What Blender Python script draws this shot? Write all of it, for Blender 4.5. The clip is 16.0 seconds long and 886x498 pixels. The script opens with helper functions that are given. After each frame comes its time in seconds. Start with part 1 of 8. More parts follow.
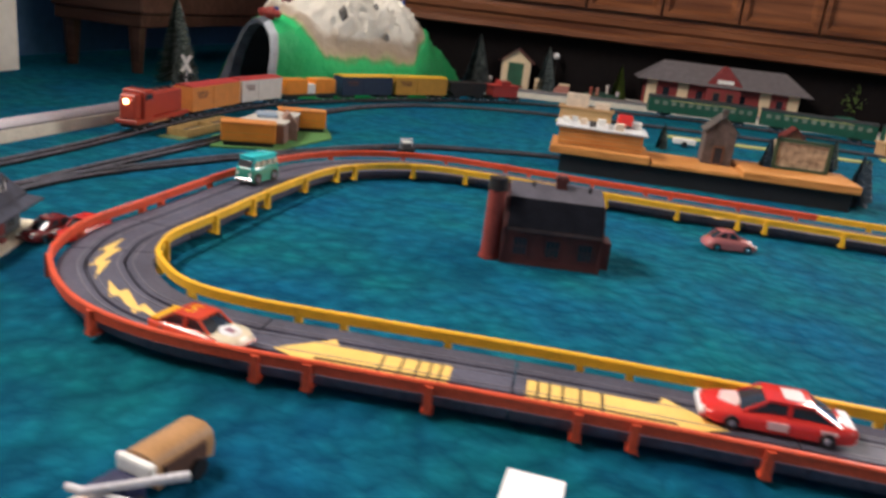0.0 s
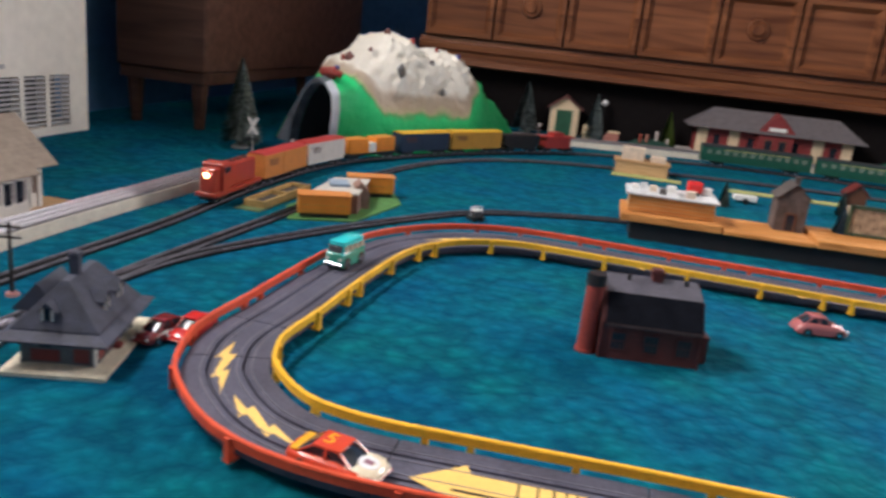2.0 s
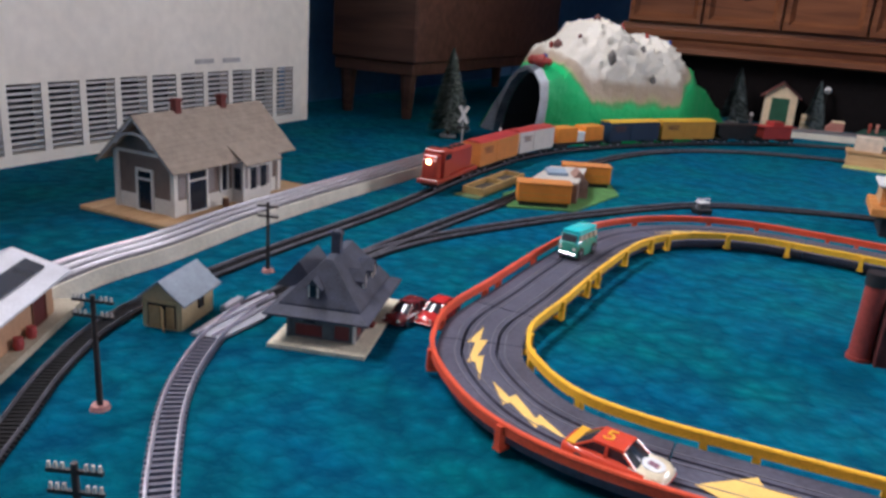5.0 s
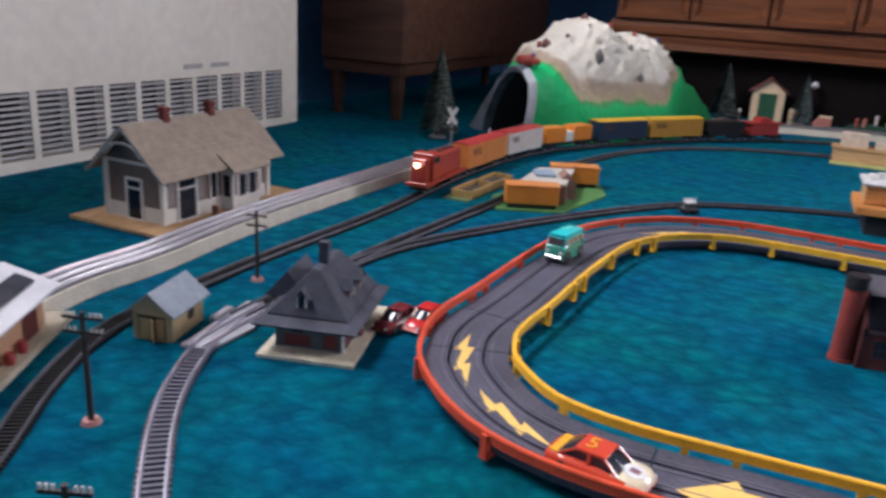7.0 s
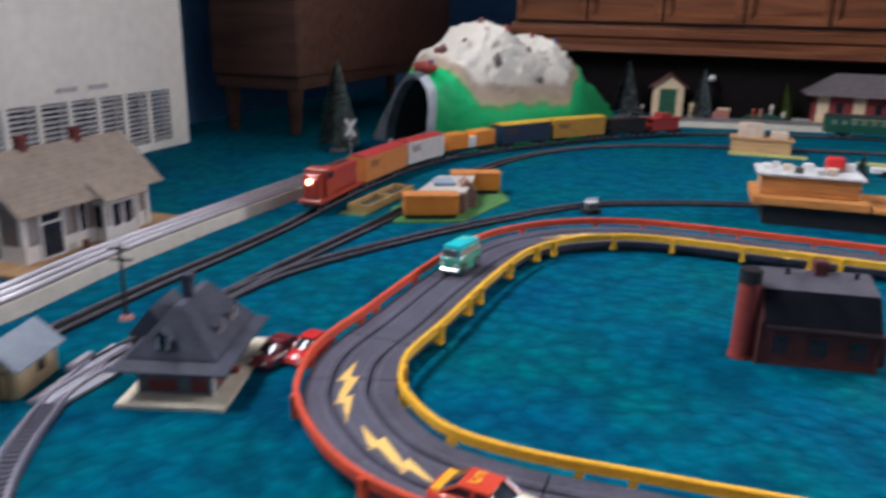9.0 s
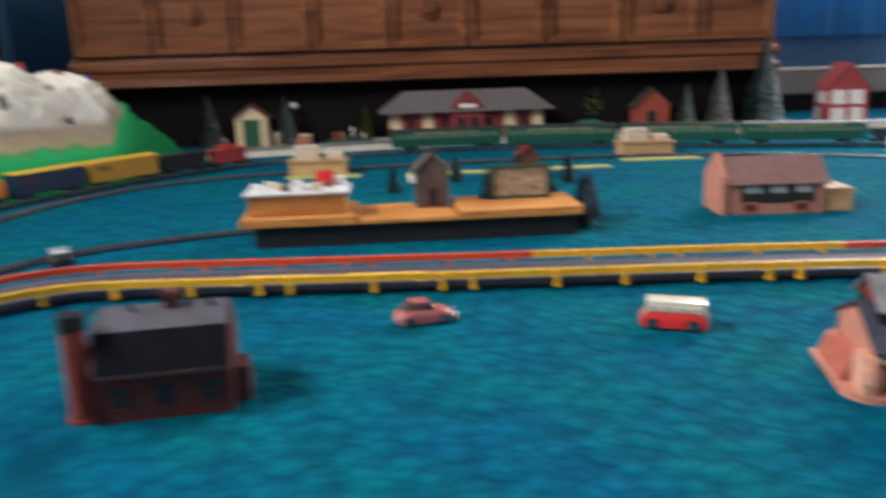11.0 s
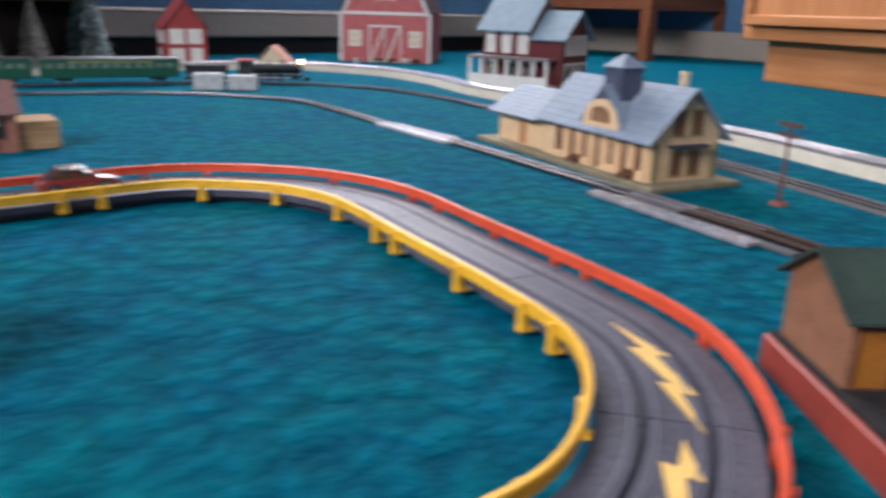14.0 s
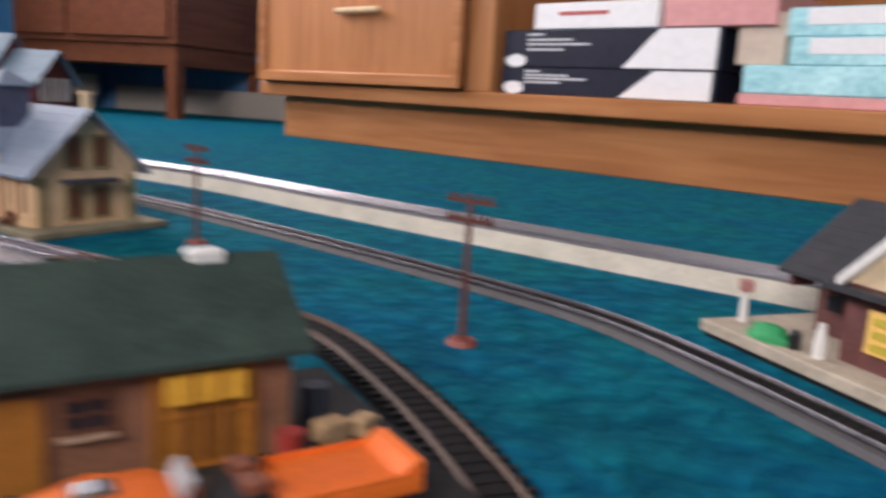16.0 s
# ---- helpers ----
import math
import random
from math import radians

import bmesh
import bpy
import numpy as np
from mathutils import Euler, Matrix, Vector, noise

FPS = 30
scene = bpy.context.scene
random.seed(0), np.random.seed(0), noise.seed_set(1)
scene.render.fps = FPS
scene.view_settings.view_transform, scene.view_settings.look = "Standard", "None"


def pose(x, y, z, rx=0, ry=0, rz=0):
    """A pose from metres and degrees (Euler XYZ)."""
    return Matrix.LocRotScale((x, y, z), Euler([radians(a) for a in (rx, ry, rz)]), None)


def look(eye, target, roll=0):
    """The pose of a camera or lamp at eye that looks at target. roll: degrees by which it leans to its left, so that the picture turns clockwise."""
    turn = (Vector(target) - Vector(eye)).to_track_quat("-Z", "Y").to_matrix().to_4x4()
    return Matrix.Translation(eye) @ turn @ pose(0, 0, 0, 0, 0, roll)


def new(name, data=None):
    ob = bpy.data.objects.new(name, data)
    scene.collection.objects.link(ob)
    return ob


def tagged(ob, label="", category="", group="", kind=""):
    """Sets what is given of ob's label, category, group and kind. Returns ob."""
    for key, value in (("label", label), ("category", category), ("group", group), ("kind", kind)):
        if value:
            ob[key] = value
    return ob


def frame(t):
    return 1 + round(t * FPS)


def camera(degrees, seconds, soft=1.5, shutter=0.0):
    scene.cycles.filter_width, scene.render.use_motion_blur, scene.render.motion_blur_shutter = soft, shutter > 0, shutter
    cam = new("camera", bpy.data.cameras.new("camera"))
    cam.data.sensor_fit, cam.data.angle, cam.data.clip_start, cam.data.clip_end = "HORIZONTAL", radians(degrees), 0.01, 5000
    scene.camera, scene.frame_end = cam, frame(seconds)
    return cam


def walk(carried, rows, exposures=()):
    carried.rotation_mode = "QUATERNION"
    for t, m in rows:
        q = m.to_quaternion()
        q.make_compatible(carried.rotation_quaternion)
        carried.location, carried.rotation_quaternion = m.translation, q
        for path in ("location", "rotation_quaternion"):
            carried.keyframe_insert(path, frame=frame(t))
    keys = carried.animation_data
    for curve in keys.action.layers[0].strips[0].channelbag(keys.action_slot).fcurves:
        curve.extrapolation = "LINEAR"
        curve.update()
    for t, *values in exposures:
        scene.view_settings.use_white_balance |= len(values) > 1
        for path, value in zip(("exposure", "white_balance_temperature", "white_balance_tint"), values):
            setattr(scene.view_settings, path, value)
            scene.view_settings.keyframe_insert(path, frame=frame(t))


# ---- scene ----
cam = camera(59.4, 16.0, soft=3.0, shutter=0.9)
PATH = [
    (0, (0.013, 0.012, 0.225), (0.02, 1.918, -0.381), 6.7),
    (0.5, (-0.024, 0.017, 0.244), (-0.014, 1.924, -0.36), 7.2),
    (1, (-0.038, 0.02, 0.262), (-0.043, 1.932, -0.325), 6.8),
    (1.5, (-0.047, 0.025, 0.275), (-0.056, 1.948, -0.273), 6.4),
    (2, (-0.061, 0.023, 0.282), (-0.127, 1.943, -0.273), 6.1),
    (2.5, (-0.075, 0.028, 0.282), (-0.228, 1.941, -0.283), 5.6),
    (3, (-0.088, 0.032, 0.282), (-0.337, 1.931, -0.293), 5.9),
    (3.5, (-0.114, 0.036, 0.267), (-0.565, 1.883, -0.354), 4.7),
    (4, (-0.121, 0.038, 0.263), (-0.608, 1.873, -0.364), 4.5),
    (4.5, (-0.125, 0.038, 0.266), (-0.627, 1.872, -0.354), 4.3),
    (4.7, (-0.131, 0.034, 0.263), (-0.623, 1.875, -0.345), 4.4),
    (6.8, (-0.124, 0.033, 0.278), (-0.623, 1.867, -0.344), 3.3),
    (7, (-0.124, 0.031, 0.277), (-0.597, 1.873, -0.342), 3.6),
    (7.5, (-0.125, 0.033, 0.274), (-0.503, 1.881, -0.391), 4.0),
    (8, (-0.121, 0.042, 0.273), (-0.485, 1.891, -0.398), 3.2),
    (8.2, (-0.121, 0.047, 0.275), (-0.493, 1.895, -0.391), 3.1),
    (10.3, (0.076, 0.143, 0.266), (0.153, 2.09, -0.182), -2.8),
    (10.5, (0.117, 0.149, 0.264), (0.284, 2.092, -0.179), -2.3),
    (11, (0.195, 0.174, 0.241), (0.625, 2.064, -0.254), -1.7),
    (11.5, (0.274, 0.2, 0.221), (0.916, 2.02, -0.305), -1.0),
    (12, (0.361, 0.219, 0.199), (1.244, 1.923, -0.363), -0.1),
    (12.5, (0.434, 0.216, 0.192), (1.519, 1.794, -0.386), 0.8),
    (13, (0.493, 0.208, 0.179), (1.74, 1.656, -0.413), 1.8),
    (13.5, (0.544, 0.187, 0.177), (1.908, 1.529, -0.405), 2.0),
    (14, (0.596, 0.17, 0.172), (2.072, 1.383, -0.419), 1.6),
    (14.5, (0.644, 0.148, 0.168), (2.26, 1.189, -0.386), 2.4),
    (15, (0.691, 0.126, 0.17), (2.446, 0.94, -0.335), 2.6),
    (15.5, (0.734, 0.109, 0.159), (2.6, 0.679, -0.28), 2.4),
    (16, (0.787, 0.088, 0.126), (2.726, 0.404, -0.25), 3.5),
]
walk(cam, [(t, look(eye, target, roll)) for t, eye, target, roll in PATH], [(0.0, 0.1, 6750, 16), (2.0, 0.1, 6300, 16), (4.0, 0.05, 5900, 19), (8.0, -0.05, 5900, 19), (10.5, 0.05, 5600, 12), (11.5, 0.2, 7400, 12), (12.5, 0.2, 8300, 13), (13.5, 0.05, 6700, 12), (14.5, 0.0, 5700, 18), (15.0, -0.05, 6300, 18), (15.5, -0.15, 5900, 18), (16.0, -0.2, 6300, 20)])

# ---- world and light ----
world = bpy.data.worlds.new("sky")
scene.world = world
world.use_nodes = True
wn = world.node_tree.nodes
sky = wn.new("ShaderNodeTexSky")
sky.sky_type, sky.sun_disc = "NISHITA", False
sky.sun_elevation, sky.sun_rotation = radians(40), radians(-80)
world.node_tree.links.new(sky.outputs[0], wn["Background"].inputs[0])
wn["Background"].inputs[1].default_value = 0.12

TURN_ROOM = -10.7
ROOM = Matrix.Rotation(radians(TURN_ROOM), 4, "Z")


def area(name, m, w, h, power, color):
    data = bpy.data.lights.new(name, "AREA")
    data.shape, data.size, data.size_y, data.energy, data.color = "RECTANGLE", w, h, power, color
    ob = new(name, data)
    ob.matrix_world = m
    return ob


# daylight of two windows, over the air-conditioning cover and in the far wall beyond the sideboard, and an added weak
# fill from across the room
area("window_daylight_left", ROOM @ look((-1.42, 0.55, 1.43), (0.8, 0.75, 0.1)), 1.55, 0.68, 102, (1.0, 0.95, 0.88))
area("window_daylight_far", ROOM @ look((2.15, 2.99, 1.46), (1.5, 0.3, 0.1)), 1.7, 1.0, 104, (1.0, 0.95, 0.88))
# added fill lamp, no known window behind it
area("window_daylight_right", ROOM @ look((3.63, -0.75, 1.5), (-1.0, 0.5, 0.3)), 1.5, 1.0, 16, (1.0, 0.88, 0.74))

# ---- materials ----
MATS = {}


def mat(name, color, rough=0.6, metal=0.0, grain=0.12, scale=60.0, bump=0.0, spec=0.5, second=None, alpha=None, coat=0.0, rnd=0.0):
    """A painted, moulded or natural surface: base colour broken up by two noises, with a fine relief."""
    if name in MATS:
        return MATS[name]
    m = bpy.data.materials.new(name)
    m.use_nodes = True
    nt = m.node_tree
    b = nt.nodes["Principled BSDF"]
    b.inputs["Metallic"].default_value = metal
    b.inputs["Specular IOR Level"].default_value = spec
    b.inputs["Coat Weight"].default_value = coat
    co = nt.nodes.new("ShaderNodeTexCoord")
    n1 = nt.nodes.new("ShaderNodeTexNoise")
    n1.inputs["Scale"].default_value, n1.inputs["Detail"].default_value = scale, 4
    n2 = nt.nodes.new("ShaderNodeTexNoise")
    n2.inputs["Scale"].default_value, n2.inputs["Detail"].default_value = scale * 8, 3
    for n in (n1, n2):
        nt.links.new(co.outputs["Object"], n.inputs["Vector"])
    mixn = nt.nodes.new("ShaderNodeMix")
    mixn.data_type = "FLOAT"
    mixn.inputs[0].default_value = 0.45
    nt.links.new(n1.outputs[0], mixn.inputs[2])
    nt.links.new(n2.outputs[0], mixn.inputs[3])
    ramp = nt.nodes.new("ShaderNodeValToRGB")
    lo = [c * (1 - 2.2 * grain) for c in color]
    hi = [min(1.0, c * (1 + 2.2 * grain) + 0.02 * grain) for c in (second or color)]
    ramp.color_ramp.elements[0].position, ramp.color_ramp.elements[1].position = 0.32, 0.68
    ramp.color_ramp.elements[0].color = (*[max(0, c) for c in lo], 1)
    ramp.color_ramp.elements[1].color = (*hi, 1)
    nt.links.new(mixn.outputs[0], ramp.inputs[0])
    last = ramp.outputs[0]
    if rnd:
        info = nt.nodes.new("ShaderNodeObjectInfo")
        hsv = nt.nodes.new("ShaderNodeHueSaturation")
        mp = nt.nodes.new("ShaderNodeMapRange")
        mp.inputs[3].default_value, mp.inputs[4].default_value = 1 - rnd, 1 + rnd
        nt.links.new(info.outputs["Random"], mp.inputs[0])
        nt.links.new(mp.outputs[0], hsv.inputs["Value"])
        nt.links.new(last, hsv.inputs["Color"])
        last = hsv.outputs[0]
    nt.links.new(last, b.inputs["Base Color"])
    rr = nt.nodes.new("ShaderNodeMapRange")
    rr.inputs[3].default_value, rr.inputs[4].default_value = max(0.02, rough - 0.12), min(1, rough + 0.12)
    nt.links.new(n1.outputs[0], rr.inputs[0])
    nt.links.new(rr.outputs[0], b.inputs["Roughness"])
    if bump:
        bp = nt.nodes.new("ShaderNodeBump")
        bp.inputs["Strength"].default_value, bp.inputs["Distance"].default_value = 0.6, bump
        nt.links.new(mixn.outputs[0], bp.inputs["Height"])
        nt.links.new(bp.outputs[0], b.inputs["Normal"])
    if alpha is not None:
        b.inputs["Alpha"].default_value = alpha
    MATS[name] = m
    return m


def wood(name, dark, light, rough=0.38, along=0, size=1.0, rnd=0.0):
    """Wood with long grain along one axis."""
    if name in MATS:
        return MATS[name]
    m = bpy.data.materials.new(name)
    m.use_nodes = True
    nt = m.node_tree
    b = nt.nodes["Principled BSDF"]
    co = nt.nodes.new("ShaderNodeTexCoord")
    mp = nt.nodes.new("ShaderNodeMapping")
    sc = [26.0 / size] * 3
    sc[along] = 1.8 / size
    mp.inputs["Scale"].default_value = sc
    n1 = nt.nodes.new("ShaderNodeTexNoise")
    n1.inputs["Scale"].default_value, n1.inputs["Detail"].default_value, n1.inputs["Distortion"].default_value = 1.6, 6, 0.7
    n2 = nt.nodes.new("ShaderNodeTexNoise")
    n2.inputs["Scale"].default_value, n2.inputs["Detail"].default_value = 3.0, 3
    nt.links.new(co.outputs["Object"], mp.inputs[0])
    nt.links.new(mp.outputs[0], n1.inputs["Vector"])
    nt.links.new(co.outputs["Object"], n2.inputs["Vector"])
    ad = nt.nodes.new("ShaderNodeMath")
    ad.operation = "ADD"
    sb = nt.nodes.new("ShaderNodeMath")
    sb.operation = "MULTIPLY"
    sb.inputs[1].default_value = 0.35
    nt.links.new(n2.outputs[0], sb.inputs[0])
    nt.links.new(n1.outputs[0], ad.inputs[0])
    nt.links.new(sb.outputs[0], ad.inputs[1])
    ramp = nt.nodes.new("ShaderNodeValToRGB")
    ramp.color_ramp.elements[0].position, ramp.color_ramp.elements[1].position = 0.48, 0.86
    ramp.color_ramp.elements[0].color, ramp.color_ramp.elements[1].color = (*dark, 1), (*light, 1)
    nt.links.new(ad.outputs[0], ramp.inputs[0])
    nt.links.new(ramp.outputs[0], b.inputs["Base Color"])
    b.inputs["Roughness"].default_value = rough
    b.inputs["Specular IOR Level"].default_value = 0.28
    bp = nt.nodes.new("ShaderNodeBump")
    bp.inputs["Strength"].default_value, bp.inputs["Distance"].default_value = 0.25, 0.0006
    nt.links.new(n1.outputs[0], bp.inputs["Height"])
    nt.links.new(bp.outputs[0], b.inputs["Normal"])
    MATS[name] = m
    return m


def carpet_material():
    m = bpy.data.materials.new("teal_carpet")
    m.use_nodes = True
    nt = m.node_tree
    b = nt.nodes["Principled BSDF"]
    b.inputs["Roughness"].default_value = 0.95
    b.inputs["Specular IOR Level"].default_value = 0.05
    b.inputs["Sheen Weight"].default_value = 0.10
    b.inputs["Sheen Tint"].default_value = (0.0, 0.5, 0.55, 1)
    co = nt.nodes.new("ShaderNodeTexCoord")
    big = nt.nodes.new("ShaderNodeTexNoise")
    big.inputs["Scale"].default_value, big.inputs["Detail"].default_value = 8.0, 4
    mid = nt.nodes.new("ShaderNodeTexNoise")
    mid.inputs["Scale"].default_value, mid.inputs["Detail"].default_value, mid.inputs["Distortion"].default_value = 34.0, 3, 0.2
    tuft = nt.nodes.new("ShaderNodeTexVoronoi")
    tuft.feature = "SMOOTH_F1"
    tuft.inputs["Scale"].default_value, tuft.inputs["Smoothness"].default_value, tuft.inputs["Randomness"].default_value = 56.0, 0.5, 1.0
    curl = nt.nodes.new("ShaderNodeTexVoronoi")
    curl.feature = "SMOOTH_F1"
    curl.inputs["Scale"].default_value, curl.inputs["Smoothness"].default_value = 125.0, 0.3
    fine = nt.nodes.new("ShaderNodeTexNoise")
    fine.inputs["Scale"].default_value, fine.inputs["Detail"].default_value = 320.0, 4
    warp = nt.nodes.new("ShaderNodeVectorMath")
    warp.operation = "MULTIPLY_ADD"
    warp.inputs[1].default_value = (0.012, 0.012, 0.0)
    nt.links.new(mid.outputs["Color"], warp.inputs[0])
    nt.links.new(co.outputs["Object"], warp.inputs[2])
    for n in (big, mid, fine):
        nt.links.new(co.outputs["Object"], n.inputs["Vector"])
    nt.links.new(warp.outputs[0], tuft.inputs["Vector"])
    nt.links.new(warp.outputs[0], curl.inputs["Vector"])
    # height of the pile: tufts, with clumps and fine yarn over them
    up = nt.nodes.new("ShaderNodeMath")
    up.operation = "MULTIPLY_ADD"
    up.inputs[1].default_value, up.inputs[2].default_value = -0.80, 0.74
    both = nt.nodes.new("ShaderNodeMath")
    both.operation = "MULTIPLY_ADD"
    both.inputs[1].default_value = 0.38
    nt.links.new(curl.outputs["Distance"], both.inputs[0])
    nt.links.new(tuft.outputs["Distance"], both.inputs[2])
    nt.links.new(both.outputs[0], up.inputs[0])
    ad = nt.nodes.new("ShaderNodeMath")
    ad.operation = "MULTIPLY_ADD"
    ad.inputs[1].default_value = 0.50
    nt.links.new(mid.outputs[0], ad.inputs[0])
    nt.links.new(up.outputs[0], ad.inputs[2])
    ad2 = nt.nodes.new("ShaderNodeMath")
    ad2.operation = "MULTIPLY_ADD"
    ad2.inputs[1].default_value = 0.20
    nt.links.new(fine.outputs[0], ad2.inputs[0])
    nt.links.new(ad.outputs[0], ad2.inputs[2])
    # low pile gets a darker base colour: crevice shade painted between the tufts
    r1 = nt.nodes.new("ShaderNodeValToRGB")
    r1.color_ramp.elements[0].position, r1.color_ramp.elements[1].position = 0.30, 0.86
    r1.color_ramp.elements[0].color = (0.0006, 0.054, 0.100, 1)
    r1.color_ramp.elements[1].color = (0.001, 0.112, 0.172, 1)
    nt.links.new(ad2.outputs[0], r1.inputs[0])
    r2 = nt.nodes.new("ShaderNodeValToRGB")
    r2.color_ramp.elements[0].position, r2.color_ramp.elements[1].position = 0.35, 0.7
    r2.color_ramp.elements[0].color = (0.83, 0.85, 1.06, 1)
    r2.color_ramp.elements[1].color = (1.0, 1.13, 0.89, 1)
    nt.links.new(big.outputs[0], r2.inputs[0])
    mul = nt.nodes.new("ShaderNodeMix")
    mul.data_type, mul.blend_type = "RGBA", "MULTIPLY"
    mul.inputs[0].default_value = 1.0
    nt.links.new(r1.outputs[0], mul.inputs[6])
    nt.links.new(r2.outputs[0], mul.inputs[7])
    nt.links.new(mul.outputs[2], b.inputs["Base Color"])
    b1 = nt.nodes.new("ShaderNodeBump")
    b1.inputs["Strength"].default_value, b1.inputs["Distance"].default_value = 1.0, 0.0050
    nt.links.new(ad2.outputs[0], b1.inputs["Height"])
    nt.links.new(b1.outputs[0], b.inputs["Normal"])
    return m


CARPET = carpet_material()
WHITE_PANEL = mat("white_enamel", (0.86, 0.80, 0.71), 0.45, grain=0.04, scale=6)
BLUE_WALL = mat("blue_wall_paint", (0.075, 0.19, 0.36), 0.8, grain=0.1, scale=5, bump=0.0005)
# unseen ceiling, tone chosen dark to deepen shadows in the room
CEIL = mat("low_bounce_ceiling", (0.36, 0.31, 0.25), 0.9, grain=0.05, scale=5)
DARKWOOD = wood("dark_stained_wood", (0.085, 0.027, 0.011), (0.24, 0.09, 0.038), 0.33)
DARKWOOD_V = wood("dark_stained_wood_upright", (0.085, 0.027, 0.011), (0.24, 0.09, 0.038), 0.33, along=2)
CHESTWOOD = wood("brown_chest_wood", (0.060, 0.026, 0.017), (0.135, 0.062, 0.042), 0.45)
DESKWOOD = wood("desk_wood", (0.115, 0.036, 0.015), (0.19, 0.066, 0.028), 0.4)
OAK = wood("oak_veneer", (0.36, 0.140, 0.050), (0.51, 0.222, 0.086), 0.36)
OAK_V = wood("oak_veneer_upright", (0.36, 0.140, 0.050), (0.51, 0.222, 0.086), 0.36, along=2)
BLACK = mat("black_plastic", (0.012, 0.012, 0.014), 0.4, grain=0.2)
# near-black that paints the shade inside hollows and under the heater
SHADEBLACK = mat("shade_black", (0.01, 0.011, 0.013), 0.8, grain=0.1)
STEEL3 = mat("bright_tin_rail", (0.56, 0.55, 0.57), 0.36, metal=1.0, grain=0.06, scale=200)
# slight lilac in the base colour stands for reflected sky
STEEL = mat("nickel_rail", (0.74, 0.70, 0.78), 0.38, metal=1.0, grain=0.08, scale=200)
# darker grey rail for the farther stretches
DARKRAIL = mat("dark_grey_rail", (0.17, 0.165, 0.19), 0.5, metal=0.6, grain=0.2, scale=90)
DULL = mat("dulled_rail", (0.33, 0.32, 0.34), 0.42, metal=1.0, grain=0.12, scale=90)
BRASS = mat("brass_rail", (0.12, 0.075, 0.055), 0.5, metal=0.2, grain=0.12, scale=200)
TIE = mat("black_ties", (0.011, 0.010, 0.011), 0.65, grain=0.2, spec=0.15)
WHITEBED = mat("cream_foam_roadbed", (0.62, 0.57, 0.47), 0.8, grain=0.08, scale=40, bump=0.0004)
DARKBED = mat("grey_roadbed", (0.075, 0.072, 0.076), 0.75, grain=0.12, scale=120, bump=0.0006)
GREYTOP = mat("grey_ballast", (0.115, 0.112, 0.125), 0.8, grain=0.1, scale=90)
SLOT = mat("slot_track_plastic", (0.088, 0.087, 0.118), 0.52, grain=0.14, scale=30, spec=0.18, bump=0.0002)
PICKUP = mat("dull_pickup_metal", (0.16, 0.155, 0.19), 0.5, metal=0.3, grain=0.15, scale=120)
SLOTGROOVE = mat("slot_groove", (0.006, 0.006, 0.007), 0.6)
REDRAIL = mat("red_guard_rail", (0.66, 0.085, 0.035), 0.45, grain=0.10, spec=0.3)
YELRAIL = mat("yellow_guard_rail", (0.86, 0.47, 0.03), 0.45, grain=0.08, spec=0.3)
YELPAINT = mat("yellow_track_print", (0.86, 0.55, 0.15), 0.45, grain=0.06)

# ---- mesh helpers ----


def part(name, bm, material, parent=None, label=""):
    """One bmesh as one mesh object, a child of parent (local coordinates)."""
    me = bpy.data.meshes.new(name)
    bmesh.ops.recalc_face_normals(bm, faces=bm.faces)
    bm.to_mesh(me)
    bm.free()
    me.materials.append(material)
    ob = new(name, me)
    ob.parent = parent
    if label:
        ob["label"] = label
    return ob


def smooth(ob, angle=35):
    me = ob.data
    me.polygons.foreach_set("use_smooth", [True] * len(me.polygons))
    me.set_sharp_from_angle(angle=radians(angle))
    return ob


def thing(name, x, y, z, rz, label, category, group="", kind=""):
    ob = new(name)
    ob.empty_display_size = 0.02
    ob.matrix_basis = pose(x, y, z, 0, 0, rz)
    return tagged(ob, label, category, group, kind)


def B():
    return bmesh.new()


def box(bm, x0, y0, z0, x1, y1, z1, bevel=0.0, seg=1):
    r = bmesh.ops.create_cube(bm, size=1.0)
    vs = r["verts"]
    for v in vs:
        v.co = ((x0 + x1) / 2 + v.co.x * (x1 - x0), (y0 + y1) / 2 + v.co.y * (y1 - y0), (z0 + z1) / 2 + v.co.z * (z1 - z0))
    if bevel:
        es = list({e for v in vs for e in v.link_edges})
        bmesh.ops.bevel(bm, geom=es, offset=bevel, segments=seg, affect="EDGES", profile=0.6)
    return bm


def bx(name, d, material, parent, bevel=0.0, label="", seg=1):
    return part(name, box(B(), *d, bevel, seg), material, parent, label)


def prism(bm, pts, a0, a1, axis="y"):
    """Extrudes a closed outline along one axis: for axis y the outline is in x, z; for x it is in y, z; for z in x, y."""
    def put(p, a):
        return {"y": (p[0], a, p[1]), "x": (a, p[0], p[1]), "z": (p[0], p[1], a)}[axis]
    v0 = [bm.verts.new(put(p, a0)) for p in pts]
    v1 = [bm.verts.new(put(p, a1)) for p in pts]
    n = len(pts)
    bm.faces.new(v0)
    bm.faces.new(v1[::-1])
    for i in range(n):
        bm.faces.new((v0[i], v1[i], v1[(i + 1) % n], v0[(i + 1) % n]))
    return bm


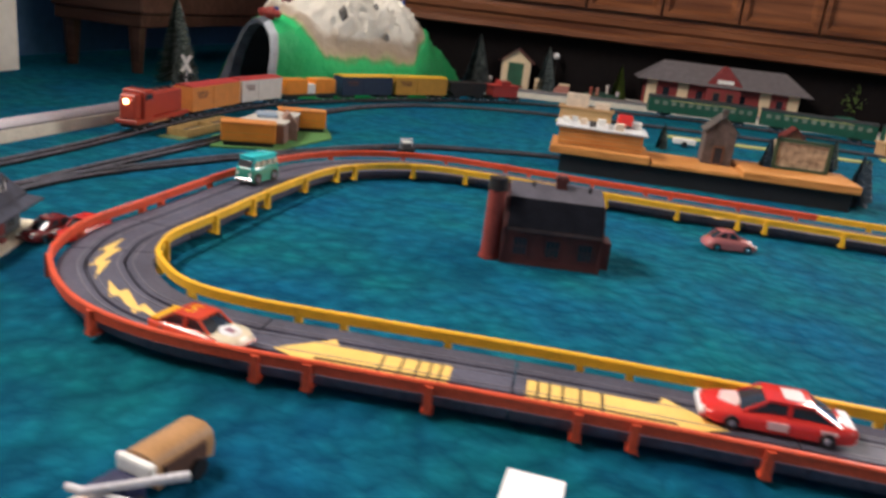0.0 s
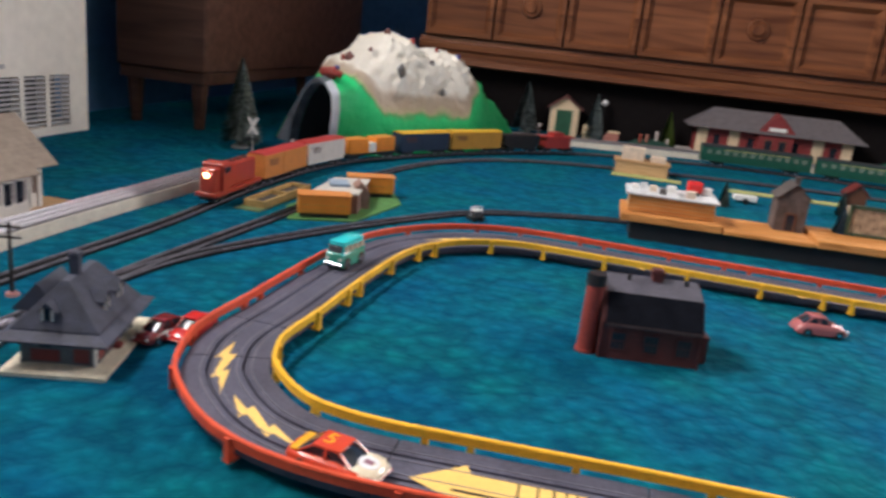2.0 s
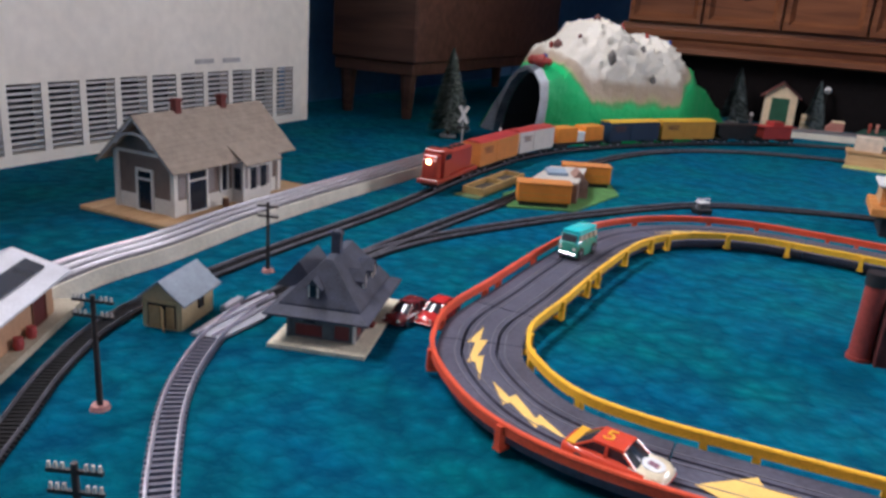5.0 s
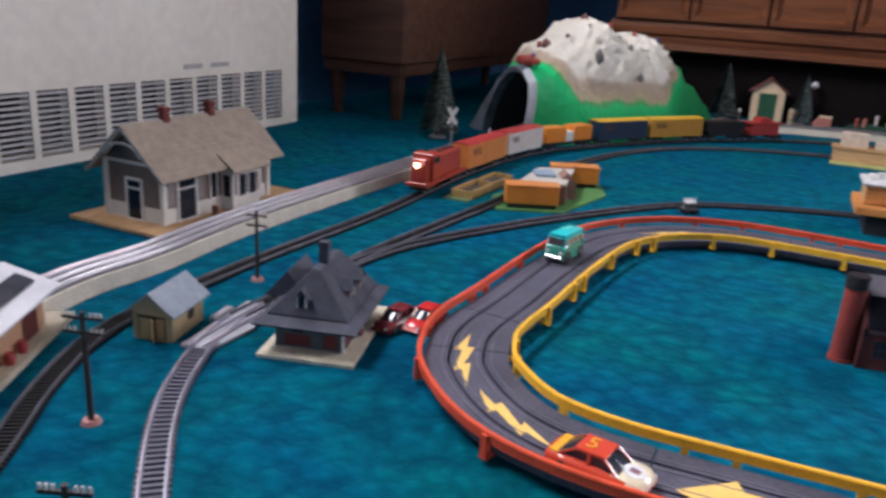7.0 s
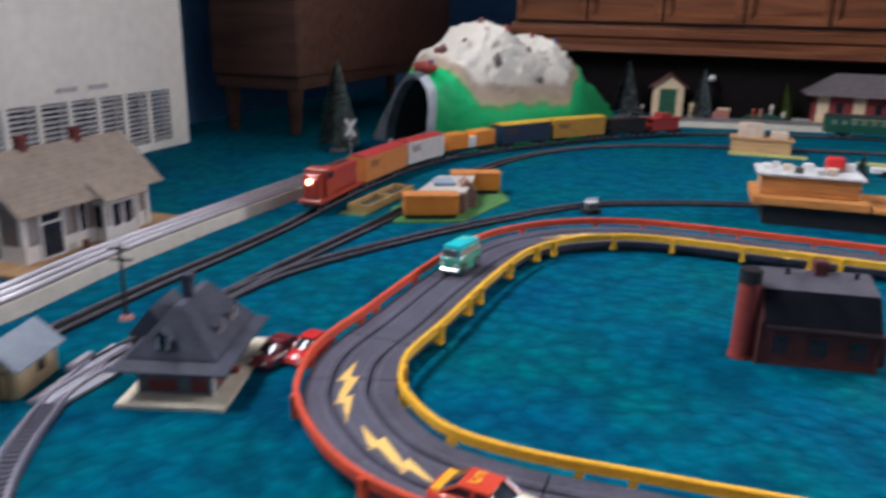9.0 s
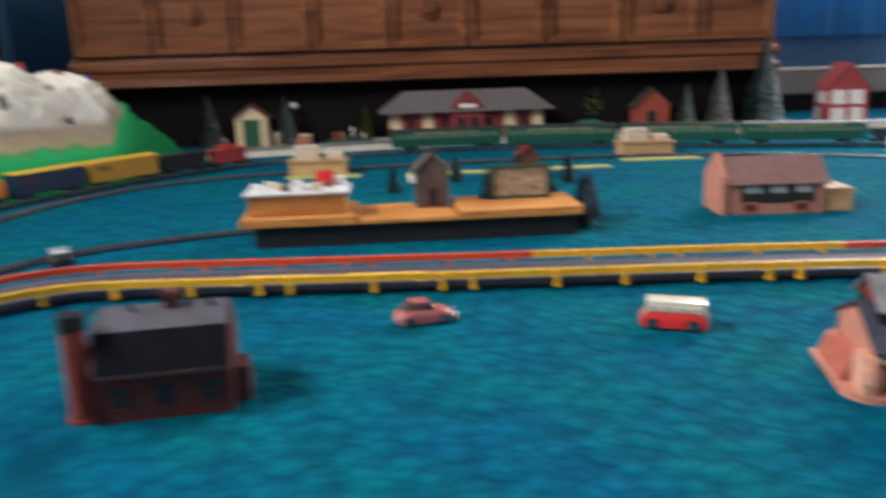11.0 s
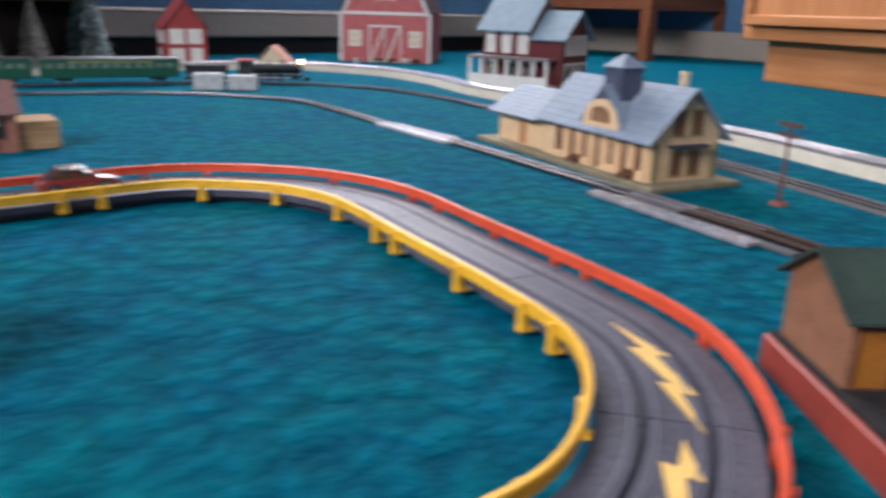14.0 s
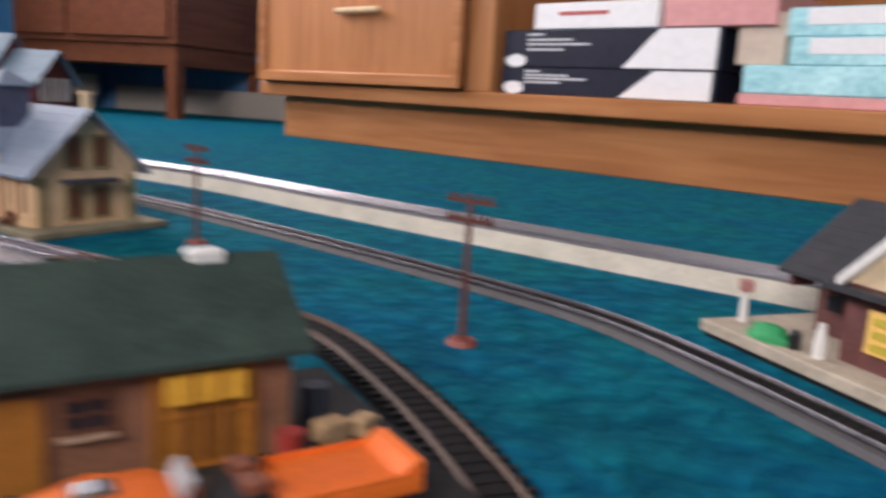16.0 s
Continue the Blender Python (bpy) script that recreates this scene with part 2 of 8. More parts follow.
def cyl(bm, x, y, z0, z1, r0, r1=None, n=16, axis="z"):
    r1 = r0 if r1 is None else r1
    def put(a, r, h):
        p, q = r * math.cos(a), r * math.sin(a)
        return {"z": (x + p, y + q, h), "x": (h, x + p, y + q), "y": (x + p, h, y + q)}[axis]
    lo = [bm.verts.new(put(2 * math.pi * i / n, r0, z0)) for i in range(n)]
    hi = [bm.verts.new(put(2 * math.pi * i / n, max(r1, 1e-5), z1)) for i in range(n)]
    bm.faces.new(lo[::-1])
    bm.faces.new(hi)
    for i in range(n):
        bm.faces.new((lo[i], lo[(i + 1) % n], hi[(i + 1) % n], hi[i]))
    return bm


def loft(bm, rings, closed=True):
    """Skins rings of equal count, with caps at both ends."""
    rows = [[bm.verts.new(p) for p in r] for r in rings]
    n = len(rows[0])
    for a, b in zip(rows, rows[1:]):
        for i in range(n if closed else n - 1):
            j = (i + 1) % n
            bm.faces.new((a[i], a[j], b[j], b[i]))
    if closed:
        bm.faces.new(rows[0][::-1])
        bm.faces.new(rows[-1])
    return bm


def spline(ctrl, step=0.01, closed=False):
    """Even points along a Catmull-Rom curve through the control points (x, y)."""
    P = [Vector((*p, 0)) if len(p) == 2 else Vector(p) for p in ctrl]
    n, out = len(P), []
    for i in range(n if closed else n - 1):
        p0, p1, p2, p3 = (P[k % n] if closed else P[min(max(k, 0), n - 1)] for k in (i - 1, i, i + 1, i + 2))
        for k in range(24):
            t = k / 24
            out.append(0.5 * (2 * p1 + (p2 - p0) * t + (2 * p0 - 5 * p1 + 4 * p2 - p3) * t * t + (3 * p1 - p0 - 3 * p2 + p3) * t ** 3))
    out.append(P[0].copy() if closed else P[-1].copy())
    d = np.r_[0, np.cumsum([(b - a).length for a, b in zip(out, out[1:])])]
    m = max(2, int(round(d[-1] / step)))
    at = np.linspace(0, d[-1], m + 1)
    arr = np.array(out)
    pts = [Vector([np.interp(s, d, arr[:, k]) for k in range(3)]) for s in at]
    return pts[:-1] if closed else pts


def sides(pts, closed=False):
    """The unit vector to the left of the way at every point."""
    n, out = len(pts), []
    for i in range(n):
        a, b = (pts[i - 1], pts[(i + 1) % n]) if closed else (pts[max(i - 1, 0)], pts[min(i + 1, n - 1)])
        d = (b - a)
        d.z = 0
        d.normalize()
        out.append(Vector((-d.y, d.x, 0)))
    return out


def sweep(bm, pts, profile, closed=False, nrm=None):
    """A profile of (to the left, up) carried along the points."""
    nrm = nrm or sides(pts, closed)
    rows = [[bm.verts.new(p + s * a + Vector((0, 0, h))) for a, h in profile] for p, s in zip(pts, nrm)]
    m = len(profile)
    pairs = list(zip(rows, rows[1:])) + ([(rows[-1], rows[0])] if closed else [])
    for a, b in pairs:
        for i in range(m):
            j = (i + 1) % m
            bm.faces.new((a[i], a[j], b[j], b[i]))
    if not closed:
        bm.faces.new(rows[0])
        bm.faces.new(rows[-1][::-1])
    return bm


def rect(a0, a1, h0, h1):
    return [(a0, h0), (a1, h0), (a1, h1), (a0, h1)]


# ---- the room ----


def frame_ring(x0, x1, z0, z1, g, y0, y1, c=0.004, depth=0.006):
    """A mitred frame with a chamfered inner edge, its front at y0."""
    bm = B()
    rings = []
    for d, y in ((0.0, y1), (0.0, y0 + 0.002), (0.002, y0), (g - c, y0), (g, y0 + depth), (g, y1)):
        rings.append([bm.verts.new(p) for p in ((x0 + d, y, z0 + d), (x1 - d, y, z0 + d), (x1 - d, y, z1 - d), (x0 + d, y, z1 - d))])
    for p, q in zip(rings, rings[1:]):
        for k in range(4):
            bm.faces.new((p[k], p[(k + 1) % 4], q[(k + 1) % 4], q[k]))
    return bm



def room_box(name, d, material, label, category, bevel=0.0, kind="structure"):
    ob = part(name, box(B(), *d, bevel), material)
    ob.matrix_basis = ROOM.copy()
    return tagged(ob, label, category, kind=kind)


fl = B()
bmesh.ops.create_grid(fl, x_segments=40, y_segments=40, size=3.2)
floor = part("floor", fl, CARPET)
floor.matrix_basis = ROOM @ Matrix.Translation((1.2, 0.7, 0))
tagged(floor, "teal blue tufted wall-to-wall carpet", "carpet", kind="structure")
U0, U1, V0, V1, HT = -1.3, 3.6, -2.2, 2.95, 2.4
# left wall with the window opening over the cover
lw = B()
box(lw, U0 - 0.12, V0 - 0.12, 0, U0, V1, 1.08)
box(lw, U0 - 0.12, V0 - 0.12, 1.78, U0, V1, HT)
box(lw, U0 - 0.12, V0 - 0.12, 1.08, U0, -0.25, 1.78)
box(lw, U0 - 0.12, 1.35, 1.08, U0, V1, 1.78)
wall_left = part("wall_west", lw, BLUE_WALL)
wall_left.matrix_basis = ROOM.copy()
tagged(wall_left, "blue painted wall with an unseen window opening", "wall", kind="structure")
nw_ = B()
box(nw_, U0 - 0.12, V1, 0, U1 + 0.12, V1 + 0.12, 0.5)
box(nw_, U0 - 0.12, V1, 1.98, U1 + 0.12, V1 + 0.12, HT)
box(nw_, U0 - 0.12, V1, 0.5, 1.25, V1 + 0.12, 1.98)
box(nw_, 3.05, V1, 0.5, U1 + 0.12, V1 + 0.12, 1.98)
wall_far = part("wall_north", nw_, BLUE_WALL)
wall_far.matrix_basis = ROOM.copy()
tagged(wall_far, "blue painted wall behind the sideboard with a window opening", "wall", kind="structure")
# right wall, its opening made up for the fill lamp
ew_ = B()
box(ew_, U1, V0 - 0.12, 0, U1 + 0.12, V1, 0.95)
box(ew_, U1, V0 - 0.12, 2.05, U1 + 0.12, V1, HT)
box(ew_, U1, V0 - 0.12, 0.95, U1 + 0.12, -1.55, 2.05)
box(ew_, U1, 0.05, 0.95, U1 + 0.12, V1, 2.05)
wall_right = part("wall_east", ew_, BLUE_WALL)
wall_right.matrix_basis = ROOM.copy()
tagged(wall_right, "blue painted wall with an unseen window opening", "wall", kind="structure")
room_box("wall_south", (U0 - 0.12, V0 - 0.12, 0, U1, V0, HT), BLUE_WALL, "blue painted wall across from the sideboard", "wall")
room_box("ceiling", (U0 - 0.12, V0 - 0.12, HT, U1 + 0.12, V1 + 0.12, HT + 0.1), CEIL, "unseen ceiling in dull tan that cuts bounced light", "ceiling")
BEIGE = mat("beige_metal", (0.42, 0.38, 0.33), 0.5, grain=0.06)
room_box("baseboard", (U1 - 0.02, -2.1, 0.0, U1 - 0.002, V1 - 0.08, 0.11), BEIGE, "beige baseboard along the wall behind the desk", "baseboard", 0.004)
hr = thing("baseboard_heater", *(ROOM @ Vector((1.2, V1, 0))), TURN_ROOM, "long beige metal baseboard heater under the curtain", "heater")
bx("cover", (0.0, -0.062, 0.058, 2.3, -0.002, 0.15), BEIGE, hr, 0.006)
# black strip for the shadow under the heater cover
bx("kick_space", (0.01, -0.03, 0.0, 2.29, -0.003, 0.0575), SHADEBLACK, hr)
bx("lip", (0.0, -0.068, 0.136, 2.3, -0.0625, 0.146), BEIGE, hr, 0.002)
bx("end_cover", (1.30, -0.075, 0.058, 1.40, -0.0685, 0.30), mat("pale_grey_metal", (0.55, 0.54, 0.52), 0.5, grain=0.06), hr, 0.002)

# blue curtain that hangs before the lower half of the far window
cm = bpy.data.materials.new("blue_curtain_cloth")
cm.use_nodes = True
cn = cm.node_tree
cb_ = cn.nodes["Principled BSDF"]
cb_.inputs["Base Color"].default_value, cb_.inputs["Roughness"].default_value = (0.10, 0.36, 0.62, 1), 0.9
ctr = cn.nodes.new("ShaderNodeBsdfTranslucent")
ctr.inputs[0].default_value = (0.10, 0.50, 0.88, 1)
cmx = cn.nodes.new("ShaderNodeMixShader")
cmx.inputs[0].default_value = 0.55
cn.links.new(cb_.outputs[0], cmx.inputs[1])
cn.links.new(ctr.outputs[0], cmx.inputs[2])
cn.links.new(cmx.outputs[0], cn.nodes["Material Output"].inputs[0])
cu_t = thing("curtain", *(ROOM @ Vector((1.16, V1, 0))), TURN_ROOM, "bright blue gathered cloth curtain hanging at the far window", "curtain")
cr = []
for k in range(161):
    uu = 2.3 * k / 160
    d = -0.045 + 0.010 * math.sin(uu * 42) + 0.006 * math.sin(uu * 97 + 1)
    cr.append([(uu, d + q, z) for q, z in ((0.0, 0.255), (0.0, 0.94), (0.0016, 0.94), (0.0016, 0.255))])
smooth(part("cloth", loft(B(), cr), cm, cu_t), 60)
part("rod", cyl(B(), -0.045, 0.945, -0.03, 2.33, 0.008, 0.008, 12, "x"), mat("dull_rod", (0.3, 0.28, 0.26), 0.4, metal=0.8), cu_t)

# white air-conditioning cover with louvred grilles
PU = -1.139
ac = thing("air_conditioner_cover", *(ROOM @ Vector((PU, 0.4, 0))), TURN_ROOM, "white enamelled air-conditioner cover with louvred grilles along the wall", "air conditioner")
cv = B()
GV0, GV1, GZ0, GZ1 = -0.98, 0.985, 0.016, 0.113
y0, y1 = -1.9, 0.983
NG = 20
gw = 0.061
ends = [0.905 - 0.0643 * i for i in range(NG)]
cuts = [(e - 0.0265, e + 0.0265) for e in ends]
box(cv, -0.13, y0, GZ1, 0, y1, 1.06)
box(cv, -0.13, y0, 0.0, 0, y1, GZ0)
prev = y1
for a, b in cuts:
    box(cv, -0.02, b, GZ0, 0, prev, GZ1)
    prev = a
box(cv, -0.02, y0, GZ0, 0, prev, GZ1)
part("cover", cv, WHITE_PANEL, ac)
# black slab for the shade behind the louvres
bx("dark_inside", (-0.12, y0 + 0.02, GZ0 + 0.001, -0.06, y1 - 0.02, GZ1 - 0.001), SHADEBLACK, ac)
sl = box(B(), -0.007, -0.0265, -0.0014, -0.0005, 0.0265, 0.0015)
slat_me = part("slat", sl, mat("grey_louvre_enamel", (0.62, 0.60, 0.60), 0.5, grain=0.06), ac)
slat_me.matrix_basis = pose(-0.002, ends[0], GZ0 + 0.0062, 0, 0, 0)
NSL = 11
for gi, e in enumerate(ends):
    for k in range(NSL):
        if gi == 0 and k == 0:
            continue
        s = new("slat", slat_me.data)
        s.parent = ac
        s.matrix_basis = pose(-0.002, e, GZ0 + 0.0062 + k * (GZ1 - GZ0) / (NSL + 0.35), 0, 0, 0)
for i, yy in enumerate((0.655, 0.725)):
    bx("label_plate", (0.0, yy, 0.128, 0.0012, yy + 0.045, 0.136), mat("grey_plate", (0.45, 0.43, 0.42), 0.5), ac, label="small worn grey plate")

# sideboard: long dark carved front on feet
SBV = 2.351
sb = thing("sideboard", *(ROOM @ Vector((0.22, SBV, 0))), TURN_ROOM, "long dark-stained wooden sideboard with carved panel drawers", "sideboard")
UL, UR = -0.936, 0.935
bx("body", (UL, 0.012, 0.245, UR, 0.5, 0.86), DARKWOOD, sb)
mould = [(0.0, 0.165), (0.5, 0.165), (0.5, 0.245), (0.010, 0.245), (0.008, 0.232), (-0.006, 0.228), (-0.006, 0.212), (0.004, 0.205), (0.004, 0.19), (-0.012, 0.184), (-0.014, 0.17)]
part("base_moulding", prism(B(), mould, UL - 0.015, UR + 0.015, "x"), DARKWOOD, sb)
bx("top", (UL - 0.03, -0.03, 0.86, UR + 0.03, 0.52, 0.89), DARKWOOD, sb, 0.006)
# added black panel: stands for the shade beneath the base moulding
bx("plinth", (UL + 0.02, 0.05, 0, UR - 0.02, 0.45, 0.1645), mat("under_sideboard_shade", (0.008, 0.006, 0.006), 0.9, spec=0.1), sb, label="black panel for the shade under the sideboard")
NP = 9
pw = (UR - UL) / NP
for r, (z0, z1) in enumerate(((0.25, 0.445), (0.46, 0.655), (0.67, 0.84))):
    for i in range(NP):
        a, b = UL + i * pw, UL + (i + 1) * pw
        g = 0.027
        dr = part("panel", frame_ring(a + 0.003, b - 0.003, z0, z1, g, -0.008, 0.014, 0.014, 0.016), DARKWOOD, sb)
        bx("panel_field", (a + g - 0.001, 0.006, z0 + g - 0.001, b - g + 0.001, 0.0138, z1 - g + 0.001), DARKWOOD, dr)
        if i % 3 == 1:
            kb = B()
            zc = (z0 + z1) / 2 + 0.004
            cyl(kb, (a + b) / 2, zc, -0.004, 0.008, 0.026, 0.030, 20, "y")
            cyl(kb, (a + b) / 2, zc, -0.012, -0.003, 0.014, 0.02, 20, "y")
            part("rosette", kb, DARKWOOD_V, dr, "round carved rosette")

# dark chest on tapered legs in the corner
ch = thing("chest", *(ROOM @ Vector((-0.972, 1.545, 0))), TURN_ROOM, "dark brown wooden chest on tapered legs in the corner", "chest")
bx("body", (-0.22, 0.0, 0.125, 0.0, 0.95, 0.7), CHESTWOOD, ch, 0.004)
bx("rail", (-0.215, 0.006, 0.098, -0.006, 0.94, 0.1245), CHESTWOOD, ch, 0.002)
for uu, vv in ((-0.03, 0.03), (-0.19, 0.03), (-0.03, 0.92), (-0.19, 0.92)):
    part("leg", cyl(B(), uu, vv, 0, 0.1, 0.012, 0.02, 8), CHESTWOOD, ch)

# brown desk beyond the barn
dk = thing("desk", 3.425, 1.505, 0, TURN_ROOM, "brown wooden desk with drawers on square legs", "desk")
bx("drawer_case", (0.0, 0.02, 0.262, 0.56, 1.00, 0.62), DESKWOOD, dk, 0.004)
bx("apron", (0.012, 0.03, 0.188, 0.55, 0.99, 0.2615), DESKWOOD, dk, 0.003)
bx("desktop", (-0.02, 0.0, 0.62, 0.58, 1.02, 0.65), DESKWOOD, dk, 0.005)
for k in range(2):
    bx("drawer", (-0.012, 0.05 + k * 0.47, 0.285, 0.01, 0.50 + k * 0.47, 0.45), DESKWOOD, dk, 0.004)
for uu, vv in ((0.02, 0.04), (0.52, 0.04), (0.02, 0.98), (0.52, 0.98)):
    part("leg", prism(B(), [(uu - 0.022, vv - 0.022), (uu + 0.022, vv - 0.022), (uu + 0.022, vv + 0.022), (uu - 0.022, vv + 0.022)], 0, 0.23, "z"), DESKWOOD, dk)

# oak television cabinet with boxes in its open shelf
TVX, TVY, TVR = 2.885, 0.94, -123.0
tv = thing("oak_cabinet", TVX, TVY, 0, TVR, "oak veneered cabinet with a plinth, a door and an open shelf", "cabinet")
# local x runs along the front, y points into the cabinet
bx("plinth", (0.0, 0.045, 0, 2.5, 0.5, 0.112), OAK, tv, 0.002)
bx("bottom_board", (-0.06, 0, 0.1122, 2.55, 0.5, 0.148), OAK, tv, 0.003)
bx("side_board", (-0.06, 0.002, 0.1482, -0.04, 0.5, 0.62), OAK_V, tv)
bx("side_board", (2.53, 0.002, 0.1482, 2.55, 0.5, 0.62), OAK_V, tv)
bx("back_board", (-0.039, 0.48, 0.1482, 2.529, 0.5, 0.62), OAK, tv)
bx("divider", (0.715, 0.002, 0.1482, 0.785, 0.479, 0.62), OAK_V, tv, 0.002)
bx("top_board", (-0.06, 0, 0.6202, 2.55, 0.5, 0.65), OAK, tv, 0.003)
dr = bx("door", (-0.038, -0.012, 0.155, 0.710, 0.004, 0.615), OAK_V, tv, 0.003)
part("door_frame", frame_ring(-0.038, 0.712, 0.152, 0.614, 0.028, -0.022, -0.0115), OAK, dr)
bx("door_pull", (0.30, -0.036, 0.318, 0.46, -0.02, 0.332), mat("pale_wood_pull", (0.62, 0.44, 0.24), 0.4), dr, 0.004, "pale wooden pull")

BOXNAVY = mat("navy_card", (0.012, 0.014, 0.03), 0.4, grain=0.08)
CARD_W = mat("white_card", (0.88, 0.87, 0.87), 0.5, grain=0.03)
CARD_C = mat("cyan_card", (0.25, 0.66, 0.75), 0.5, grain=0.1, scale=12, second=(0.5, 0.8, 0.85))
CARD_R = mat("red_card", (0.5, 0.09, 0.08), 0.5, grain=0.06)
CARD_P = mat("pink_card", (0.72, 0.34, 0.33), 0.5, grain=0.06)
CARD_T = mat("tan_card", (0.62, 0.5, 0.4), 0.6, grain=0.06)
PRINT = mat("pale_print", (0.6, 0.6, 0.62), 0.6)


def on_tv(x, y, z):
    return Matrix.Translation((TVX, TVY, 0)) @ Matrix.Rotation(radians(TVR), 4, "Z") @ Vector((x, y, z))


def carton(x0, z0, w, h, material, label, d=0.3, y=0.02):
    p = on_tv(x0, y, z0)
    t = thing("carton", p.x, p.y, p.z, TVR, label, "box", "boxes in the cabinet")
    bx("box", (0, 0, 0, w, d, h), material, t, 0.002)
    return t


for k, (zz, h, x0) in enumerate(((0.1485, 0.054, 0.797), (0.203, 0.074, 0.80))):
    t = carton(x0, zz, 0.473, h, BOXNAVY, "dark navy carton with a white slanted flash in the cabinet")
    part("flash", prism(B(), [(0.285, 0.002), (0.466, 0.002), (0.466, h - 0.002), (0.355, h - 0.002)], -0.0015, 0.0, "y"), CARD_W, t, "white slanted flash")
    for j, (a, b, z) in enumerate(((0.062, 0.10, 0.90), (0.062, 0.17, 0.76), (0.062, 0.21, 0.64), (0.062, 0.15, 0.50))):
        bx("print_bar", (a, -0.0012, z * h - 0.004, b, 0.0, z * h), PRINT, t)
    lg = B()
    cyl(lg, 0.035, 0.013, -0.0012, 0.0, 0.013, 0.013, 20, "y")
    for v in lg.verts:
        v.co.x = 0.035 + (v.co.x - 0.035) * 2.0
    part("badge", lg, CARD_W, t, "white oval badge")
t = carton(0.874, 0.2775, 0.275, 0.050, CARD_W, "white carton with a red line of print on dark cartons")
bx("print_bar", (0.06, -0.0012, 0.026, 0.17, 0, 0.033), CARD_R, t)
carton(1.31, 0.1485, 1.0, 0.019, CARD_P, "flat pink carton lying in the open cabinet")
for k, (z, h, x0) in enumerate(((0.168, 0.046, 1.315), (0.2145, 0.044, 1.386), (0.259, 0.045, 1.378))):
    t = carton(x0, z, 0.8, h, CARD_C, "pale cyan carton with a white band, stacked in the cabinet")
    bx("band", (0.03 if k else 0.24, -0.0012, h * 0.40, 0.79, 0, h - 0.002), CARD_W, t, label="white band")
t = carton(1.16, 0.2775, 0.20, 0.060, CARD_P, "pink carton on the dark cartons")
t = carton(1.295, 0.2145, 0.08, 0.085, CARD_T, "tan carton between stacks", y=0.03)

# ---- tracks ----
SLOT_IN = [(-0.207, 0.585), (-0.198, 0.555), (-0.163, 0.512), (-0.112, 0.491), (-0.032, 0.479), (0.108, 0.460), (0.31, 0.424),
           (0.48, 0.382), (0.62, 0.338), (0.72, 0.304), (0.768, 0.2905), (0.80, 0.286), (0.832, 0.2915), (0.868, 0.307), (0.900, 0.330), (0.923, 0.360), (0.945, 0.412), (0.967, 0.472), (0.989, 0.535),
           (1.021, 0.627), (1.021, 0.690), (1.004, 0.732), (0.962, 0.778), (0.90, 0.797), (0.837, 0.810), (0.675, 0.851), (0.461, 0.898),
           (0.316, 0.930), (0.16, 0.966), (0.06, 0.989), (0.0, 0.998), (-0.05, 0.988), (-0.096, 0.958), (-0.134, 0.905), (-0.166, 0.80), (-0.191, 0.689), (-0.208, 0.620)]
SIN = spline(SLOT_IN, 0.0078, True)
SN = sides(SIN, True)
NS = len(SIN)
TZ = 0.0125
slot = thing("slot_car_track", 0.4, 0.6, 0, 0, "black plastic slot-car race track oval with guard rails", "race track")


def to_local(ob, bm):
    loc = ob.matrix_basis.translation
    bmesh.ops.translate(bm, verts=bm.verts, vec=-loc)
    return bm


def slot_index(x, y):
    return min(range(NS), key=lambda i: (SIN[i].x - x) ** 2 + (SIN[i].y - y) ** 2)


# the way runs counter-clockwise, so outward is to the right (minus)
W_TR = 0.066
SECT = 21
for i in range(NS // SECT + 1):
    a, b = i * SECT, min((i + 1) * SECT, NS)
    if b - a < 1:
        continue
    idx = [k % NS for k in range(a, b + 1)]
    pts = [SIN[k].copy() for k in idx]
    nr = [SN[k] for k in idx]
    pts[-1] = pts[-1].lerp(pts[-2], 0.16)
    dz = 0.0
    prof = [(-0.009, 0.0005), (-0.009, TZ - 0.0055), (0.0, TZ - 0.0055), (0.0, TZ + dz - 0.0006), (-0.0006, TZ + dz)]
    for o in (0.0195, 0.0465):
        prof += [(-o + 0.0014, TZ + dz), (-o + 0.0014, TZ - 0.004), (-o - 0.0014, TZ - 0.004), (-o - 0.0014, TZ + dz)]
    prof += [(-W_TR + 0.0006, TZ + dz), (-W_TR, TZ + dz - 0.0006), (-W_TR, TZ - 0.0055), (-W_TR + 0.009, TZ - 0.0055), (-W_TR + 0.009, 0.0005)]
    sec = part("track_section", to_local(slot, sweep(B(), pts, prof, False, nr)), SLOT, slot)
    for o in (0.0195, 0.0465):
        for q in (-0.0055, 0.0055):
            c = -(o + q)
            part("pickup_rail", to_local(slot, sweep(B(), pts, rect(c - 0.0005, c + 0.0005, TZ - 0.001, TZ + 0.0005), False, nr)), PICKUP, sec, "dull metal pickup rail")


